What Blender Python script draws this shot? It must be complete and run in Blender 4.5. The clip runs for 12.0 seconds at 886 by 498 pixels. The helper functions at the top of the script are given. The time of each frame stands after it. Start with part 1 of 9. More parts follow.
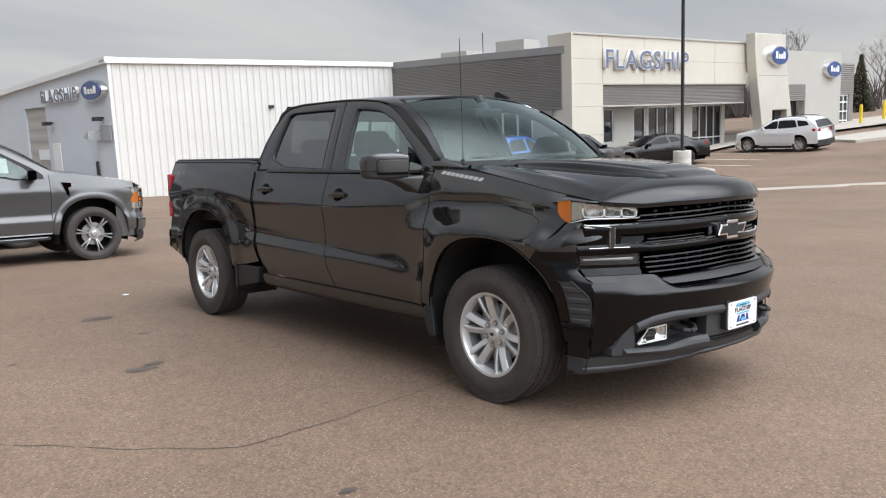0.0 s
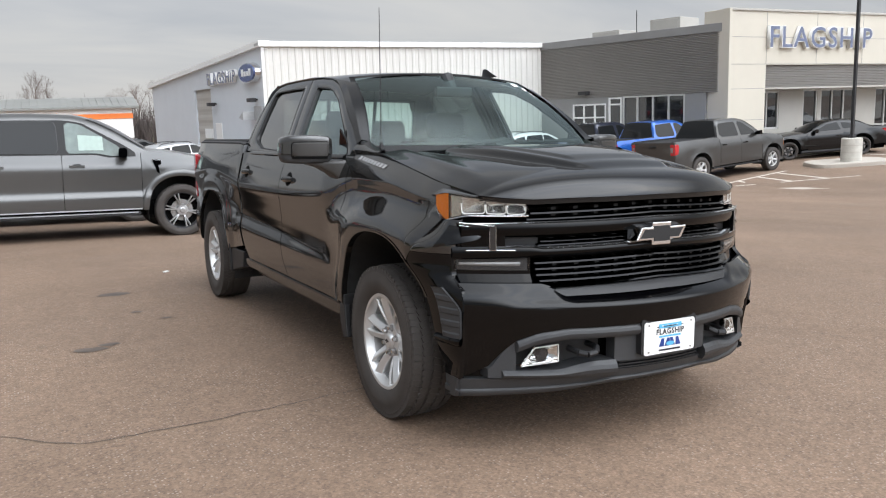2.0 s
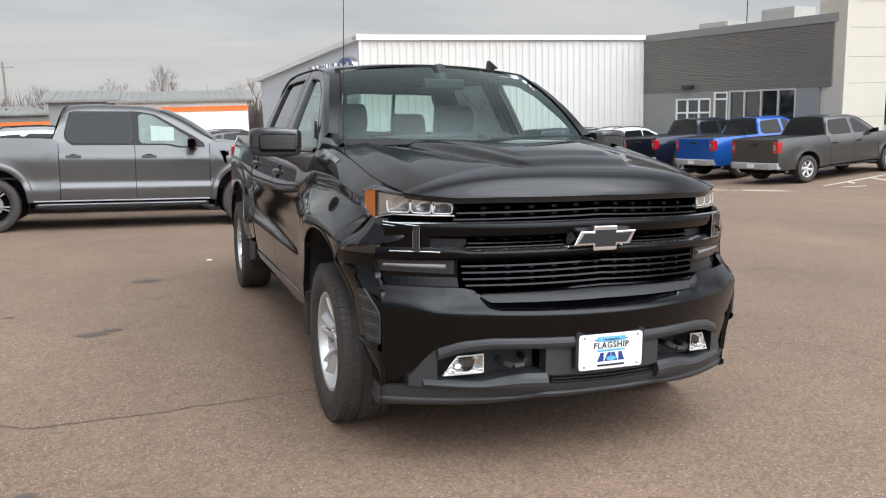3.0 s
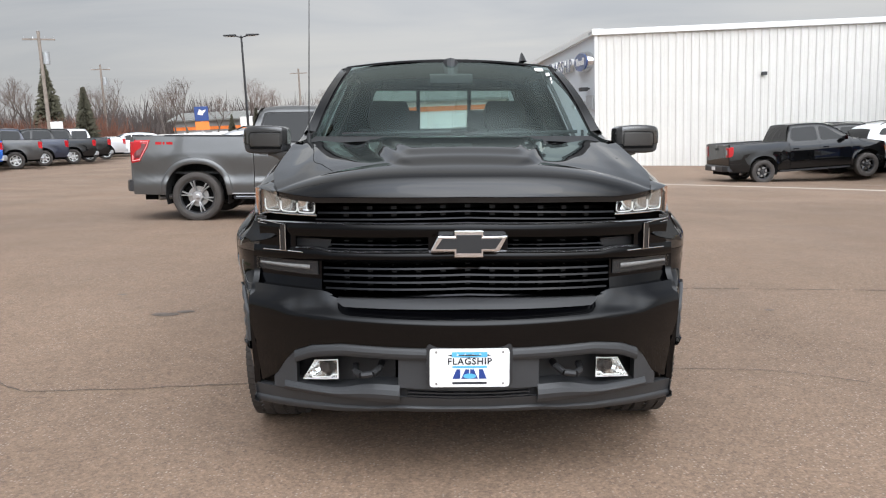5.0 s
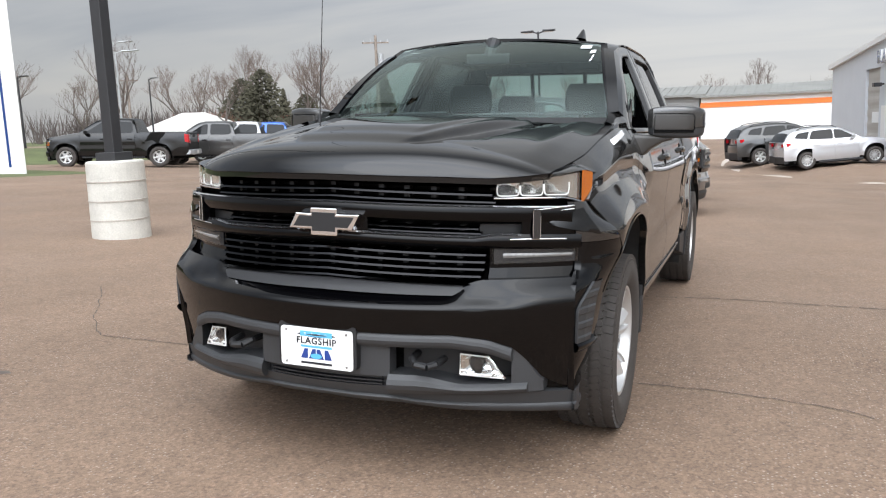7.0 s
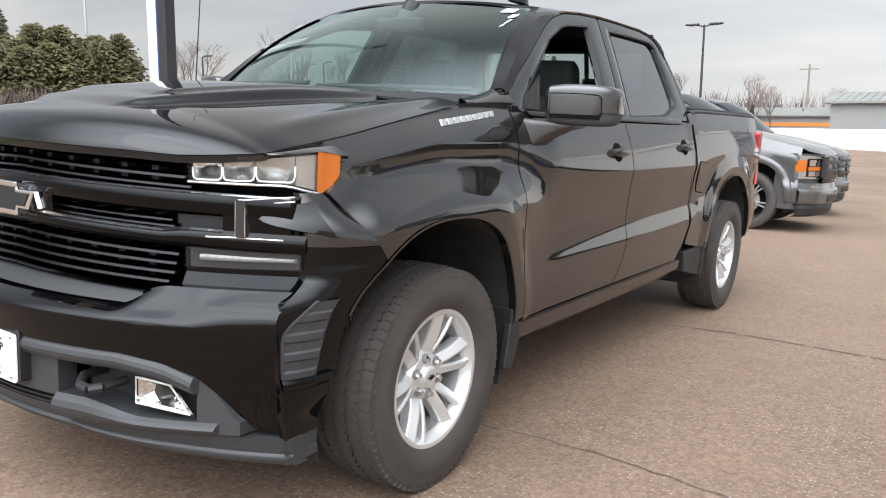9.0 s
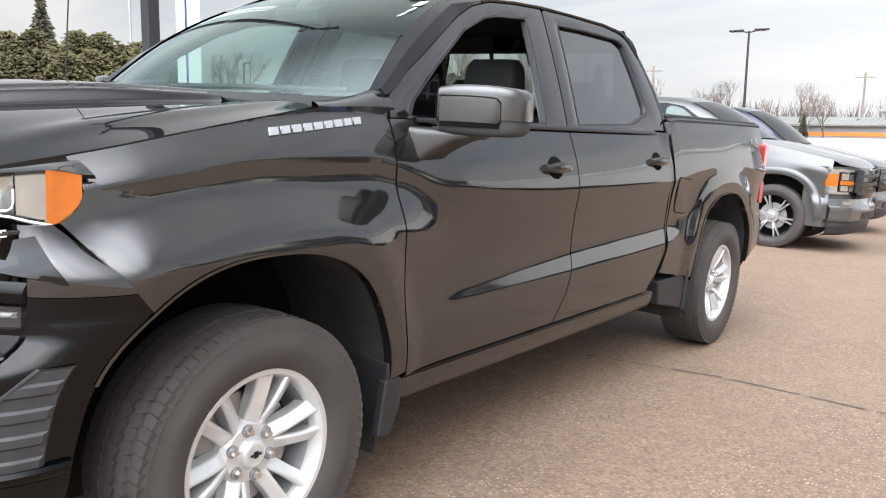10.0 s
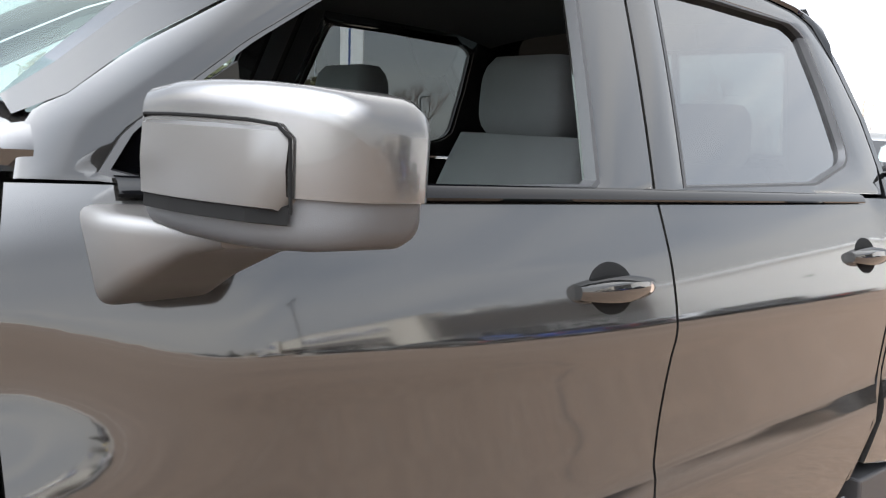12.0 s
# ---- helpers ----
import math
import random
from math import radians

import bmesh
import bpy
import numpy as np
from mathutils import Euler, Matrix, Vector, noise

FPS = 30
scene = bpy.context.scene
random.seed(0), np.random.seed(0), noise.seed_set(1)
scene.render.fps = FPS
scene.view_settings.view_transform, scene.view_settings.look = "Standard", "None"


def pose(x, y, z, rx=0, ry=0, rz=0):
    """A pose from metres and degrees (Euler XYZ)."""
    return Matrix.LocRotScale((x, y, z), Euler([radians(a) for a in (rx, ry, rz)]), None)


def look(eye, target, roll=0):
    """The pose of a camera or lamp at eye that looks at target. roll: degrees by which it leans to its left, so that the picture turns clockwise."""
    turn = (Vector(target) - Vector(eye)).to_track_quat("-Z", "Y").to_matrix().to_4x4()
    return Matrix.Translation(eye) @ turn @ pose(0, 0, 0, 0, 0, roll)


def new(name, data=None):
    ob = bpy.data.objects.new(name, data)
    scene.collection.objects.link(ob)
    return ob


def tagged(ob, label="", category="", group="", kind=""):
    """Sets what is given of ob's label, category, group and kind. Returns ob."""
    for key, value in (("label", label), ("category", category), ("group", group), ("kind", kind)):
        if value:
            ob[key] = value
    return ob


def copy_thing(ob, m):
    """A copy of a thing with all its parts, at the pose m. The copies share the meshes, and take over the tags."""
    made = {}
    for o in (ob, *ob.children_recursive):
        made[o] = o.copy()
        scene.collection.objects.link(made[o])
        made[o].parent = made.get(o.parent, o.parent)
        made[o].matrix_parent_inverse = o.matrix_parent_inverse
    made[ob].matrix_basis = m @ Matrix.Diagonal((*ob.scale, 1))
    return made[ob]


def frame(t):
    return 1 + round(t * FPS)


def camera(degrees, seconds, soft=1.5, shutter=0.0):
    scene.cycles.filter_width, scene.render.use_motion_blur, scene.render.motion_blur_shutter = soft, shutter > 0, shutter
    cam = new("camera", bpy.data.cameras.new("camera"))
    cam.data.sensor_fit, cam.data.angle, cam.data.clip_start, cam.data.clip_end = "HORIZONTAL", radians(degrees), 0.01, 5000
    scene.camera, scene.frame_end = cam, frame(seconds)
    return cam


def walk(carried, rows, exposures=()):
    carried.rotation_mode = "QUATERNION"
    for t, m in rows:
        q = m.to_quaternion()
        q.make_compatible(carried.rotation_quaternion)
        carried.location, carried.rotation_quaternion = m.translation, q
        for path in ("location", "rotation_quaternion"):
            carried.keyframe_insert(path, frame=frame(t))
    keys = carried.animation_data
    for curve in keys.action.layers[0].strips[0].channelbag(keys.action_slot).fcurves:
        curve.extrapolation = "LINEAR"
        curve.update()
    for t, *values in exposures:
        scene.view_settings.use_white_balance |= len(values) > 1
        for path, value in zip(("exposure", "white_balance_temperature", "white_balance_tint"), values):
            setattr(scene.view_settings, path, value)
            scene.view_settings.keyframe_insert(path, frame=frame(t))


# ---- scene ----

# ---- camera and walk ----
# The lot falls a little to the east and north: TILT lays the lot's own plane into the upright world.
UP = Vector((-0.0403, -0.0155, 1.0)).normalized()
TILT = UP.rotation_difference(Vector((0, 0, 1))).to_matrix().to_4x4()
cam = camera(57.7, 12.0, 1.15)
PATH = [
    (0, (-4.134, -3.286, 1.441), (-2.836, -1.782, 1.206), -1.1),
    (0.5, (-3.831, -3.318, 1.429), (-2.589, -1.77, 1.182), -1.2),
    (1, (-3.439, -3.476, 1.426), (-2.277, -1.869, 1.169), -1.1),
    (1.5, (-3.024, -3.596, 1.417), (-1.966, -1.92, 1.151), -0.8),
    (2, (-2.61, -3.701, 1.427), (-1.666, -1.959, 1.156), -0.3),
    (2.5, (-2.185, -3.836, 1.446), (-1.363, -2.035, 1.168), 0.1),
    (3, (-1.797, -3.857, 1.428), (-1.102, -2.003, 1.142), 0.3),
    (5, (-0.155, -4.005, 1.429), (-0.106, -2.028, 1.135), -0.1),
    (5.5, (0.291, -3.921, 1.405), (0.136, -1.948, 1.12), -0.1),
    (6, (0.75, -3.862, 1.381), (0.394, -1.915, 1.098), -0.1),
    (6.5, (1.153, -3.76, 1.362), (0.602, -1.86, 1.067), -0.1),
    (8.5, (2.353, -2.654, 1.325), (1.317, -0.973, 1.004), 2.2),
    (9, (2.487, -2.255, 1.312), (1.4, -0.609, 0.98), 2.9),
    (9.5, (2.591, -1.839, 1.326), (1.455, -0.227, 0.992), 3.2),
    (10, (2.621, -1.392, 1.341), (1.439, 0.19, 1.021), 3.2),
    (10.5, (2.501, -0.929, 1.348), (1.284, 0.633, 1.074), 2.7),
    (11, (2.346, -0.459, 1.377), (1.067, 1.056, 1.118), 3.5),
    (11.5, (2.103, -0.023, 1.387), (0.726, 1.405, 1.128), 3.9),
    (12, (1.87, 0.39, 1.407), (0.359, 1.673, 1.142), 3.9),
]
walk(cam, [(t, TILT @ look(eye, target, roll)) for t, eye, target, roll in PATH],
     [(0.0, 0.20), (2.5, 0.28), (5.0, 0.30), (6.5, 0.38), (8.5, 0.64), (9.5, 0.90), (10.5, 1.26), (11.5, 1.74), (12.0, 2.02)])

# ---- world and light: bright overcast ----
world = bpy.data.worlds.new("sky")
scene.world = world
world.use_nodes = True
wn, wl = world.node_tree.nodes, world.node_tree.links
for n in list(wn):
    wn.remove(n)


def wnode(kind, **inputs):
    n = wn.new(kind)
    for k, v in inputs.items():
        n.inputs[k].default_value = v
    return n


SUN_EL, SUN_ROT = radians(54), radians(164)
sky = wnode("ShaderNodeTexSky")
sky.sky_type = "NISHITA"
sky.sun_disc = False
sky.sun_elevation, sky.sun_rotation = SUN_EL, SUN_ROT
sky.air_density, sky.dust_density, sky.ozone_density = 1.0, 2.0, 1.0
bg_sky = wnode("ShaderNodeBackground", Strength=0.055)
wl.new(sky.outputs[0], bg_sky.inputs["Color"])
# a deck of stratus: long soft bands, seen in perspective towards the horizon
co = wnode("ShaderNodeTexCoord")
sep = wnode("ShaderNodeSeparateXYZ")
wl.new(co.outputs["Generated"], sep.inputs[0])
zc = wnode("ShaderNodeMath")
zc.operation = "MAXIMUM"
zc.inputs[1].default_value = 0.0
wl.new(sep.outputs["Z"], zc.inputs[0])
zp = wnode("ShaderNodeMath")
zp.operation = "ADD"
zp.inputs[1].default_value = 0.16
wl.new(zc.outputs[0], zp.inputs[0])
div = wnode("ShaderNodeVectorMath")
div.operation = "DIVIDE"
cmb = wnode("ShaderNodeCombineXYZ")
for i in range(3):
    wl.new(zp.outputs[0], cmb.inputs[i])
wl.new(co.outputs["Generated"], div.inputs[0])
wl.new(cmb.outputs[0], div.inputs[1])
mp = wnode("ShaderNodeMapping")
mp.inputs["Scale"].default_value = (0.55, 1.25, 0.9)
mp.inputs["Rotation"].default_value = (0, 0, radians(-25))
wl.new(div.outputs[0], mp.inputs[0])
nz = wnode("ShaderNodeTexNoise", Scale=1.1, Detail=6.0, Roughness=0.52, Distortion=0.5)
wl.new(mp.outputs[0], nz.inputs["Vector"])
ramp = wn.new("ShaderNodeValToRGB")
ramp.color_ramp.elements[0].position, ramp.color_ramp.elements[0].color = 0.32, (0.40, 0.45, 0.53, 1)
ramp.color_ramp.elements[1].position, ramp.color_ramp.elements[1].color = 0.70, (0.74, 0.74, 0.73, 1)
e = ramp.color_ramp.elements.new(0.5)
e.color = (0.57, 0.60, 0.645, 1)
wl.new(nz.outputs["Fac"], ramp.inputs[0])
# paler and warmer near the horizon
hz = wnode("ShaderNodeMapRange")
hz.inputs["From Min"].default_value, hz.inputs["From Max"].default_value = 0.0, 0.26
hz.inputs["To Min"].default_value, hz.inputs["To Max"].default_value = 0.75, 0.0
wl.new(sep.outputs["Z"], hz.inputs["Value"])
hm = wn.new("ShaderNodeMixRGB")
hm.inputs[2].default_value = (0.70, 0.685, 0.665, 1)
wl.new(hz.outputs[0], hm.inputs[0])
wl.new(ramp.outputs[0], hm.inputs[1])
# the deck is brightest round the hidden sun
sun_dir = Vector((math.sin(SUN_ROT) * math.cos(SUN_EL), math.cos(SUN_ROT) * math.cos(SUN_EL), math.sin(SUN_EL)))
toward = wnode("ShaderNodeVectorMath")
toward.operation = "DOT_PRODUCT"
toward.inputs[1].default_value = sun_dir
wl.new(co.outputs["Generated"], toward.inputs[0])
zen = wnode("ShaderNodeMapRange")
zen.interpolation_type = "SMOOTHSTEP"
zen.inputs["From Min"].default_value, zen.inputs["From Max"].default_value = 0.48, 1.0
zen.inputs["To Min"].default_value, zen.inputs["To Max"].default_value = 0.84, 7.5
wl.new(toward.outputs["Value"], zen.inputs["Value"])
bg_cloud = wnode("ShaderNodeBackground", Strength=0.95)
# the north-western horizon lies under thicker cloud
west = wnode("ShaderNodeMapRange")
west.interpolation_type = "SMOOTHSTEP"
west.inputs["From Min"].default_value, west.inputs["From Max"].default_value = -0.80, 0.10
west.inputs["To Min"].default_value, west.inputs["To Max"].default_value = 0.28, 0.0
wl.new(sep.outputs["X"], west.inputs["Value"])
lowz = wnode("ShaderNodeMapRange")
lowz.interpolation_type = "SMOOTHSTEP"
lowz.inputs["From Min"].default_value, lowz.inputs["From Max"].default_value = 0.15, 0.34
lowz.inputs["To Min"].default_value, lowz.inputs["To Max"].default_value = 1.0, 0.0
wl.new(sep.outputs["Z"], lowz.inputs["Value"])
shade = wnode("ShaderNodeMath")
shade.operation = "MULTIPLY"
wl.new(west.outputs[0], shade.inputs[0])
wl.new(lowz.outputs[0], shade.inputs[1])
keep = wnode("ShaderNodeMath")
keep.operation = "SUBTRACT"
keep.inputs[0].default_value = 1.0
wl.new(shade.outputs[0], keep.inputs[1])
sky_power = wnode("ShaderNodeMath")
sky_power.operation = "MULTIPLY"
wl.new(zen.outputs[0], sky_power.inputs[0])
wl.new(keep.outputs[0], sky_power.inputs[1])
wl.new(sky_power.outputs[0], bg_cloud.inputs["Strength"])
wl.new(hm.outputs[0], bg_cloud.inputs["Color"])
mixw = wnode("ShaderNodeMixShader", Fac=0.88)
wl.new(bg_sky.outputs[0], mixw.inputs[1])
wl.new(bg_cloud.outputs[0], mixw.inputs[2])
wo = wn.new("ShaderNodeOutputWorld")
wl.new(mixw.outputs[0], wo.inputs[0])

sun = new("sun", bpy.data.lights.new("sun", "SUN"))
sun.data.energy, sun.data.angle, sun.data.color = 0.6, radians(60), (1.0, 0.95, 0.88)
sun.matrix_world = look(sun_dir * 60, (0, 0, 0))

# ---- materials ----
def mat(name, base, rough=0.5, metal=0.0, var=0.0, scale=6.0, fine=0.0, fine_scale=90.0, bump=0.0, bump_scale=40.0,
        coat=0.0, spec=0.5, per_object=0.0, emit=0.0, rough_var=0.0, bump_dist=0.01, squash=None):
    """A surface: base colour, large and fine variation, relief."""
    m = bpy.data.materials.new(name)
    m.use_nodes = True
    nt = m.node_tree
    N, L = nt.nodes, nt.links
    b = N["Principled BSDF"]
    b.inputs["Base Color"].default_value = (*base, 1)
    b.inputs["Roughness"].default_value = rough
    b.inputs["Metallic"].default_value = metal
    b.inputs["Specular IOR Level"].default_value = spec
    b.inputs["Coat Weight"].default_value = coat
    b.inputs["Coat Roughness"].default_value = 0.03
    tc = N.new("ShaderNodeTexCoord")
    src = tc.outputs["Object"]
    if squash:
        mpg = N.new("ShaderNodeMapping")
        mpg.inputs["Scale"].default_value = squash
        L.new(src, mpg.inputs[0])
        src = mpg.outputs[0]

    def noise_tex(sc, det):
        n = N.new("ShaderNodeTexNoise")
        n.inputs["Scale"].default_value = sc
        n.inputs["Detail"].default_value = det
        n.inputs["Roughness"].default_value = 0.6
        L.new(src, n.inputs["Vector"])
        return n

    col = None
    for amount, sc, det in ((var, scale, 5), (fine, fine_scale, 3)):
        if amount:
            n = noise_tex(sc, det)
            r = N.new("ShaderNodeMapRange")
            r.inputs["From Min"].default_value, r.inputs["From Max"].default_value = 0.28, 0.72
            r.inputs["To Min"].default_value, r.inputs["To Max"].default_value = 1 - amount, 1 + amount
            L.new(n.outputs["Fac"], r.inputs["Value"])
            mx = N.new("ShaderNodeMixRGB")
            mx.blend_type = "MULTIPLY"
            mx.inputs[0].default_value = 1
            if col is None:
                mx.inputs[1].default_value = (*base, 1)
            else:
                L.new(col, mx.inputs[1])
            L.new(r.outputs[0], mx.inputs[2])
            col = mx.outputs[0]
    if per_object:
        oi = N.new("ShaderNodeObjectInfo")
        r = N.new("ShaderNodeMapRange")
        r.inputs["To Min"].default_value, r.inputs["To Max"].default_value = 1 - per_object, 1 + per_object
        L.new(oi.outputs["Random"], r.inputs["Value"])
        mx = N.new("ShaderNodeMixRGB")
        mx.blend_type = "MULTIPLY"
        mx.inputs[0].default_value = 1
        if col is None:
            mx.inputs[1].default_value = (*base, 1)
        else:
            L.new(col, mx.inputs[1])
        L.new(r.outputs[0], mx.inputs[2])
        col = mx.outputs[0]
    if col is not None:
        L.new(col, b.inputs["Base Color"])
    if rough_var:
        n = noise_tex(scale * 2.3, 4)
        r = N.new("ShaderNodeMapRange")
        r.inputs["To Min"].default_value, r.inputs["To Max"].default_value = max(0, rough - rough_var), rough + rough_var
        L.new(n.outputs["Fac"], r.inputs["Value"])
        L.new(r.outputs[0], b.inputs["Roughness"])
    if bump:
        n = noise_tex(bump_scale, 4)
        bp = N.new("ShaderNodeBump")
        bp.inputs["Strength"].default_value = bump
        bp.inputs["Distance"].default_value = bump_dist
        L.new(n.outputs["Fac"], bp.inputs["Height"])
        L.new(bp.outputs[0], b.inputs["Normal"])
    if emit:
        b.inputs["Emission Color"].default_value = (*base, 1)
        b.inputs["Emission Strength"].default_value = emit
    return m


def glass(name, tint, gloss_ior=1.5, gloss=(1, 1, 1), rough=0.0):
    """A thin pane: clear tinted, with the gloss of glass."""
    m = bpy.data.materials.new(name)
    m.use_nodes = True
    N, L = m.node_tree.nodes, m.node_tree.links
    N.remove(N["Principled BSDF"])
    tr = N.new("ShaderNodeBsdfTransparent")
    tr.inputs[0].default_value = (*tint, 1)
    gl = N.new("ShaderNodeBsdfGlossy")
    gl.inputs["Roughness"].default_value = rough
    gl.inputs["Color"].default_value = (*gloss, 1)
    # the gloss rises towards a grazing view, alike from both sides of the thin pane
    f0 = ((gloss_ior - 1) / (gloss_ior + 1)) ** 2
    lw = N.new("ShaderNodeLayerWeight")
    lw.inputs["Blend"].default_value = 0.5
    pw = N.new("ShaderNodeMath")
    pw.operation = "POWER"
    pw.inputs[1].default_value = 5.0
    L.new(lw.outputs["Facing"], pw.inputs[0])
    fr = N.new("ShaderNodeMath")
    fr.operation = "MULTIPLY_ADD"
    fr.inputs[1].default_value, fr.inputs[2].default_value = 1 - f0, f0
    L.new(pw.outputs[0], fr.inputs[0])
    mx = N.new("ShaderNodeMixShader")
    L.new(fr.outputs[0], mx.inputs[0])
    L.new(tr.outputs[0], mx.inputs[1])
    L.new(gl.outputs[0], mx.inputs[2])
    L.new(mx.outputs[0], N["Material Output"].inputs[0])
    return m


def paint(name, base, metal=0.0, rough=0.28, flake=0.0, ior=1.47):
    m = mat(name, base, rough=rough, metal=metal, coat=1.0, spec=0.0 if metal == 0 else 0.5, fine=flake, fine_scale=900, var=0.03, scale=1.5)
    b = m.node_tree.nodes["Principled BSDF"]
    b.inputs["Coat IOR"].default_value = ior
    b.inputs["Coat Roughness"].default_value = 0.025
    return m


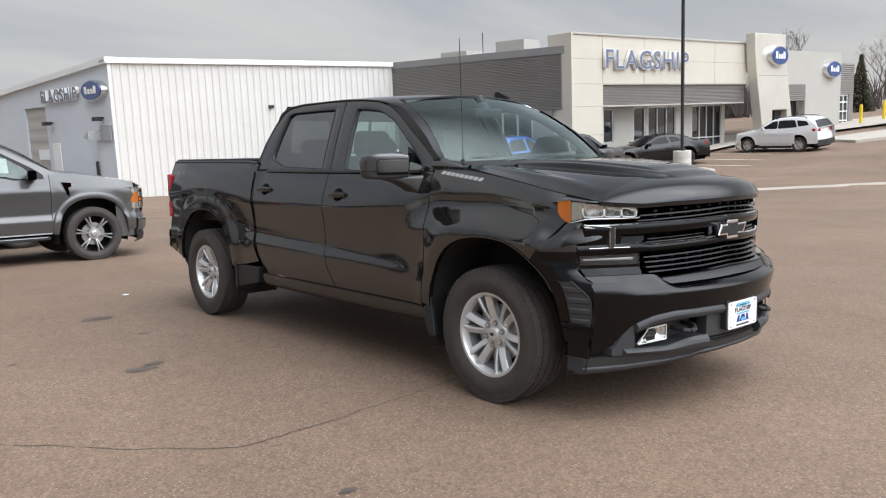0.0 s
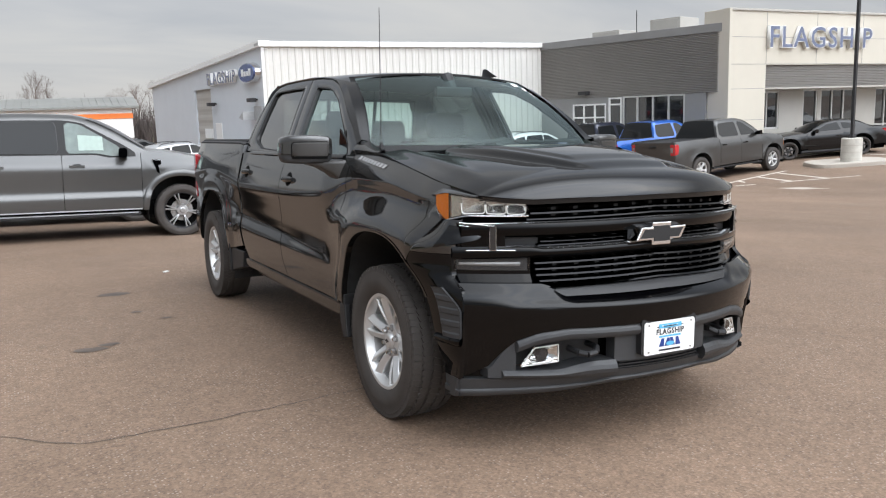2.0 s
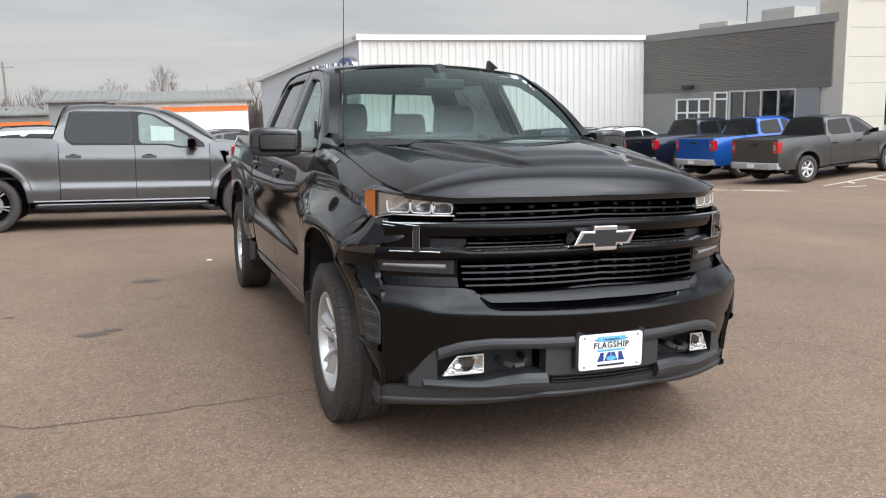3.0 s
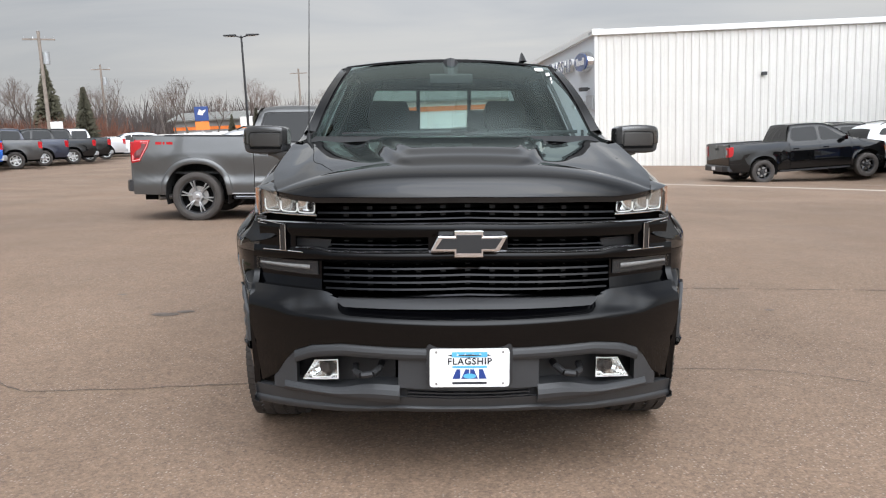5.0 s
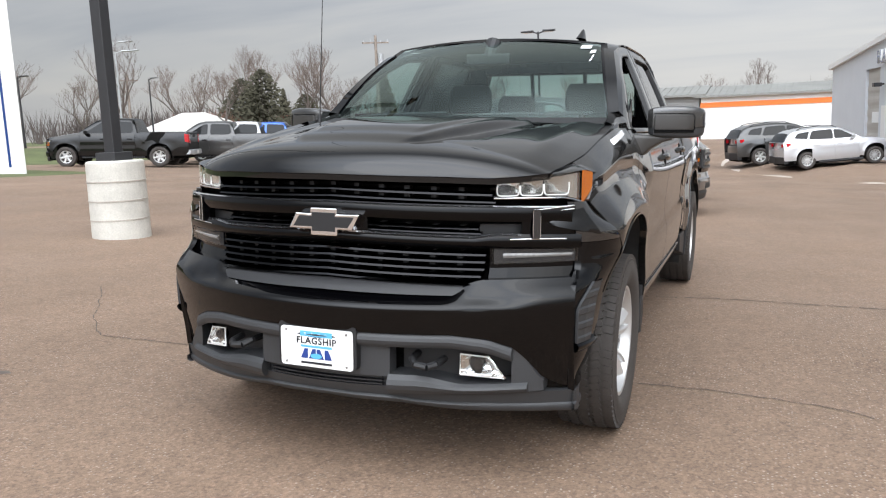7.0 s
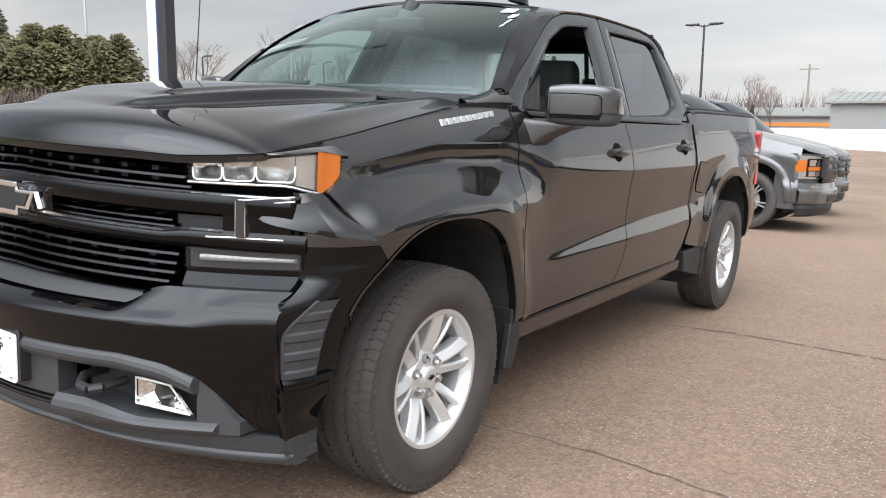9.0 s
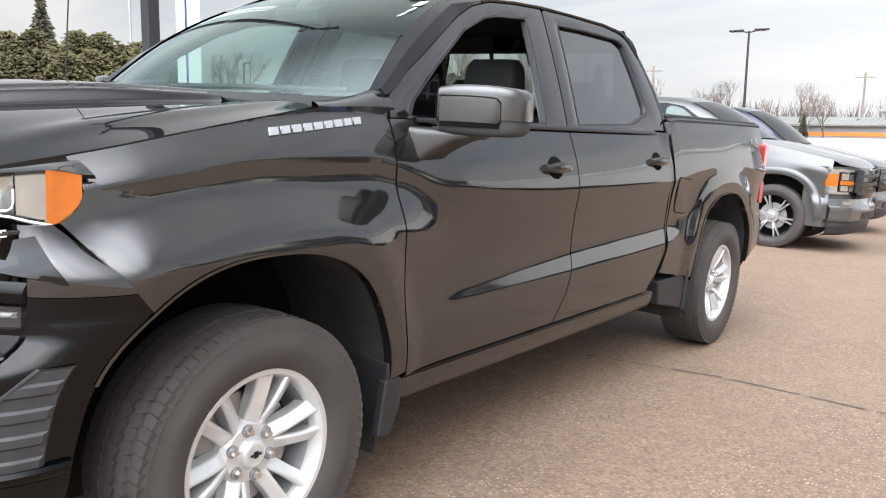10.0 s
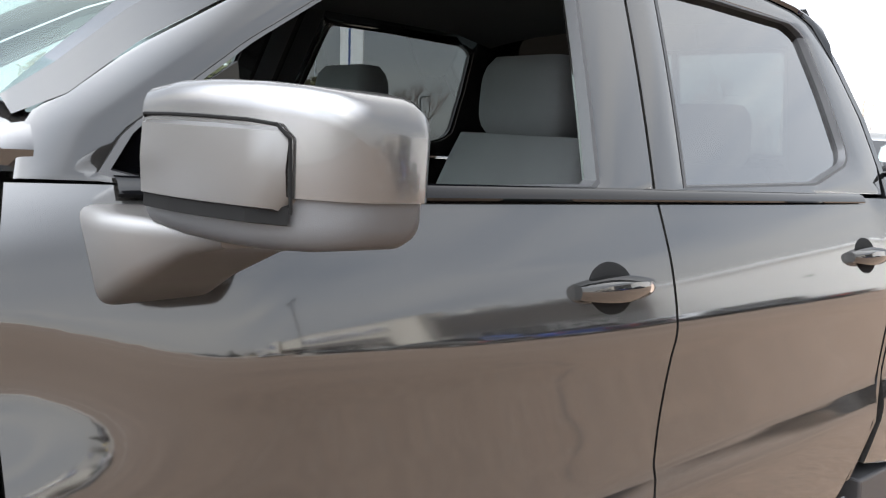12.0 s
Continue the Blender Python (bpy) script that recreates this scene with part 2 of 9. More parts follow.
M = dict(
    black_paint=paint("black_paint", (0.0030, 0.0030, 0.0032), rough=0.25, ior=1.50),
    side_paint=mat("dusty_black_paint", (0.0085, 0.0080, 0.0075), rough=0.5, var=0.10, scale=2.2, fine=0.06, fine_scale=60, coat=1.0, spec=0.0),
    bumper_paint=paint("black_bumper_paint", (0.001, 0.001, 0.0013), rough=0.25, ior=1.39),
    gutter=mat("worn_gutter_concrete", (0.40, 0.35, 0.30), rough=0.9, var=0.18, scale=1.5, fine=0.15, fine_scale=60),
    lamp_silver=mat("lamp_silver", (0.56, 0.56, 0.54), rough=0.16, metal=0.85, var=0.12, scale=22),
    lamp_chrome=mat("lamp_reflector_chrome", (0.78, 0.78, 0.77), rough=0.13, metal=1.0, var=0.2, scale=60),
    car_glass=mat("light_car_glass", (0.085, 0.115, 0.105), rough=0.03, spec=0.5, var=0.5, scale=3.0),
    car_glass_dark=mat("dark_car_glass", (0.010, 0.011, 0.012), rough=0.04, spec=0.22),
    handle_black=paint("gloss_black_handle", (0.002, 0.002, 0.002), ior=1.75),
    bar_black=mat("black_chrome", (0.020, 0.020, 0.021), rough=0.14, metal=1.0),
    bracket=mat("dark_satin_metal", (0.075, 0.075, 0.077), rough=0.24, metal=0.85),
    lamp_frost=mat("frosted_light_guide", (0.20, 0.195, 0.19), rough=0.25, var=0.25, scale=90, coat=0.5),
    barrel=mat("rim_barrel_shade", (0.26, 0.26, 0.26), rough=0.45, metal=0.5, var=0.15, scale=14),
    grey_paint=paint("metallic_grey_paint", (0.085, 0.085, 0.084), metal=0.5, rough=0.32, flake=0.05),
    dark_grey_paint=paint("dark_grey_paint", (0.045, 0.044, 0.043), metal=0.5, rough=0.32),
    blue_paint=paint("blue_paint", (0.012, 0.10, 0.42), metal=0.4, rough=0.3),
    navy_paint=paint("navy_paint", (0.010, 0.014, 0.032), metal=0.4, rough=0.3),
    white_paint=paint("white_paint", (0.72, 0.72, 0.72), rough=0.3),
    silver_paint=paint("silver_paint", (0.52, 0.52, 0.53), metal=0.6, rough=0.33),
    trim=mat("black_plastic_trim", (0.012, 0.012, 0.013), rough=0.55, bump=0.15, bump_scale=600, bump_dist=0.001),
    grey_plastic=mat("grey_moulded_plastic", (0.030, 0.031, 0.033), rough=0.5, var=0.08, scale=9, bump=0.2, bump_scale=700, bump_dist=0.001),
    mirror_panel=mat("satin_grey_plastic", (0.032, 0.030, 0.028), rough=0.34, spec=0.6, bump=0.05, bump_scale=700, bump_dist=0.001),
    mirror_cap=mat("semi_gloss_mirror_cap", (0.020, 0.019, 0.018), rough=0.2, spec=0.9, coat=0.5),
    gloss_black=paint("gloss_black_plastic", (0.001, 0.001, 0.0013), rough=0.3, ior=1.32),
    # near-black fill for joints and underbody, with the shade of cavities in its colour
    dark_void=mat("near_black_fill", (0.004, 0.004, 0.004), rough=0.9, spec=0.1),
    liner=mat("wheel_well_liner", (0.016, 0.016, 0.016), rough=0.85, var=0.4, scale=14, bump=0.4, bump_scale=90),
    rubber=mat("tyre_rubber", (0.042, 0.036, 0.032), rough=0.75, var=0.18, scale=9, fine=0.12, fine_scale=200, bump=0.15, bump_scale=300, bump_dist=0.002),
    alloy=mat("silver_painted_alloy", (0.58, 0.58, 0.575), rough=0.34, metal=0.55, var=0.04, scale=12, coat=0.4),
    alloy_cut=mat("machined_alloy", (0.50, 0.50, 0.505), rough=0.28, metal=0.8, var=0.08, scale=20),
    tinted_sheet=mat("sheet_behind_tinted_glass", (0.27, 0.35, 0.31), rough=0.3, var=0.12, scale=14),
    alloy_dark=mat("dark_alloy", (0.05, 0.05, 0.052), rough=0.3, metal=0.6, coat=0.4),
    chrome=mat("chrome", (0.85, 0.85, 0.86), rough=0.06, metal=1.0),
    satin_chrome=mat("satin_chrome", (0.72, 0.72, 0.73), rough=0.22, metal=1.0),
    steel=mat("brake_steel", (0.35, 0.34, 0.33), rough=0.4, metal=1.0, var=0.1, scale=30),
    amber=mat("amber_lens", (0.46, 0.115, 0.006), rough=0.25, coat=0.4, var=0.12, scale=60),
    red_lens=mat("red_lens", (0.42, 0.006, 0.012), rough=0.12, coat=1.0, var=0.15, scale=40),
    dark_red_lens=mat("dark_red_lens", (0.10, 0.003, 0.005), rough=0.12, coat=1.0, var=0.2, scale=30),
    pink_lens=mat("pale_red_light_guide", (0.75, 0.36, 0.36), rough=0.25, coat=0.5),
    lamp_white=mat("lamp_reflector", (0.86, 0.86, 0.84), rough=0.22, metal=0.15, var=0.12, scale=70),
    glass_clear=glass("clear_lens", (0.93, 0.94, 0.94), 1.45),
    glass_wind=glass("windscreen_glass", (0.66, 0.80, 0.77), 1.78, (0.86, 1.0, 0.97)),
    glass_side=glass("side_window_glass", (0.60, 0.72, 0.69), 3.0, (0.90, 1.0, 0.97)),
    glass_dark=glass("privacy_glass", (0.10, 0.11, 0.11), 2.5),
    glass_bldg=mat("window_glass", (0.012, 0.014, 0.016), rough=0.03, spec=0.8, coat=0.3),
    cloth=mat("dark_seat_cloth", (0.030, 0.031, 0.031), rough=0.9, var=0.1, scale=8, bump=0.3, bump_scale=500, bump_dist=0.001),
    headliner=mat("dark_headliner", (0.02, 0.02, 0.021), rough=0.95, var=0.05, scale=5),
    dash=mat("soft_black_dash", (0.018, 0.018, 0.019), rough=0.7, bump=0.1, bump_scale=500, bump_dist=0.001),
    paper=mat("white_paper", (0.78, 0.79, 0.78), rough=0.7, var=0.04, scale=30),
    plate_white=mat("plate_white", (0.80, 0.80, 0.79), rough=0.35, var=0.03, scale=20),
    ink_blue=mat("ink_blue", (0.015, 0.045, 0.22), rough=0.4),
    ink_sky=mat("ink_sky_blue", (0.10, 0.42, 0.66), rough=0.4),
    ink_dark=mat("ink_dark", (0.012, 0.014, 0.02), rough=0.5),
    sign_blue=mat("sign_face_blue", (0.13, 0.155, 0.24), rough=0.3, coat=0.4),
    sign_oval=mat("sign_oval_blue", (0.015, 0.05, 0.20), rough=0.15, coat=0.6),
    orange=mat("orange_band", (0.80, 0.20, 0.035), rough=0.5, var=0.05, scale=2),
    yellow=mat("bollard_yellow", (0.75, 0.52, 0.02), rough=0.5, var=0.06, scale=8),
    red_sticker=mat("red_sticker", (0.65, 0.06, 0.03), rough=0.5),
    white_metal=mat("white_ribbed_metal", (0.64, 0.62, 0.58), rough=0.45, var=0.035, scale=0.7, fine=0.02, fine_scale=8, bump=0.05, bump_scale=3),
    pale_wall=mat("pale_blue_grey_wall", (0.58, 0.61, 0.645), rough=0.55, var=0.04, scale=0.8, fine=0.015, fine_scale=12),
    white_trim=mat("white_metal_trim", (0.76, 0.755, 0.74), rough=0.4, var=0.03, scale=1.5),
    grey_ribbed=mat("grey_corrugated_metal", (0.225, 0.212, 0.198), rough=0.42, metal=0.3, var=0.06, scale=1.0),
    grey_wall=mat("grey_smooth_panel", (0.235, 0.232, 0.226), rough=0.6, var=0.05, scale=1.2, fine=0.02, fine_scale=15),
    lgrey_wall=mat("light_grey_panel", (0.42, 0.40, 0.365), rough=0.6, var=0.04, scale=1.2, fine=0.02, fine_scale=15),
    tan_panel=mat("cream_panel", (0.57, 0.53, 0.45), rough=0.5, var=0.03, scale=0.9, fine=0.015, fine_scale=20),
    silver_panel=mat("satin_metal_panel", (0.64, 0.61, 0.54), rough=0.32, metal=0.35, var=0.05, scale=0.8),
    aged_roof=mat("weathered_shed_roof", (0.21, 0.21, 0.195), rough=0.6, metal=0.1, var=0.12, scale=0.5),
    roof_metal=mat("standing_seam_roof", (0.40, 0.40, 0.39), rough=0.45, metal=0.3, var=0.06, scale=0.6),
    frame_metal=mat("aluminium_frame", (0.55, 0.55, 0.54), rough=0.35, metal=0.5),
    dark_metal=mat("dark_painted_metal", (0.03, 0.03, 0.032), rough=0.45, metal=0.2, var=0.1, scale=6),
    galv=mat("galvanised_steel", (0.42, 0.43, 0.44), rough=0.45, metal=0.5, var=0.1, scale=7),
    wood_pole=mat("weathered_pole", (0.24, 0.20, 0.17), rough=0.9, var=0.2, scale=3, bump=0.3, bump_scale=30),
    concrete=mat("pale_concrete", (0.52, 0.50, 0.45), rough=0.85, var=0.14, scale=3.5, fine=0.10, fine_scale=60, bump=0.4, bump_scale=50),
    pavement=mat("light_pavement", (0.42, 0.38, 0.33), rough=0.85, var=0.08, scale=0.8, fine=0.06, fine_scale=40, bump=0.2, bump_scale=40),
    line_paint=mat("worn_line_paint", (0.62, 0.57, 0.50), rough=0.75, var=0.25, scale=6, fine=0.2, fine_scale=60),
    bark=mat("grey_bark", (0.115, 0.095, 0.082), rough=0.95, var=0.2, scale=5),
    twig=mat("bare_twigs", (0.15, 0.115, 0.098), rough=0.95, per_object=0.15),
    russet=mat("russet_brush", (0.17, 0.075, 0.05), rough=0.95, var=0.25, scale=2),
    conifer=mat("conifer_needles", (0.058, 0.054, 0.033), rough=0.9, var=0.3, scale=2.5, per_object=0.2),
    cedar=mat("cedar_hedge", (0.078, 0.068, 0.026), rough=0.9, var=0.5, scale=1.8, fine=0.3, fine_scale=14, per_object=0.2),
    far_woods=mat("far_woods", (0.10, 0.082, 0.075), rough=1.0, var=0.25, scale=0.3),
    canvas=mat("white_canvas", (0.75, 0.73, 0.70), rough=0.7, var=0.04, scale=0.6),
)


def asphalt():
    """Old tan-grey asphalt: aggregate grain, broad stains, tyre-worn lanes."""
    m = bpy.data.materials.new("worn_asphalt")
    m.use_nodes = True
    N, L = m.node_tree.nodes, m.node_tree.links
    b = N["Principled BSDF"]
    tc = N.new("ShaderNodeTexCoord")

    def nt(sc, det, sq=None, rot=0.0, ro=0.6):
        n = N.new("ShaderNodeTexNoise")
        n.inputs["Scale"].default_value, n.inputs["Detail"].default_value, n.inputs["Roughness"].default_value = sc, det, ro
        src = tc.outputs["Object"]
        if sq:
            mpg = N.new("ShaderNodeMapping")
            mpg.inputs["Scale"].default_value = sq
            mpg.inputs["Rotation"].default_value = (0, 0, rot)
            L.new(src, mpg.inputs[0])
            src = mpg.outputs[0]
        L.new(src, n.inputs["Vector"])
        return n.outputs["Fac"]

    def rng(src, a, bb, lo, hi):
        r = N.new("ShaderNodeMapRange")
        r.inputs["From Min"].default_value, r.inputs["From Max"].default_value = a, bb
        r.inputs["To Min"].default_value, r.inputs["To Max"].default_value = lo, hi
        L.new(src, r.inputs["Value"])
        return r.outputs[0]

    def mul(a, bb):
        mx = N.new("ShaderNodeMixRGB")
        mx.blend_type = "MULTIPLY"
        mx.inputs[0].default_value = 1
        if isinstance(a, tuple):
            mx.inputs[1].default_value = a
        else:
            L.new(a, mx.inputs[1])
        L.new(bb, mx.inputs[2])
        return mx.outputs[0]

    c = mul((0.188, 0.128, 0.089, 1), rng(nt(0.16, 4), 0.3, 0.7, 0.84, 1.14))
    c = mul(c, rng(nt(0.75, 5, (1.0, 0.35, 1.0), 0.6), 0.3, 0.7, 0.90, 1.09))
    c = mul(c, rng(nt(9.0, 4), 0.3, 0.7, 0.93, 1.07))
    c = mul(c, rng(nt(75.0, 2), 0.3, 0.7, 0.76, 1.26))
    # pale stones showing in the worn surface
    vo = N.new("ShaderNodeTexVoronoi")
    vo.voronoi_dimensions = "2D"
    vo.inputs["Scale"].default_value = 62.0
    L.new(tc.outputs["Object"], vo.inputs["Vector"])
    st = rng(vo.outputs["Distance"], 0.20, 0.40, 1.0, 0.0)
    vs = N.new("ShaderNodeSeparateColor")
    L.new(vo.outputs["Color"], vs.inputs[0])
    pick = mul(rng(vs.outputs[0], 0.74, 0.98, 0.0, 0.60), rng(nt(1.6, 3), 0.35, 0.62, 0.25, 1.0))
    # dark binder between the stones
    c = mul(c, rng(vs.outputs[1], 0.0, 1.0, 0.80, 1.14))
    mm = N.new("ShaderNodeMath")
    mm.operation = "MULTIPLY"
    L.new(st, mm.inputs[0])
    L.new(pick, mm.inputs[1])
    mx = N.new("ShaderNodeMixRGB")
    L.new(mm.outputs[0], mx.inputs[0])
    L.new(c, mx.inputs[1])
    mx.inputs[2].default_value = (0.46, 0.40, 0.34, 1)
    L.new(mx.outputs[0], b.inputs["Base Color"])
    L.new(rng(nt(0.5, 4), 0.3, 0.7, 0.62, 0.85), b.inputs["Roughness"])
    b.inputs["Specular IOR Level"].default_value = 0.35
    bp = N.new("ShaderNodeBump")
    bp.inputs["Strength"].default_value, bp.inputs["Distance"].default_value = 0.5, 0.006
    L.new(nt(120.0, 3), bp.inputs["Height"])
    L.new(bp.outputs[0], b.inputs["Normal"])
    return m


side = M["side_paint"].node_tree.nodes["Principled BSDF"]
side.inputs["Coat IOR"].default_value, side.inputs["Coat Roughness"].default_value = 1.85, 0.06
M["asphalt"] = asphalt()
M["grass"] = mat("dry_lawn", (0.085, 0.10, 0.035), rough=0.95, var=0.3, scale=0.6, fine=0.3, fine_scale=20, bump=0.5, bump_scale=40)
M["crack"] = mat("crack_shadow_tar", (0.085, 0.068, 0.055), rough=0.9, var=0.3, scale=20)
M["stain"] = mat("oil_stain", (0.085, 0.065, 0.052), rough=0.6, var=0.3, scale=12)

# ---- building helpers ----
def part(name, bm, material, parent=None, label="", smooth=False, kind="", bevel=0.0):
    """Links a bmesh as one mesh object, under a thing or a part."""
    me = bpy.data.meshes.new(name)
    bmesh.ops.recalc_face_normals(bm, faces=bm.faces)
    bm.to_mesh(me)
    bm.free()
    if isinstance(material, (list, tuple)):
        for mm in material:
            me.materials.append(mm)
    else:
        me.materials.append(material)
    if smooth:
        me.polygons.foreach_set("use_smooth", [True] * len(me.polygons))
        me.set_sharp_from_angle(angle=radians(42))
    ob = new(name, me)
    if bevel:
        bv = ob.modifiers.new("bevel", "BEVEL")
        bv.width, bv.segments, bv.limit_method = bevel, 2, "ANGLE"
        if not smooth:
            me.polygons.foreach_set("use_smooth", [False] * len(me.polygons))
    if parent is not None:
        ob.parent = parent
    if label:
        ob["label"] = label
    if kind:
        ob["kind"] = kind
    return ob


def thing(name, m, label, category, group="", kind=""):
    ob = new(name)
    ob.empty_display_size = 0.2
    ob.matrix_world = m
    return tagged(ob, label, category, group, kind)


def box(bm, x0, x1, y0, y1, z0, z1, m=None):
    c = Matrix.Translation(((x0 + x1) / 2, (y0 + y1) / 2, (z0 + z1) / 2)) @ Matrix.Diagonal((abs(x1 - x0), abs(y1 - y0), abs(z1 - z0), 1))
    return bmesh.ops.create_cube(bm, size=1, matrix=(m @ c) if m else c)["verts"]


def cyl(bm, p, q, r0, r1=None, n=12, caps=True):
    p, q = Vector(p), Vector(q)
    d = q - p
    m = Matrix.Translation((p + q) / 2) @ d.to_track_quat("Z", "Y").to_matrix().to_4x4()
    return bmesh.ops.create_cone(bm, cap_ends=caps, segments=n, radius1=r0, radius2=r0 if r1 is None else r1, depth=d.length, matrix=m)["verts"]


def prism(bm, pts, axis, a, b):
    """A polygon of 2D points pushed along an axis from a to b. Axis x takes (y, z), y takes (x, z), z takes (x, y)."""
    def at(p, t):
        return {"x": (t, p[0], p[1]), "y": (p[0], t, p[1]), "z": (p[0], p[1], t)}[axis]
    v0 = [bm.verts.new(at(p, a)) for p in pts]
    v1 = [bm.verts.new(at(p, b)) for p in pts]
    bm.faces.new(v0)
    bm.faces.new(v1[::-1])
    for i in range(len(pts)):
        j = (i + 1) % len(pts)
        bm.faces.new((v0[i], v0[j], v1[j], v1[i]))


def sheet(bm, rows, rim=None):
    """A skin through rows of points; rim: a push that gives its edges depth."""
    V = [[bm.verts.new(p) for p in r] for r in rows]
    for i in range(len(V) - 1):
        for j in range(len(V[0]) - 1):
            q = (V[i][j], V[i + 1][j], V[i + 1][j + 1], V[i][j + 1])
            if len({tuple(round(c, 5) for c in v.co) for v in q}) >= 3:
                try:
                    bm.faces.new(q)
                except ValueError:
                    pass
    if rim is not None:
        rim = Vector(rim)
        loop = V[0] + [r[-1] for r in V[1:]] + V[-1][-2::-1] + [r[0] for r in V[-2:0:-1]]
        back = [bm.verts.new(v.co + rim) for v in loop]
        front = [bm.verts.new(v.co) for v in loop]
        for i in range(len(loop)):
            j = (i + 1) % len(loop)
            bm.faces.new((front[i], front[j], back[j], back[i]))
    return V


def curve(pts):
    """A smooth curve y(x) through points that never overshoots."""
    X, Y = [p[0] for p in pts], [p[1] for p in pts]
    n = len(X)
    h = [X[i + 1] - X[i] for i in range(n - 1)]
    d = [(Y[i + 1] - Y[i]) / h[i] for i in range(n - 1)]
    s = [d[0]] + [0 if d[i - 1] * d[i] <= 0 else 2 * d[i - 1] * d[i] / (d[i - 1] + d[i]) for i in range(1, n - 1)] + [d[-1]]

    def f(x):
        if x <= X[0]:
            return Y[0]
        if x >= X[-1]:
            return Y[-1]
        i = max(k for k in range(n - 1) if X[k] <= x)
        t = (x - X[i]) / h[i]
        return (Y[i] * (1 + 2 * t) * (1 - t) ** 2 + h[i] * s[i] * t * (1 - t) ** 2 + Y[i + 1] * t * t * (3 - 2 * t) - h[i] * s[i + 1] * t * t * (1 - t))
    return f


def line(pts):
    """A polyline y(x)."""
    X, Y = [p[0] for p in pts], [p[1] for p in pts]
    return lambda x: float(np.interp(x, X, Y))


def resample(loop, n):
    """n points evenly along a closed loop of 2D points."""
    P = np.array(list(loop) + [loop[0]], float)
    s = np.concatenate(([0], np.cumsum(np.linalg.norm(np.diff(P, axis=0), axis=1))))
    t = np.linspace(0, s[-1], n, endpoint=False)
    return np.stack((np.interp(t, s, P[:, 0]), np.interp(t, s, P[:, 1])), 1)


def rounded(loop, r, k=4):
    """A polygon with its corners rounded by radius r."""
    out = []
    n = len(loop)
    for i in range(n):
        p0, p, p1 = (Vector((*loop[j % n], 0)) for j in (i - 1, i, i + 1))
        a, b = (p0 - p), (p1 - p)
        ra = min(r, a.length * 0.45, b.length * 0.45)
        A, B = p + a.normalized() * ra, p + b.normalized() * ra
        for q in range(k + 1):
            t = q / k
            c = A * (1 - t) ** 2 + p * 2 * t * (1 - t) + B * t * t
            out.append((c.x, c.y))
    return out


def ease(t):
    t = max(0.0, min(1.0, t))
    return t * t * (3 - 2 * t)


VALLEY = line([(-60, 70), (-3, 70), (1.1, 32), (3.1, 27.5), (5.2, 25), (9.5, 24.5), (16, 24.5), (20, 20), (60, 20)])


def ground_z(x, y):
    """The lot's own height over its plane: nearly flat, rising towards the showroom in the east, falling beyond the road in the west."""
    e = max(0.0, x - 16.0)
    s = 0.10 * e * e / (e + 4.0)
    w = max(0.0, -x - 22.0)
    # a shallow valley that drains to the gutter, with a ramp up to the service building behind it
    dip = min(0.45, 0.0008 * max(0.0, y - 1.0) ** 2) * (1 - ease((x - 14) / 6)) * (1 - ease((y - VALLEY(x)) / 4)) * ease((x + 36) / 8) * (1 - ease((y - 52) / 12))
    return s - 0.02 * w * w / (w + 20) - dip


def gp(x, y, z=0.0):
    """A place on the ground: the tilted lot, levelling out towards the horizon."""
    k = min(1.0, 62.0 / max(1e-6, math.hypot(x, y)))
    p = TILT @ Vector((x * k, y * k, ground_z(x * k, y * k)))
    return Vector((p.x + x * (1 - k), p.y + y * (1 - k), p.z + z))


def lot(x, y, rz=0.0, z=0.0):
    """A pose on the lot's surface, square to it."""
    sx = (ground_z(x + 0.5, y) - ground_z(x - 0.5, y))
    return Matrix.Translation(gp(x, y, z)) @ TILT.to_3x3().to_4x4() @ pose(0, 0, 0, 0, -math.degrees(math.atan(sx)), 0) @ pose(0, 0, 0, 0, 0, rz)


def parked(x, y, rz, wb):
    """A pose for a vehicle with its front axle at x, y and its rear axle on the ground too."""
    a = gp(x, y)
    b = gp(x - math.sin(math.radians(rz)) * wb, y + math.cos(math.radians(rz)) * wb)
    back = (b - a).normalized()
    side = back.cross(Vector((0, 0, 1))).normalized()
    m = Matrix((side, back, side.cross(back))).transposed().to_4x4()
    return Matrix.Translation(a) @ m


def upright(x, y, rz=0.0, z=0.0):
    """An upright pose on the lot's surface."""
    p = gp(x, y, z)
    return pose(p.x, p.y, p.z, 0, 0, rz)


def text_mesh(words, size, depth, bold=0.0):
    """Raised letters as a mesh, in the x-z plane, facing -y."""
    cu = bpy.data.curves.new("letters", "FONT")
    cu.body, cu.size, cu.extrude, cu.offset = words, size, depth, bold
    cu.space_character = 1.12
    cu.align_x, cu.align_y, cu.resolution_u = "CENTER", "CENTER", 3
    ob = bpy.data.objects.new("letters", cu)
    me = bpy.data.meshes.new_from_object(ob)
    bpy.data.objects.remove(ob)
    bm = bmesh.new()
    bm.from_mesh(me)
    bpy.data.meshes.remove(me)
    bmesh.ops.rotate(bm, verts=bm.verts, cent=(0, 0, 0), matrix=Matrix.Rotation(radians(90), 3, "X"))
    return bm

# ---- ground ----
def spaced(a, b, near):
    out, v = [0.0], 0.0
    while v < b:
        v += near + 0.10 * v
        out.append(v)
    neg, v = [], 0.0
    while v < -a:
        v += near + 0.10 * v
        neg.append(-v)
    return sorted(neg) + out


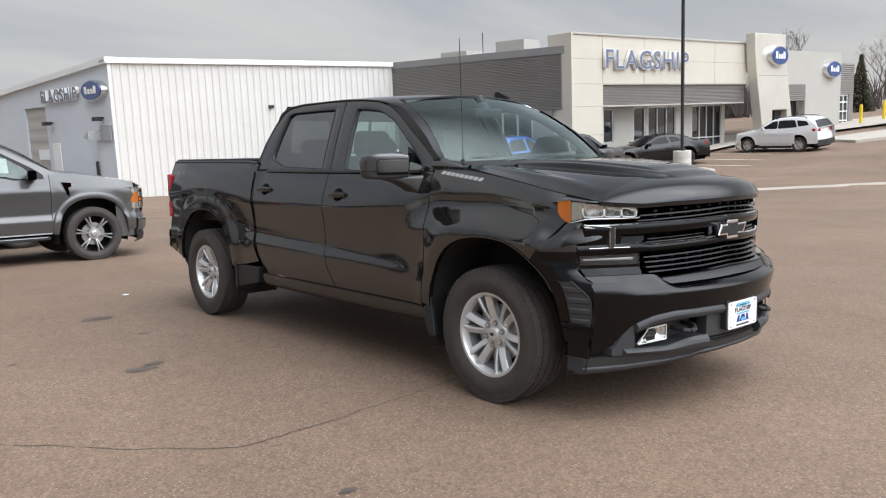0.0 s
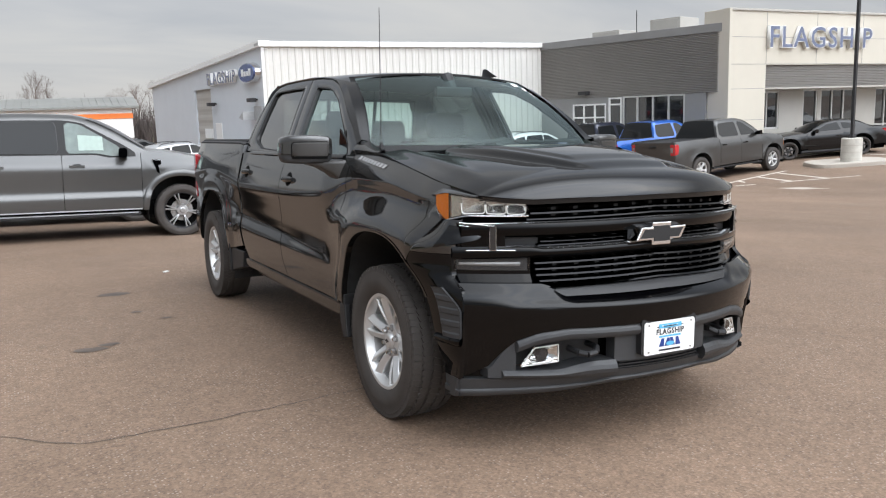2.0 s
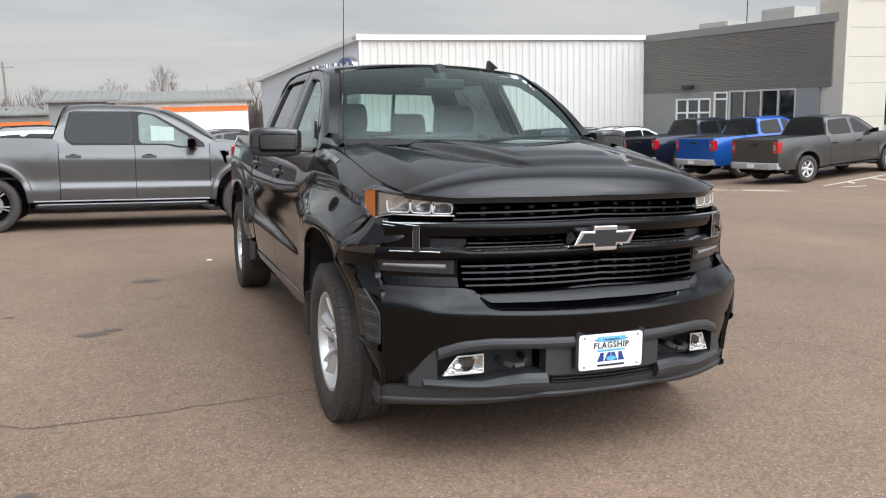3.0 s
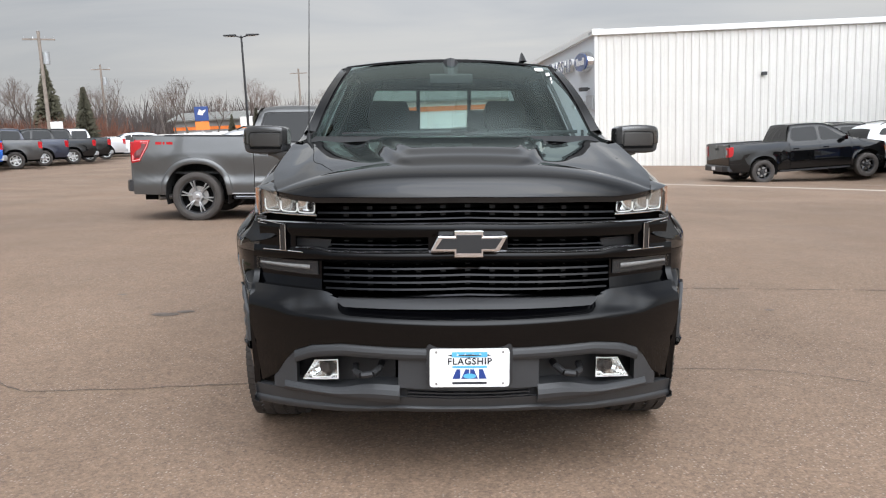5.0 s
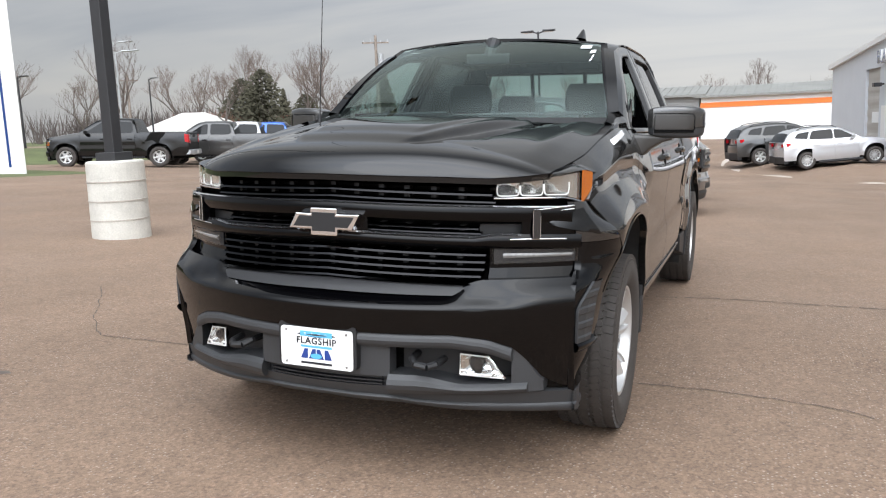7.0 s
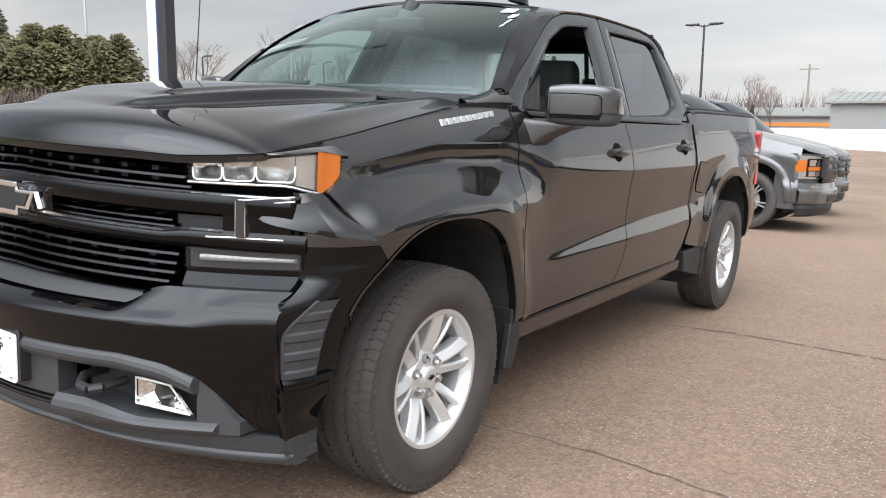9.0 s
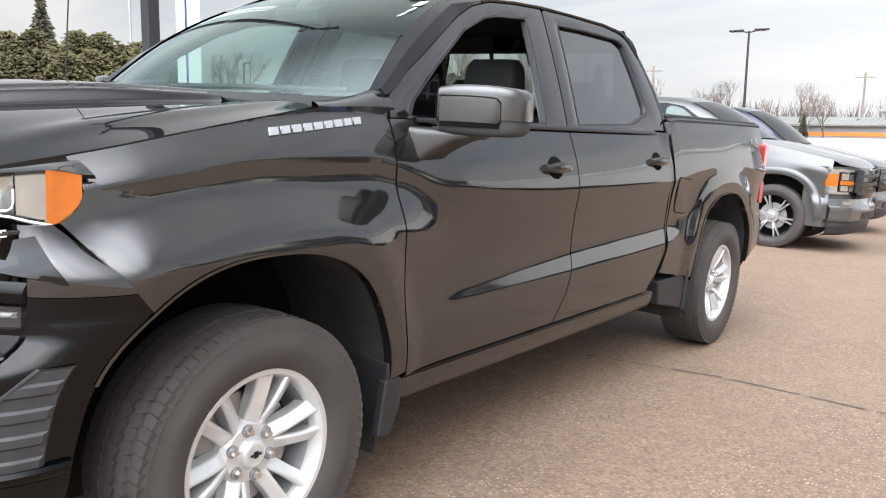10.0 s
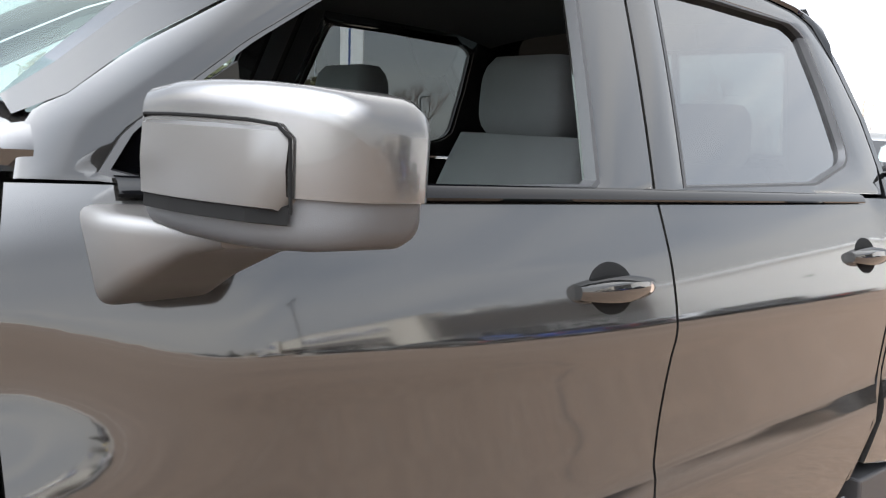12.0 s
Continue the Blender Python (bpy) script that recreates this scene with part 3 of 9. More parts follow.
GX = sorted(set(spaced(-1500, 1500, 0.8)) | {-28.0, -18.0, -43.5, -55.0})
GY = spaced(-1500, 1500, 0.8)
bm = bmesh.new()
V = [[bm.verts.new(gp(x, y)) for x in GX] for y in GY]
for i in range(len(GY) - 1):
    for j in range(len(GX) - 1):
        f = bm.faces.new((V[i][j], V[i][j + 1], V[i + 1][j + 1], V[i + 1][j]))
        x, y = (GX[j] + GX[j + 1]) / 2, (GY[i] + GY[i + 1]) / 2
        lawn = -43.5 < x < -28.0 and y < 60 or -43.5 < x < -18.0 and y < 18 or x < -55 or math.hypot(x, y) > 140
        f.material_index = 1 if lawn else 0
ground = part("ground", bm, [M["asphalt"], M["grass"]], smooth=True)
tagged(ground, "worn tan-grey asphalt car lot with cracks, lawn beyond", "ground", kind="structure")


def strip(name, pts, width, material, label, jitter=0.0, gaps=0.0, lift=0.004, seg=0.25, kind="structure", category="marking"):
    """A thin band that follows the ground along a line."""
    P = [Vector((*p, 0)) for p in pts]
    fine = []
    for a, b in zip(P, P[1:]):
        n = max(1, int((b - a).length / seg))
        fine += [a.lerp(b, k / n) for k in range(n)]
    fine.append(P[-1])
    rnd = random.Random(len(pts) * 7 + int(width * 1000))
    bm = bmesh.new()
    prev = None
    for k, p in enumerate(fine):
        d = (fine[min(k + 1, len(fine) - 1)] - fine[max(k - 1, 0)]).normalized()
        nrm = Vector((-d.y, d.x, 0))
        c = p + nrm * rnd.uniform(-jitter, jitter)
        w = width * (rnd.uniform(0.55, 1.25) if jitter else 1.0) / 2
        cur = [bm.verts.new(gp((c + nrm * s).x, (c + nrm * s).y, lift)) for s in (-w, w)]
        if prev and rnd.random() >= gaps:
            bm.faces.new((prev[0], prev[1], cur[1], cur[0]))
        prev = cur
    return tagged(part(name, bm, material), label, category, kind=kind)


strip("gutter", [(0.0, 44), (0.2, 36), (0.9, 31.4), (1.64, 29.1), (3.18, 27.2), (4.9, 25.5), (6.4, 23.8), (7.9, 21.8), (9.6, 20.0), (11.5, 17.9), (13.5, 15.4), (16.5, 12.2), (19.6, 9.1), (21.3, 6.6), (24, 2)], 0.62,
      M["gutter"], "pale concrete gutter strip across the asphalt lot")
strip("asphalt_crack", [(-3.6, 1.6), (-3.25, 1.22), (-2.76, 0.66), (-2.39, 0.33), (-1.8, 0.36), (-1.26, 0.42), (-0.83, 0.48), (0.0, 0.52), (0.85, 0.60), (1.4, 0.66),
      (1.99, 0.58), (2.44, 0.3), (2.7, -0.3)], 0.008, M["crack"], "thin dark crack wandering through the asphalt", 0.012, 0.04, 0.003, 0.06, category="crack")
strip("asphalt_crack", [(0.55, 2.86), (0.98, 2.96), (1.3, 3.05), (1.86, 3.07), (2.4, 3.1), (3.1, 3.03), (4.6, 2.9)], 0.022, M["crack"],
      "dark broken crack in the asphalt", 0.006, 0.22, 0.003, 0.05, category="crack")
rs = random.Random(4)
for sx, sy, r in [(-1.79, 4.33, 0.14), (-2.18, 2.2, 0.10), (-2.05, 2.3, 0.07), (-1.72, 3.37, 0.05), (-1.54, 3.01, 0.045), (-2.28, -0.48, 0.04), (-2.8, 3.0, 0.04), (2.6, 2.2, 0.04)]:
    bm = bmesh.new()
    ring = [gp(sx + r * (1.2 * math.cos(a)) * rs.uniform(0.7, 1.1), sy + r * 0.7 * math.sin(a) * rs.uniform(0.7, 1.1), 0.003) for a in np.linspace(0, 6.283, 14, endpoint=False)]
    bm.faces.new([bm.verts.new(p) for p in ring])
    tagged(part("oil_stain", bm, M["stain"]), "dark oil spot soaked into the asphalt", "stain", "oil spots", "structure")
bm = bmesh.new()
box(bm, -0.03, 0.03, -0.02, 0.02, 0.0, 0.012)
leaf = tagged(part("litter_scrap", bm, M["paper"], bevel=0.004), "small pale scrap of litter on the asphalt", "litter")
leaf.matrix_world = lot(-1.12, 5.49, 30)
# parking bay lines and the kerbed island by the showroom
for a, b in [((15.06, 14.02), (21.0, 15.08)), ((15.9, 14.17), (20.5, 12.0)), ((18.05, 14.5), (17.6, 13.45)), ((19.15, 14.7), (18.6, 12.95)), ((20.35, 14.9), (19.6, 12.5)), ((28.3, 13.6), (28.9, 17.6)), ((30.6, 14.4), (31.2, 18.0)),
             ((33.0, 15.0), (33.6, 18.4)), ((26.2, 13.0), (26.6, 16.2)), ((35.4, 14.2), (35.9, 18.6))]:
    strip("bay_line", [a, b], 0.11, M["line_paint"], "worn painted parking bay line", lift=0.005, seg=0.5)


def kerb(name, pts, label, h=0.14):
    bm = bmesh.new()
    top = [gp(x, y, h) for x, y in pts]
    low = [gp(x, y, -0.05) for x, y in pts]
    c = gp(sum(p[0] for p in pts) / len(pts), sum(p[1] for p in pts) / len(pts), h)
    vt, vl, vc = [bm.verts.new(p) for p in top], [bm.verts.new(p) for p in low], bm.verts.new(c)
    for i in range(len(pts)):
        j = (i + 1) % len(pts)
        bm.faces.new((vt[i], vt[j], vc))
        bm.faces.new((vl[i], vl[j], vt[j], vt[i]))
    return tagged(part(name, bm, M["pavement"], bevel=0.03), label, "pavement", kind="structure")


kerb("kerb_island", rounded([(21.7, 14.4), (23.8, 12.9), (24.8, 14.4), (22.8, 16.0)], 0.7, 5), "pale concrete kerbed island round the lamp pole")
kerb("pavement", [(23.6, 18.0), (26.0, 17.7), (34.5, 19.3), (40, 18.6), (52, 12.0), (54, 17), (40, 22.5), (23.2, 20.4)], "pale concrete walk along the showroom front")
kerb("pavement", [(35.0, 12.6), (60, 1.0), (62, 6.0), (36.5, 15.0)], "pale concrete apron by the service bay")

# ---- buildings ----
def smooth_step(t):
    t = max(0.0, min(1.0, t))
    return t * t * (3 - 2 * t)


def wall_frame(a, b):
    """The pose of a wall from plan point a to b: x along it, -y outward to the camera, z up from the ground at a."""
    pa, pb = gp(*a), gp(*b)
    ang = math.degrees(math.atan2(pb.y - pa.y, pb.x - pa.x))
    return pose(pa.x, pa.y, pa.z, 0, 0, ang), math.hypot(pb.x - pa.x, pb.y - pa.y)


def plate(bm, x0, x1, z0, z1, y0, y1):
    box(bm, x0, x1, y0, y1, z0, z1)


def ribbed(bm, L, z0, ztop, pitch, depth, y=0.0, vertical=True):
    """A trapezoid-ribbed metal skin: ribs upright or lying."""
    if vertical:
        n = int(L / pitch)
        prof = []
        for i in range(n):
            x = i * L / n
            p = L / n
            prof += [(x, 0), (x + 0.32 * p, 0), (x + 0.42 * p, -depth), (x + 0.68 * p, -depth), (x + 0.78 * p, 0)]
        prof.append((L, 0))
        lo = [bm.verts.new((x, y + d, z0)) for x, d in prof]
        hi = [bm.verts.new((x, y + d, ztop(x))) for x, d in prof]
    else:
        zt = ztop(0)
        n = int((zt - z0) / pitch)
        prof = []
        for i in range(n):
            z = z0 + i * (zt - z0) / n
            p = (zt - z0) / n
            prof += [(z, 0), (z + 0.25 * p, -depth), (z + 0.5 * p, -depth), (z + 0.75 * p, 0)]
        prof.append((zt, 0))
        lo = [bm.verts.new((0, y + d, z)) for z, d in prof]
        hi = [bm.verts.new((L, y + d, z)) for z, d in prof]
    for i in range(len(prof) - 1):
        bm.faces.new((lo[i], lo[i + 1], hi[i + 1], hi[i]))


def wall_with_openings(bm, L, z0, z1, opens, y0=0.0, thick=0.25):
    """A wall of real thickness with rectangular holes (x0, x1, z0, z1)."""
    xs = sorted({0.0, L, *[v for o in opens for v in o[:2]]})
    zs = sorted({z0, z1, *[v for o in opens for v in o[2:]]})
    for i in range(len(xs) - 1):
        for j in range(len(zs) - 1):
            cx, cz = (xs[i] + xs[i + 1]) / 2, (zs[j] + zs[j + 1]) / 2
            if not any(o[0] < cx < o[1] and o[2] < cz < o[3] for o in opens):
                box(bm, xs[i], xs[i + 1], y0, y0 + thick, zs[j], zs[j + 1])
    bmesh.ops.remove_doubles(bm, verts=bm.verts, dist=0.0005)


def window_unit(parent, x0, x1, z0, z1, mullions, name="window", depth=0.1, fmat="frame_metal", trans=()):
    """A glazed opening: frame bars and separate panes."""
    w = 0.07
    win = part(name, frame_bars(x0, x1, z0, z1, [], [], w, depth), M[fmat], parent, "aluminium-framed glazing")
    for x in mullions:
        bm = bmesh.new()
        box(bm, x - w / 2, x + w / 2, 0.0, depth, z0 + w, z1 - w)
        part("mullion", bm, M[fmat], win)
    for z in trans:
        bm = bmesh.new()
        box(bm, x0 + w, x1 - w, 0.003, depth - 0.003, z - w / 2, z + w / 2)
        part("transom", bm, M[fmat], win)
    xs = [x0] + list(mullions) + [x1]
    zs = [z0] + list(trans) + [z1]
    for a, b in zip(xs, xs[1:]):
        for c, d in zip(zs, zs[1:]):
            bm = bmesh.new()
            box(bm, a + w / 2, b - w / 2, depth * 0.5, depth * 0.5 + 0.012, c + w / 2, d - w / 2)
            part("pane", bm, M["glass_bldg"], win, "dark reflecting glass pane")
    return win


def frame_bars(x0, x1, z0, z1, mullions, trans, w, depth):
    bm = bmesh.new()
    for x in (x0 + w / 2, *mullions, x1 - w / 2):
        box(bm, x - w / 2, x + w / 2, 0.0, depth, z0, z1)
    for z in (z0 + w / 2, *trans, z1 - w / 2):
        box(bm, x0, x1, 0.003, depth - 0.003, z - w / 2, z + w / 2)
    return bm


def oval_sign(parent, x, z, rx, rz, y):
    bm = bmesh.new()
    bmesh.ops.create_cone(bm, cap_ends=True, segments=40, radius1=1, radius2=0.94, depth=0.24, matrix=Matrix.Translation((x, y - 0.12, z)) @ Matrix.Rotation(radians(90), 4, "X") @ Matrix.Diagonal((rx, rz, 1, 1)))
    s = part("oval_sign", bm, M["satin_chrome"], parent, "blue oval sign with a bright metal rim")
    bm = bmesh.new()
    bmesh.ops.create_cone(bm, cap_ends=True, segments=40, radius1=0.86, radius2=0.84, depth=0.04, matrix=Matrix.Translation((x, y - 0.255, z)) @ Matrix.Rotation(radians(90), 4, "X") @ Matrix.Diagonal((rx, rz, 1, 1)))
    part("oval_face", bm, M["sign_oval"], s)
    bm = bmesh.new()
    for k, (cx, w) in enumerate([(-0.42, 0.22), (-0.13, 0.2), (0.14, 0.18), (0.4, 0.22)]):
        box(bm, x + (cx - w / 2) * rx, x + (cx + w / 2) * rx, y - 0.285, y - 0.275, z - 0.3 * rz, z + (0.38 if k in (0, 3) else 0.15) * rz)
    part("oval_bars", bm, M["white_trim"], s, "pale bars across the oval")


def fit_letters(words, w, h, depth, bold):
    bm = text_mesh(words, 1.0, depth, bold)
    xs, zs = [v.co.x for v in bm.verts], [v.co.z for v in bm.verts]
    cx, cz = (max(xs) + min(xs)) / 2, (max(zs) + min(zs)) / 2
    fx, fz = w / (max(xs) - min(xs)), h / (max(zs) - min(zs))
    for v in bm.verts:
        v.co = Vector(((v.co.x - cx) * fx, v.co.y, (v.co.z - cz) * fz))
    return bm


def sign_letters(parent, words, x, z, w, h, y):
    bm = fit_letters(words, w, h, 0.07, 0.022)
    bmesh.ops.translate(bm, verts=bm.verts, vec=(x, y - 0.10, z))
    s = part("sign_lettering", bm, M["white_trim"], parent, "raised letters with pale edges reading FLAGSHIP")
    bm = fit_letters(words, w * 0.99, h * 0.94, 0.004, 0.006)
    bmesh.ops.translate(bm, verts=bm.verts, vec=(x, y - 0.176, z))
    part("lettering_face", bm, M["sign_blue"], s, "dark blue letter faces")


# the white ribbed service building
WA, WB, WJ = (6.9, 28.6), (5.0, 43.6), (20.0, 28.0)
m, LW = wall_frame(WA, WJ)
EAVE = 5.12
service = thing("service_building", m, "white ribbed-metal service building with a pale grey gable end", "building")
bm = bmesh.new()
ribbed(bm, LW, -0.6, lambda x: EAVE, 0.30, 0.035)
part("ribbed_wall", bm, M["white_metal"], service, "white upright-ribbed metal cladding")
bm = bmesh.new()
box(bm, -0.16, LW, -0.14, 0.06, EAVE - 0.02, EAVE + 0.20)
part("eave_trim", bm, M["white_trim"], service, "white eave gutter", bevel=0.02)
bm = bmesh.new()
box(bm, -0.05, 0.06, -0.06, 0.05, -0.6, EAVE)
part("corner_trim", bm, M["white_trim"], service)
bm = bmesh.new()
box(bm, 6.5, 6.72, -0.16, -0.03, 3.28, 3.42)
part("wall_light", bm, M["dark_metal"], service, "small wall lamp", bevel=0.02)
# gable end, seen through its own frame
mg, LG = wall_frame(WB, WA)
gable = thing("service_gable", mg, "pale blue-grey gable wall with sign, roller door and wall fixtures", "wall", kind="structure")
z_a = gp(*WA).z - gp(*WB).z
bm = bmesh.new()
topz = lambda x: 4.28 + 1.02 * x / LG
ds = (6.75, 9.0)
for x0, x1, zlo in ((0, ds[0], -1.0), (ds[0], ds[1], 3.88), (ds[1], LG, -1.0)):
    prism(bm, [(x0, zlo), (x1, zlo), (x1, topz(x1)), (x0, topz(x0))], "y", 0.0, 0.25)
part("gable_wall", bm, M["pale_wall"], gable)
bm = bmesh.new()
ribbed(bm, ds[1] - ds[0], -0.8, lambda x: 3.88, 0.5, 0.02, 0.12, False)
bmesh.ops.translate(bm, verts=bm.verts, vec=(ds[0], 0, 0))
part("roller_door", bm, M["lgrey_wall"], gable, "pale sectional roller door")
bm = bmesh.new()
box(bm, 9.42, 10.16, -0.03, 0.02, -0.3, 2.3)
part("side_door", bm, M["white_trim"], gable, "pale steel door", bevel=0.01)
bm = bmesh.new()
prism(bm, [(-0.3, topz(0) - 0.02), (LG + 0.1, topz(LG) - 0.02), (LG + 0.1, topz(LG) + 0.2), (-0.3, topz(0) + 0.2)], "y", -0.16, 0.3)
part("gable_trim", bm, M["white_trim"], gable, "white verge trim")
sign_letters(gable, "FLAGSHIP", 10.84, 4.28, 3.45, 0.55, 0.0)
oval_sign(gable, 14.0, 4.30, 0.95, 0.42, 0.0)
for fx, fz in ((9.66, 3.17), (14.35, 3.22)):
    bm = bmesh.new()
    box(bm, fx - 0.16, fx + 0.16, -0.42, -0.12, fz - 0.1, fz + 0.06)
    box(bm, fx - 0.04, fx + 0.04, -0.14, 0.0, fz - 0.04, fz + 0.04)
    part("flood_light", bm, M["dark_metal"], gable, "dark wall flood light", bevel=0.02)
bm = bmesh.new()
box(bm, 14.15, 14.95, -0.10, 0.0, 2.35, 2.95)
prism(bm, [(13.7, 2.5), (14.15, 2.75), (14.15, 2.4)], "y", -0.6, -0.02)
part("wall_vent_hood", bm, M["galv"], gable, "galvanised vent hood on the wall", bevel=0.01)
bm = bmesh.new()
cyl(bm, (13.62, -0.1, 0.6), (13.62, -0.1, 1.55), 0.06)
for k in range(10):
    a0, a1 = k * 0.6, (k + 1) * 0.6
    cyl(bm, (13.67 + 0.2 * math.sin(a0), -0.12, 0.8 + 0.28 * math.cos(a0)), (13.67 + 0.2 * math.sin(a1), -0.12, 0.8 + 0.28 * math.cos(a1)), 0.02, n=6)
part("hose_reel", bm, M["dark_metal"], gable, "coiled dark hose hanging on the wall")
bm = bmesh.new()
box(bm, 7.7, 8.75, 0.06, 0.10, 1.6, 2.05)
part("wall_notice", bm, M["paper"], gable, "small faded notice board")
# roof and the hidden walls that close the building
mr = m
bm = bmesh.new()
back = mr.inverted() @ mg
p = [Vector((-0.15, -0.12, EAVE + 0.15)), Vector((LW, -0.12, EAVE + 0.15))]
q = back @ Vector((0, 0.1, topz(0) + 0.16))
v = [bm.verts.new(p[0]), bm.verts.new(p[1]), bm.verts.new((LW + q.x, q.y, q.z)), bm.verts.new((q.x, q.y, q.z))]
bm.faces.new(v)
w = [bm.verts.new(x.co - Vector((0, 0, 0.1))) for x in v]
bm.faces.new(w[::-1])
for i in range(4):
    bm.faces.new((v[i], v[(i + 1) % 4], w[(i + 1) % 4], w[i]))
part("roof", bm, M["roof_metal"], service, "low metal roof")
bm = bmesh.new()
box(bm, q.x, LW + q.x, q.y - 0.2, q.y, -1.0, q.z - 0.1)
part("rear_wall", bm, M["white_metal"], service)

# the grey showroom wing
WT = (22.0, 18.6)
m, LS = wall_frame(WJ, WT)
PAR = 5.62
wing = thing("showroom_wing", m, "grey corrugated showroom wing with a strip of dark windows", "building")
zt0 = gp(*WT).z - gp(*WJ).z
bm = bmesh.new()
ribbed(bm, LS, 3.04, lambda x: PAR - 0.32, 0.066, 0.022, 0.0, False)
part("corrugated_band", bm, M["grey_ribbed"], wing, "grey corrugated metal cladding")
bm = bmesh.new()
box(bm, 0, LS, -0.05, 0.3, PAR - 0.32, PAR)
part("parapet_trim", bm, M["grey_wall"], wing, "grey parapet coping", bevel=0.015)
opens = [(1.9, 3.78, -0.9, 2.76), (3.92, 4.62, -0.9, 3.0), (4.68, 7.72, 0.75, 3.03), (8.65, 9.45, -0.9, 3.03)]
opens = [o for o in opens if o[1] < LS]
bm = bmesh.new()
wall_with_openings(bm, LS, -1.2, 3.035, opens, 0.0, 0.3)
part("lower_wall", bm, M["grey_wall"], wing, "smooth grey wall panels")
window_unit(wing, 1.9, 3.78, -0.6, 2.76, [2.53, 3.15], "garage_door", 0.12, "white_trim", [0.3, 0.92, 1.54, 2.16])
window_unit(wing, 3.92, 4.62, -0.9, 3.0, [], "glass_door", 0.12, "white_trim", [2.7])
window_unit(wing, 4.68, 7.72, 0.75, 3.03, [5.42, 6.19, 6.95], "window", 0.12, "frame_metal")
bm = bmesh.new()
box(bm, 8.65, 9.45, 0.35, 0.4, -0.9, 3.03)
part("recess_glass", bm, M["glass_bldg"], wing, "dark glazed recess")
bm = bmesh.new()
box(bm, 2.4, 2.9, -0.25, 0.0, 3.16, 3.32)
part("wall_light", bm, M["dark_metal"], wing, "dark wall light over the garage door", bevel=0.02)
for ux, ud, uh in ((1.9, 1.4, 0.36), (4.9, 1.6, 0.62)):
    bm = bmesh.new()
    box(bm, ux, ux + 1.5, ud, ud + 1.4, PAR - 0.7, PAR + uh)
    box(bm, ux + 0.1, ux + 1.4, ud - 0.02, ud, PAR + 0.05, PAR + uh - 0.06)
    part("roof_unit", bm, M["lgrey_wall"], wing, "pale grey rooftop air handling unit", bevel=0.03)
bm = bmesh.new()
cyl(bm, (4.2, 1.6, PAR - 0.2), (4.2, 1.6, PAR + 1.1), 0.02, n=6)
part("roof_mast", bm, M["dark_metal"], wing)
bm = bmesh.new()
box(bm, 0.0, LS, 0.3, 16, PAR - 0.8, PAR - 0.65)
part("roof", bm, M["roof_metal"], wing, "flat showroom roof")

# the cream showroom front
WR = (46.0, 17.9)
m, LF = wall_frame(WT, WR)
front = thing("showroom_building", m, "cream panelled showroom front with raised sign letters and dark glazing", "building")
TOP = 5.82
X1 = 13.3
bm = bmesh.new()
wall_with_openings(bm, X1, 0.0, TOP, [(1.96, X1, 0.0, 3.80)], 0.0, 0.35)
box(bm, 0.0, 1.96, 0.0, 0.35, -0.8, 0.0)
part("cream_fascia", bm, M["tan_panel"], front, "cream composite panels")
bm = bmesh.new()
for zz in (1.7, 2.9, 3.83, 4.85):
    box(bm, -0.004, 1.96 if zz < 3.7 else X1, -0.006, 0.02, zz - 0.008, zz + 0.008)
for xx in (1.96, 4.8, 7.6, 10.4):
    box(bm, xx - 0.008, xx + 0.008, -0.006, 0.02, 3.83, TOP)
part("panel_joints", bm, M["grey_wall"], front, "thin dark panel joints")
bm = bmesh.new()
box(bm, -0.12, 0.02, -0.10, 1.2, -0.8, TOP + 0.06)
part("corner_edge", bm, M["tan_panel"], front, "cream corner edge", bevel=0.01)
bm = bmesh.new()
box(bm, 0, X1, -0.06, 0.4, TOP, TOP + 0.09)
part("coping", bm, M["lgrey_wall"], front, bevel=0.01)
sign_letters(front, "FLAGSHIP", 4.97, 4.86, 6.05, 0.86, 0.0)
bm = bmesh.new()
ribbed(bm, X1 - 1.96, 2.93, lambda x: 3.80, 0.066, 0.022, 0.12, False)
bmesh.ops.translate(bm, verts=bm.verts, vec=(1.96, 0, 0))
part("corrugated_soffit_band", bm, M["grey_ribbed"], front, "grey corrugated band over the glazing")
bm = bmesh.new()
box(bm, 1.96, X1, 0.1, 1.6, 2.86, 2.93)
part("soffit", bm, M["lgrey_wall"], front)
holes = [(2.02, 4.15, 1.25, 2.8), (5.6, 6.5, 0.9, 2.84), (6.7, 8.95, 1.32, 2.84), (10.3, 13.0, 0.4, 2.84)]
bm = bmesh.new()
wall_with_openings(bm, X1, -0.8, 2.86, holes, 1.2, 0.25)
part("recessed_wall", bm, M["lgrey_wall"], front, "pale grey recessed wall")
for (x0, x1, z0, z1), mu, tr in zip(holes, ([2.75, 3.45], [], [7.45, 8.2], [11.0, 11.65, 12.3]), ([], [], [], [1.2])):
    w = window_unit(front, x0, x1, z0, z1, mu, "window", 0.1, "frame_metal", tr)
    w.matrix_basis = Matrix.Translation((0, 1.22, 0))
bm = bmesh.new()
box(bm, 0.35, X1 + 10, 1.46, 14, 4.9, 5.0)
part("roof", bm, M["roof_metal"], front, "flat showroom roof")
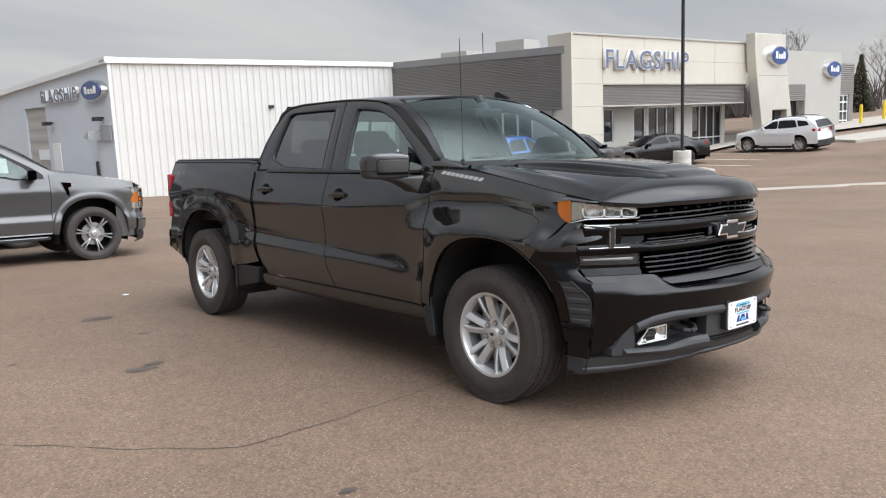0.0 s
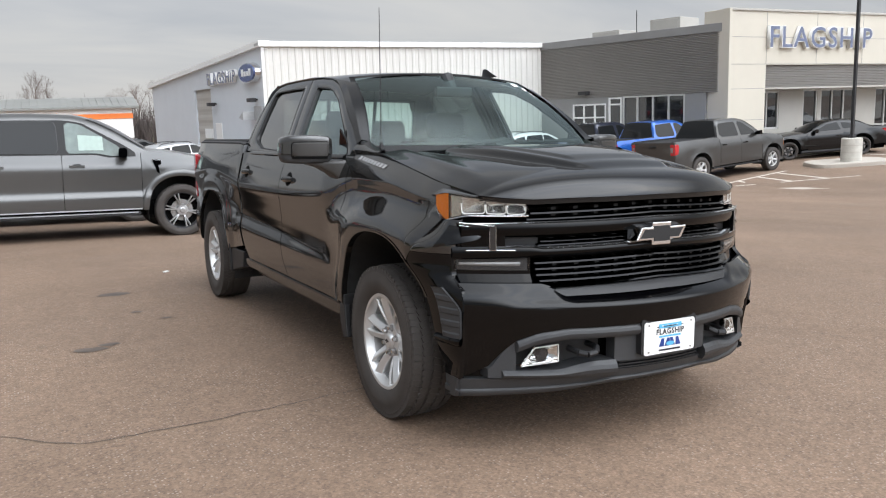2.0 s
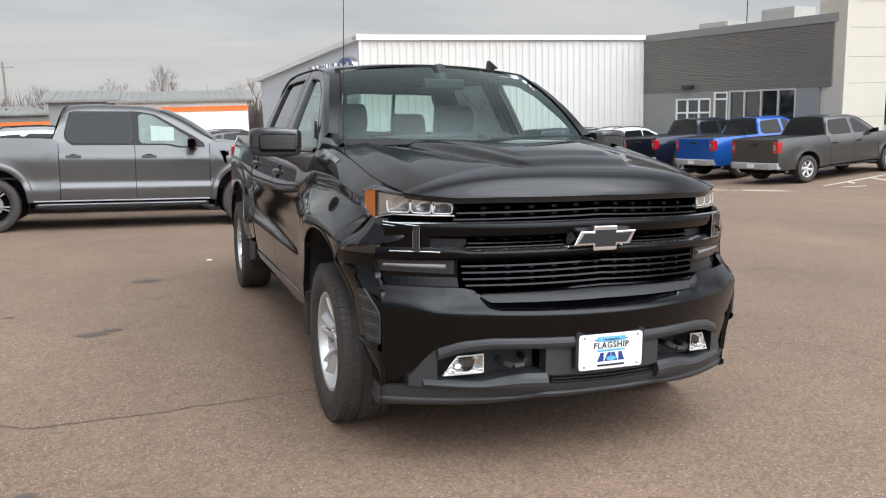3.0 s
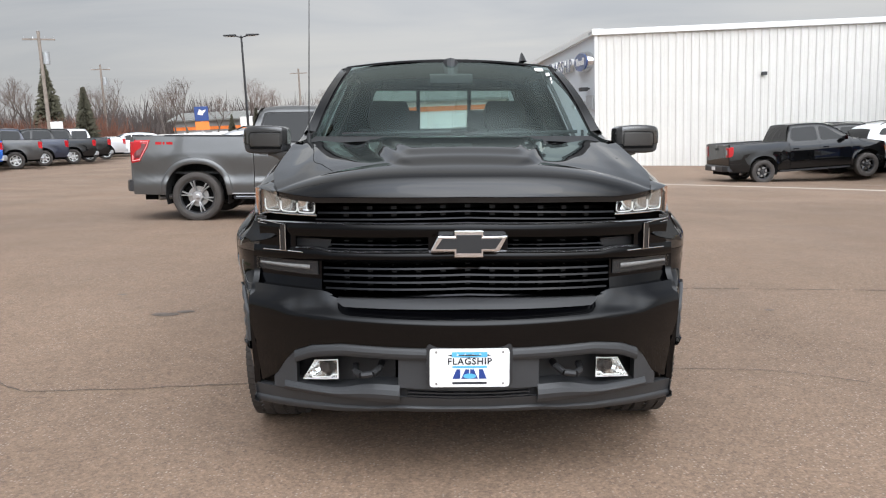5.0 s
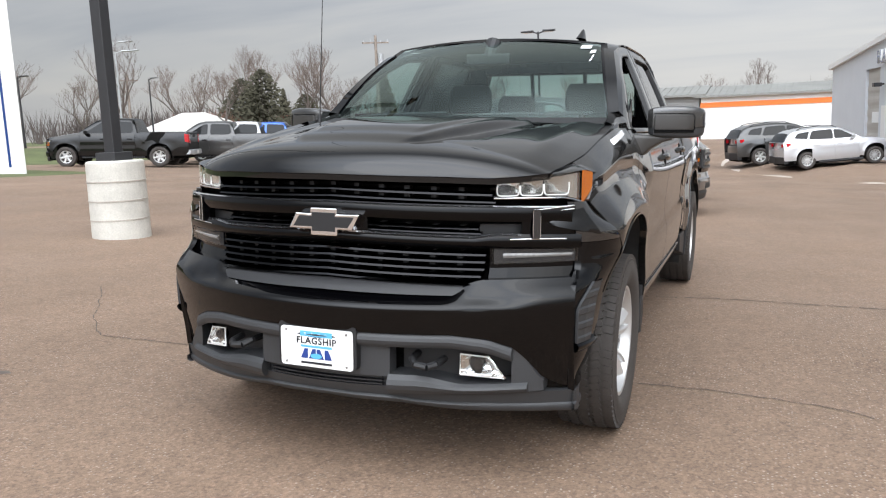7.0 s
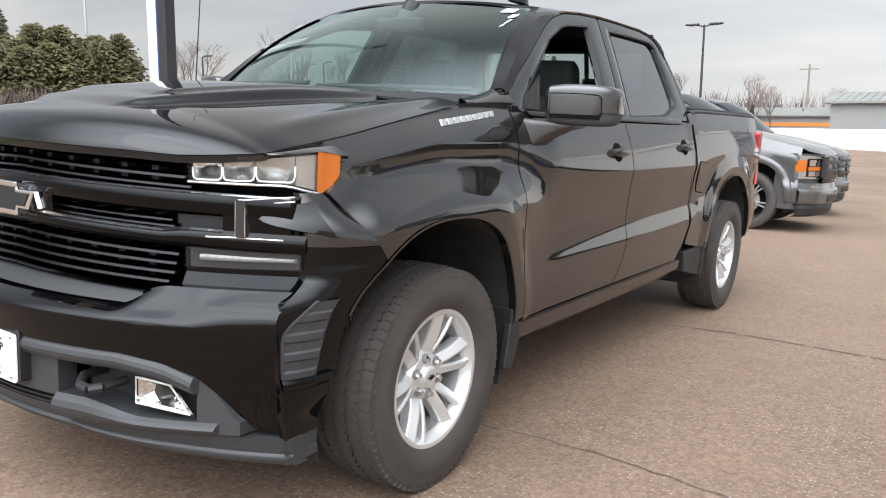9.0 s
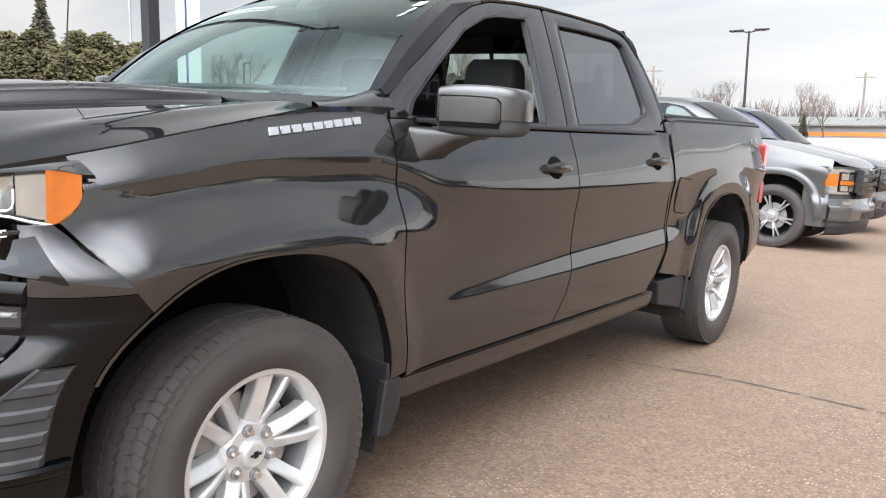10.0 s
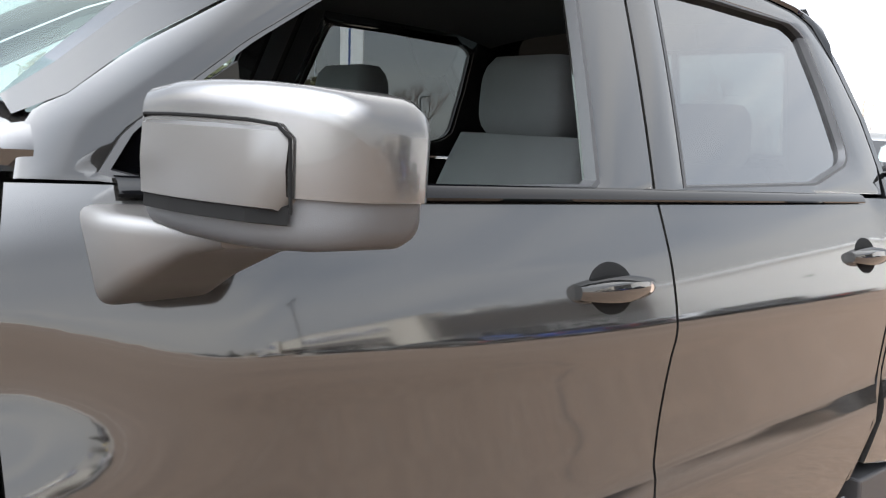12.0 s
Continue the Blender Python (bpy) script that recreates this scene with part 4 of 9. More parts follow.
# brand wall: a curved satin metal blade with a doorway and an oval
bm = bmesh.new()
curve_x = lambda z: 1.0 * (1 - smooth_step(z / 6.3))
zs_b = [0.6, 1.2, 1.8, 2.4, 3.0, 3.8, 4.6, 5.4, 6.30]
lft = [(13.0 + curve_x(z), z) for z in zs_b]
rgt = [(16.05 + 1.1 * (1 - smooth_step(z / 6.3)), z) for z in zs_b]
prism(bm, [lft[0], (14.85, 0.6), (14.85, 2.45), (16.35, 2.45), (16.35, 0.6), rgt[0]] + rgt[1:] + lft[:0:-1], "y", -0.6, -0.1)
part("brand_blade", bm, M["silver_panel"], front, "tall curved satin metal entrance blade", bevel=0.02)
bm = bmesh.new()
box(bm, 13.4, 16.3, -0.604, -0.598, 4.20, 4.216)
part("blade_joint", bm, M["grey_wall"], front)
oval_sign(front, 15.05, 5.20, 0.90, 0.52, -0.6)
bm = bmesh.new()
box(bm, 14.85, 16.35, -0.25, -0.15, 0.4, 2.4)
part("entrance_glass", bm, M["glass_bldg"], front, "dark glass entrance")
# pale grey volume beyond the blade
bm = bmesh.new()
wall_with_openings(bm, 7.2, -0.6, 5.60, [(0.55, 2.95, -0.6, 2.9)], 0.0, 0.35)
bmesh.ops.translate(bm, verts=bm.verts, vec=(16.5, 0, 0))
part("grey_volume", bm, M["lgrey_wall"], front, "pale grey panelled volume")
bm = bmesh.new()
ribbed(bm, 2.4, 2.9, lambda x: 3.8, 0.1, 0.03, -0.01, False)
bmesh.ops.translate(bm, verts=bm.verts, vec=(17.05, 0, 0))
part("corrugated_band", bm, M["grey_ribbed"], front)
bm = bmesh.new()
box(bm, 17.05, 19.45, 0.5, 0.55, -0.6, 2.9)
part("recess_glass", bm, M["glass_bldg"], front, "dark glazed recess")
oval_sign(front, 22.35, 4.64, 0.95, 0.5, 0.0)
X1 = 13.9
bm = bmesh.new()
ribbed(bm, 2.6, 3.2, lambda x: 5.05, 0.12, 0.03, 0.4, False)
box(bm, 0.0, 0.25, 0.4, 0.7, -0.6, 3.2)
box(bm, 2.0, 2.6, 0.4, 0.7, -0.6, 3.2)
bmesh.ops.translate(bm, verts=bm.verts, vec=(X1 + 9.8, 0, 0))
part("service_bay_wall", bm, M["grey_ribbed"], front, "grey corrugated service bay wall")
w = window_unit(front, X1 + 10.05, X1 + 11.8, 0.6, 3.2, [X1 + 10.63, X1 + 11.22], "service_door", 0.1, "white_trim", [1.1, 1.65, 2.2, 2.75])
w.matrix_basis = Matrix.Translation((0, 0.45, 0))
for bx2 in (X1 + 9.9, X1 + 13.0):
    p = m @ Vector((bx2, -1.2, 0))
    bm = bmesh.new()
    cyl(bm, (0, 0, -0.3), (0, 0, 1.05), 0.09, n=14)
    bmesh.ops.create_uvsphere(bm, u_segments=14, v_segments=6, radius=0.09, matrix=Matrix.Translation((0, 0, 1.05)))
    b = tagged(part("bollard", bm, M["yellow"]), "yellow steel bollard on the walk", "bollard", "yellow bollards")
    li = TILT.inverted() @ p
    b.matrix_world = upright(li.x, li.y, 0, 0.1)

# low storage shed with an orange band, far behind
def shed(a, b, h, depth, label, orange_z=None, wallmat="canvas", roof_over=0.5):
    m, L = wall_frame(a, b)
    s = thing("storage_shed", m, label, "shed")
    bm = bmesh.new()
    box(bm, 0, L, 0, depth, -1.0, h)
    part("shed_wall", bm, M[wallmat], s)
    bm = bmesh.new()
    prism(bm, [(-roof_over, h), (-roof_over, h + 0.18), (depth / 2, h + 1.1), (depth + 0.5, h + 0.18), (depth + 0.5, h)], "x", -0.6, L + 0.6)
    n = int(L / 0.6)
    part("shed_roof", bm, M["aged_roof"], s, "pale metal roof")
    bm = bmesh.new()
    for i in range(n):
        x = (i + 0.5) * L / n
        prism(bm, [(-roof_over, h + 0.18), (-roof_over, h + 0.24), (depth / 2, h + 1.16), (depth / 2, h + 1.1)], "x", x - 0.03, x + 0.03)
    part("roof_seams", bm, M["aged_roof"], s)
    if orange_z:
        bm = bmesh.new()
        box(bm, -0.05, L + 0.05, -0.06, -0.002, *orange_z)
        part("orange_band", bm, M["orange"], s, "orange fascia band")
        for i in range(int(L / 3.6)):
            x = 1.2 + i * 3.6
            bm = bmesh.new()
            box(bm, x, x + 2.7, -0.05, -0.004, -0.9, orange_z[0] - 0.25)
            part("roller_door", bm, M["white_trim"], s, "pale roller door")
    return s


shed((-3.6, 75.0), (8.0, 74.4), 3.75, 9.0, "low storage shed with orange band and pale roller doors", (2.85, 3.30))
shed((-9.0, 75.2), (-3.75, 75.0), 3.75, 9.0, "grey metal workshop joined to the storage shed", None, "grey_wall")
shed((-31.0, 98.0), (-8.0, 96.5), 2.45, 9.0, "long low grey shed with a thin orange stripe", (1.35, 1.75), "grey_wall")
bm = bmesh.new()
box(bm, -26, 0, 0, 0.4, -1.2, 1.73)
wall_low = tagged(part("low_wall", bm, M["canvas"]), "long pale low wall at the lot's far edge", "wall", kind="structure")
wall_low.matrix_world = upright(-4.1, 71.2, 0)

# ---- vehicle tools ----
# Vehicle frame: x across (plus is the driver's side), y towards the tail, z up, origin on the ground under the front axle.
class Spec:
    pass


def smooth01(t):
    t = max(0.0, min(1.0, t))
    return t * t * (3 - 2 * t)


def arch_r(a, th):
    """Radius of a wheel opening in the direction th; a = (y, z, half length, height, power)."""
    return (abs(math.cos(th) / a[2]) ** a[4] + abs(math.sin(th) / a[3]) ** a[4]) ** (-1 / a[4])


def make_width(profile, zt, zc, taper, low_taper, arches, flare, flare_w, z_lo=0.80, p_crease=1.09, p_top=1.33):
    """The half width of a body at (y, z): a door section stretched to the shoulder line zc and the top line zt, with flared arches."""
    P = curve(profile)

    def W(y, z):
        top, c = zt(y), zc(y)
        if z <= z_lo:
            zz = z
        elif z <= c:
            zz = z_lo + (z - z_lo) * (p_crease - z_lo) / (c - z_lo)
        else:
            zz = p_crease + (z - c) * (p_top - p_crease) / max(0.05, top - c)
        w = P(zz)
        k = smooth01((z - 0.95) / 0.2)
        w -= k * taper(y) + (1 - k) * low_taper(y)
        for a in arches:
            dy, dz = y - a[0], z - a[1]
            r = math.hypot(dy, dz)
            d = r - arch_r(a, math.atan2(dz, dy))
            if d < flare_w * 1.7 and dz > -0.3:
                w += flare * (1 - smooth01((d - flare_w * 0.45) / (flare_w * 1.0)))
        return w
    return W


def side_panel(sp, sg, yf, yr, zb, zt, ns=10, zs=None, lift=0.0):
    rows = []
    for r in zs:
        row = []
        for i in range(ns + 1):
            s = i / ns
            y = yf(zb(0)) + (yr(zb(0)) - yf(zb(0))) * s
            z = zb(y) + (zt(y) - zb(y)) * r
            y = yf(z) + (yr(z) - yf(z)) * s
            row.append(Vector((sg * (sp.W(y, z) + lift), y, z)))
        rows.append(row)
    return rows


def arch_panel(sp, sg, a, yf, yr, zbot, zt, th0, th1, nr=10, nth=40, W=None):
    """A panel from a wheel opening out to its own outline."""
    W = W or sp.W
    yc, zc = a[0], a[1]

    def inside(y, z):
        return yf(z) <= y <= yr(z) and zbot <= z <= zt(y)
    ths = list(np.linspace(th0, th1, nth))
    for z in (zbot, None):
        for e in (yf, yr):
            zz = z if z is not None else zt(e(1.3))
            for _ in range(5):
                zz = z if z is not None else zt(e(zz))
            t = math.atan2(zz - zc, e(zz) - yc)
            t = t + 2 * math.pi if t < th0 else t
            if th0 < t < th1:
                ths.append(t)
    ths = sorted(ths)
    rows = []
    for t in ths:
        c, s = math.cos(t), math.sin(t)
        r0 = arch_r(a, t)
        lo, hi = r0, r0 + 2.5
        if inside(yc + c * (r0 + 0.004), zc + s * (r0 + 0.004)):
            r = r0
            while inside(yc + c * r, zc + s * r) and r < hi:
                r += 0.02
            lo, hi = r - 0.02, r
            for _ in range(14):
                mid = (lo + hi) / 2
                lo, hi = (mid, hi) if inside(yc + c * mid, zc + s * mid) else (lo, mid)
        rows.append([Vector((sg * W(yc + c * q, zc + s * q), yc + c * q, zc + s * q)) for q in (r0 + (lo - r0) * (k / nr) ** 1.15 for k in range(nr + 1))])
    return rows


def ring_frame(outer, inner, n, X, sg, depth=0.03):
    """A flat window frame between two loops of (y, z), laid on the slanted side X(y, z)."""
    O, I = resample(outer, n), resample(inner, n)
    k = int(np.argmin(((I - O[0]) ** 2).sum(1)))
    I = np.roll(I, -k, axis=0)
    bm = bmesh.new()
    rows = []
    for t in (0.0, 0.06, 0.5, 0.9, 1.0):
        push = 0.004 if t == 1.0 else 0.001 if t == 0.0 else 0.0
        rows.append([Vector((sg * (X(*(O[i] * (1 - t) + I[i] * t)) - push), *(O[i] * (1 - t) + I[i] * t))) for i in list(range(n)) + [0]])
    rows.append([p - Vector((sg * depth, 0, 0)) for p in rows[-1]])
    rows.insert(0, [p - Vector((sg * depth, 0, 0)) for p in rows[0]])
    sheet(bm, rows)
    bmesh.ops.remove_doubles(bm, verts=bm.verts, dist=0.0004)
    return bm


def pane_mesh(loop, n, X, sg, inset):
    I = resample(loop, n)
    c = I.mean(0)
    bm = bmesh.new()
    rows = []
    for t in (0.0, 0.25, 0.5, 0.75, 1.0):
        rows.append([Vector((sg * (X(*(c * (1 - t) + I[i] * t)) - inset), *(c * (1 - t) + I[i] * t))) for i in list(range(n)) + [0]])
    sheet(bm, rows)
    bmesh.ops.remove_doubles(bm, verts=bm.verts, dist=0.0004)
    return bm


def revolve(bm, prof, n=48, axis_x=0.0, sg=1):
    """Turns a profile of (x, r) about the x axis."""
    rows = []
    for i in range(n + 1):
        a = 2 * math.pi * (i % n) / n
        rows.append([Vector((sg * x, r * math.cos(a), r * math.sin(a))) for x, r in prof])
    sheet(bm, rows)
    bmesh.ops.remove_doubles(bm, verts=bm.verts, dist=0.0003)


def wheel(parent, pos, sg, R, rimR, width, style, coarse=False):
    """A wheel: tyre with tread blocks, rim with spokes, brake disc. pos is the centre of the tyre."""
    n = 32 if coarse else 64
    h = width / 2
    w = new("wheel")
    w.parent = parent
    w.location = pos
    w["label"] = "silver alloy wheel with a black all-terrain tyre" if style["rim"] == "alloy" else "dark alloy wheel with a black tyre"
    bm = bmesh.new()
    g = rimR
    prof = [(h * 0.62, g - 0.012), (h * 0.80, g), (h * 0.93, g + 0.02), (h * 1.0, g + (R - g) * 0.35), (h * 1.02, g + (R - g) * 0.55), (h * 0.99, g + (R - g) * 0.60), (h * 0.985, g + (R - g) * 0.74), (h * 0.93, R - 0.016), (h * 0.82, R - 0.006),
            (h * 0.6, R - 0.003), (0, R - 0.001), (-h * 0.6, R - 0.003), (-h * 0.85, R - 0.01), (-h * 0.98, R - 0.05), (-h, g + 0.05), (-h * 0.8, g)]
    dr = 0.0 if coarse else 0.007
    revolve(bm, [(x, r - (dr if abs(r - R) < 0.012 else 0)) for x, r in prof], n, sg=sg)
    tyre = part("tyre", bm, M["rubber"], w, smooth=True)
    if not coarse:
        bm = bmesh.new()
        nb = 74
        for row, (xc, bw, ph, out) in enumerate([(-0.80, 0.26, 0.0, R - 0.007), (-0.42, 0.30, 0.5, R - 0.001), (0.0, 0.34, 0.2, R), (0.42, 0.30, 0.7, R - 0.001), (0.80, 0.28, 0.35, R - 0.006)]):
            for k in range(nb):
                a = 2 * math.pi * (k + ph) / nb
                L = 2 * math.pi * R / nb * 0.90
                sk = 0.35 if row % 2 else -0.35
                m = Matrix.Rotation(a, 4, "X") @ Matrix.Translation((sg * xc * h, 0, out - 0.008)) @ Matrix.Rotation(sk * (0.5 if row in (0, 4) else 1), 4, "Z")
                vs = box(bm, -bw * h / 2, bw * h / 2, -L / 2, L / 2, -0.008, 0.008, m)
                if row in (0, 4):
                    vv = box(bm, -0.004, 0.004, -L / 2 * 0.8, L / 2 * 0.8, -0.020, 0.008, Matrix.Rotation(a, 4, "X") @ Matrix.Translation((sg * (h * 0.945) * (1 if row == 4 else -1), 0, R - 0.035)))
        part("tread", bm, M["rubber"], tyre, kind="stuff")
    # rim barrel and lip
    bm = bmesh.new()
    lip = h * 0.80
    revolve(bm, [(lip - 0.002, g + 0.010), (lip + 0.006, g + 0.004), (lip + 0.004, g - 0.010), (lip - 0.015, g - 0.020), (lip - 0.042, g - 0.026)], n, sg=sg)
    rim = part("rim", bm, M[style["rim"]], w, smooth=True)
    bm = bmesh.new()
    revolve(bm, [(lip - 0.040, g - 0.026), (lip - 0.06, g - 0.032), (-h * 0.7, g - 0.036)], n, sg=sg)
    # darker than the rim: the barrel's shade is put into its colour
    part("barrel", bm, M["barrel"] if style["rim"] == "alloy" else M["dark_void"], rim, "inner barrel with its shade in the colour", smooth=True)
    face = h * style.get("face", 0.62)
    bm = bmesh.new()
    ns, spread, sw = style["spokes"], style["spread"], style["w"]
    if style.get("split"):
        # pairs of faceted spokes: evenly set at the hub, drawn together at the rim, each with a ridge along it
        for k in range(ns):
            for s in (-1, 1):
                rows = []
                ac = 2 * math.pi * k / ns + 0.2
                ah, ar = ac + s * math.pi / (2 * ns) * 0.92, ac + s * spread
                h0 = Vector((0, math.cos(ah), math.sin(ah))) * 0.060
                h1 = Vector((0, math.cos(ar), math.sin(ar))) * (g - 0.014)
                t0 = Vector((0, 0, 0))
                t0.yz = (-(h1 - h0).normalized().z * s, (h1 - h0).normalized().y * s)
                for q in range(11):
                    f = q / 10
                    c = h0.lerp(h1, f)
                    hw = 0.0185 + 0.004 * f ** 3 + 0.007 * (1 - f) ** 3
                    xo = face - 0.026 * (1 - f) ** 2 + 0.010 * math.sin(math.pi * f) + (lip - 0.006 - face) * f ** 2.5
                    # the ridge runs near the slot of the pair; the broad facet falls towards the open window
                    rows.append([c + t0 * hw * u + Vector((sg * (xo + d), 0, 0)) for u, d in ((-0.95, -0.060), (-1.0, -0.008), (-0.80, 0.0), (-0.45, 0.0), (0.92, -0.019), (1.0, -0.026), (0.95, -0.060))])
                sheet(bm, rows)
    for k in range(0 if style.get("split") else ns):
        for s in ((-1, 1) if spread else (0,)):
            a = 2 * math.pi * k / ns + 0.2
            a0, a1 = a + s * spread * 0.42, a + s * spread
            p0 = Vector((0, math.cos(a0), math.sin(a0)))
            p1 = Vector((0, math.cos(a1), math.sin(a1)))
            t0 = Vector((0, -math.sin(a), math.cos(a)))
            rows = []
            for q in range(7):
                f = q / 6
                r = 0.045 + (g - 0.012 - 0.045) * f
                d = (p0.lerp(p1, f)).normalized()
                hw = sw * (0.92 + 0.30 * f ** 2)
                xo = face + 0.012 * math.sin(math.pi * f) - 0.028 * (1 - f) + (lip - 0.012 - face) * f ** 3
                c = d * r
                rows.append([Vector((sg * (xo - 0.045), *(c - t0 * hw)[1:])), Vector((sg * (xo - 0.010), *(c - t0 * hw)[1:])), Vector((sg * xo, *(c - t0 * hw * 0.62)[1:])),
                             Vector((sg * xo, *(c + t0 * hw * 0.62)[1:])), Vector((sg * (xo - 0.010), *(c + t0 * hw)[1:])), Vector((sg * (xo - 0.045), *(c + t0 * hw)[1:]))])
            sheet(bm, rows)
    revolve(bm, [(face - 0.06, 0.100), (face - 0.036, 0.096), (face - 0.014, 0.082), (face - 0.012, 0.046), (face + 0.004, 0.038), (face + 0.008, 0.03), (face + 0.008, 0.0005)], 30, sg=sg)
    part("spokes", bm, M[style.get("face_mat", style["rim"])], rim, smooth=False, bevel=0.003 if not coarse else 0)
    if not coarse:
        for k in range(6):
            a = 2 * math.pi * (k + 0.5) / 6 + 0.2
            c = Vector((sg * (face - 0.016), 0.068 * math.cos(a), 0.068 * math.sin(a)))
            # a darker disc paints the shade of the hollow round each nut
            bm = bmesh.new()
            cyl(bm, c, c + Vector((sg * 0.006, 0, 0)), 0.0185, 0.0185, 14)
            part("nut_recess", bm, M["barrel"], rim, "darker disc for the shade round a lug nut")
            bm = bmesh.new()
            cyl(bm, c, c + Vector((sg * 0.024, 0, 0)), 0.012, 0.0095, 6)
            part("lug_nut", bm, M["satin_chrome"], rim, "steel lug nut")
        bm = bmesh.new()
        for pts in ([(-0.020, -0.004), (0.020, -0.004), (0.020, 0.004), (-0.020, 0.004)], [(-0.008, -0.010), (0.008, -0.010), (0.008, 0.010), (-0.008, 0.010)]):
            v = [bm.verts.new((sg * (face + 0.010), p[0], p[1])) for p in pts]
            bm.faces.new(v)
        part("cap_mark", bm, M["ink_dark"], rim)
    bm = bmesh.new()
    revolve(bm, [(h * 0.15, 0.02), (h * 0.15, 0.17), (h * 0.05, 0.17), (h * 0.05, 0.02)], 30, sg=sg)
    part("brake_disc", bm, M["steel"], w, "dull steel brake disc", smooth=False)
    bm = bmesh.new()
    revolve(bm, [(-h * 0.2, g - 0.04), (-h * 0.2, 0.001)], 24, sg=sg)
    part("barrel_back", bm, M["dark_void"], w)
    return w


def loft_box(bm, secs, k=4, caps=True):
    """Skins rounded rectangles given as (x, y0, y1, z0, z1, radius) along x."""
    rings = []
    for x, y0, y1, z0, z1, r in secs:
        lp = rounded([(y0, z0), (y1, z0), (y1, z1), (y0, z1)], r, k)
        rings.append([Vector((x, *p)) for p in lp] + [Vector((x, *lp[0]))])
    V = sheet(bm, rings)
    if caps:
        bm.faces.new([bm.verts.new(p) for p in rings[0][:-1]])
        bm.faces.new([bm.verts.new(p) for p in rings[-1][:-1]])
    bmesh.ops.remove_doubles(bm, verts=bm.verts, dist=0.0004)


DOOR_SECTION = [(0.40, 0.902), (0.47, 0.934), (0.55, 0.948), (0.66, 0.954), (0.80, 0.956), (0.86, 0.957), (0.95, 0.963), (1.03, 0.972), (1.075, 0.979), (1.09, 0.979), (1.11, 0.976),
                (1.20, 0.953), (1.28, 0.924), (1.33, 0.903)]

# ---- other vehicles ----
KINDS = dict(
    pickup=dict(wb=3.69, fo=0.92, ro=1.22, w=0.985, zt=[(-0.95, 1.10), (-0.6, 1.18), (0.45, 1.33), (0.7, 1.31), (2.7, 1.33), (2.85, 1.39), (5.0, 1.40)], belt=1.32,
                roof=[(0.42, 1.32), (1.28, 1.86), (1.6, 1.93), (2.2, 1.94), (2.62, 1.91), (2.84, 1.33)], cab=(0.42, 2.84), doors=[0.58, 1.68, 2.74],
                panes=[[(0.82, 1.40), (1.42, 1.80), (1.62, 1.82), (1.60, 1.37), (0.95, 1.37)], [(1.74, 1.37), (1.76, 1.83), (2.58, 1.81), (2.66, 1.45), (2.55, 1.38)]], R=0.41, rim=0.25, slope=0.40, bed=True),
    suv=dict(wb=2.75, fo=0.90, ro=0.98, w=0.93, zt=[(-0.9, 0.86), (-0.5, 0.99), (0.4, 1.10), (1.0, 1.10), (2.6, 1.16), (3.75, 1.18)], belt=1.12,
             roof=[(0.38, 1.10), (1.15, 1.52), (1.5, 1.63), (2.2, 1.68), (3.0, 1.63), (3.4, 1.50), (3.66, 1.14)], cab=(0.38, 3.66), doors=[0.62, 1.62, 2.55],
             panes=[[(0.75, 1.18), (1.30, 1.50), (1.58, 1.54), (1.58, 1.17)], [(1.66, 1.17), (1.66, 1.55), (2.45, 1.55), (2.62, 1.22)], [(2.70, 1.24), (2.58, 1.54), (3.05, 1.49), (3.22, 1.30)]], R=0.355, rim=0.225, slope=0.40, bed=False),
    coupe=dict(wb=2.72, fo=0.90, ro=1.10, w=0.93, zt=[(-0.9, 0.72), (-0.4, 0.86), (0.5, 0.97), (1.2, 0.95), (2.4, 1.0), (3.2, 1.05), (3.82, 1.02)], belt=0.96,
               roof=[(0.62, 0.96), (1.25, 1.25), (1.6, 1.36), (2.0, 1.385), (2.5, 1.33), (3.15, 1.05)], cab=(0.62, 3.15), doors=[0.70, 2.05],
               panes=[[(1.0, 1.02), (1.45, 1.25), (1.85, 1.30), (1.95, 1.03)], [(2.05, 1.05), (2.0, 1.29), (2.3, 1.25), (2.55, 1.10)]], R=0.345, rim=0.24, slope=0.50, bed=False),
)


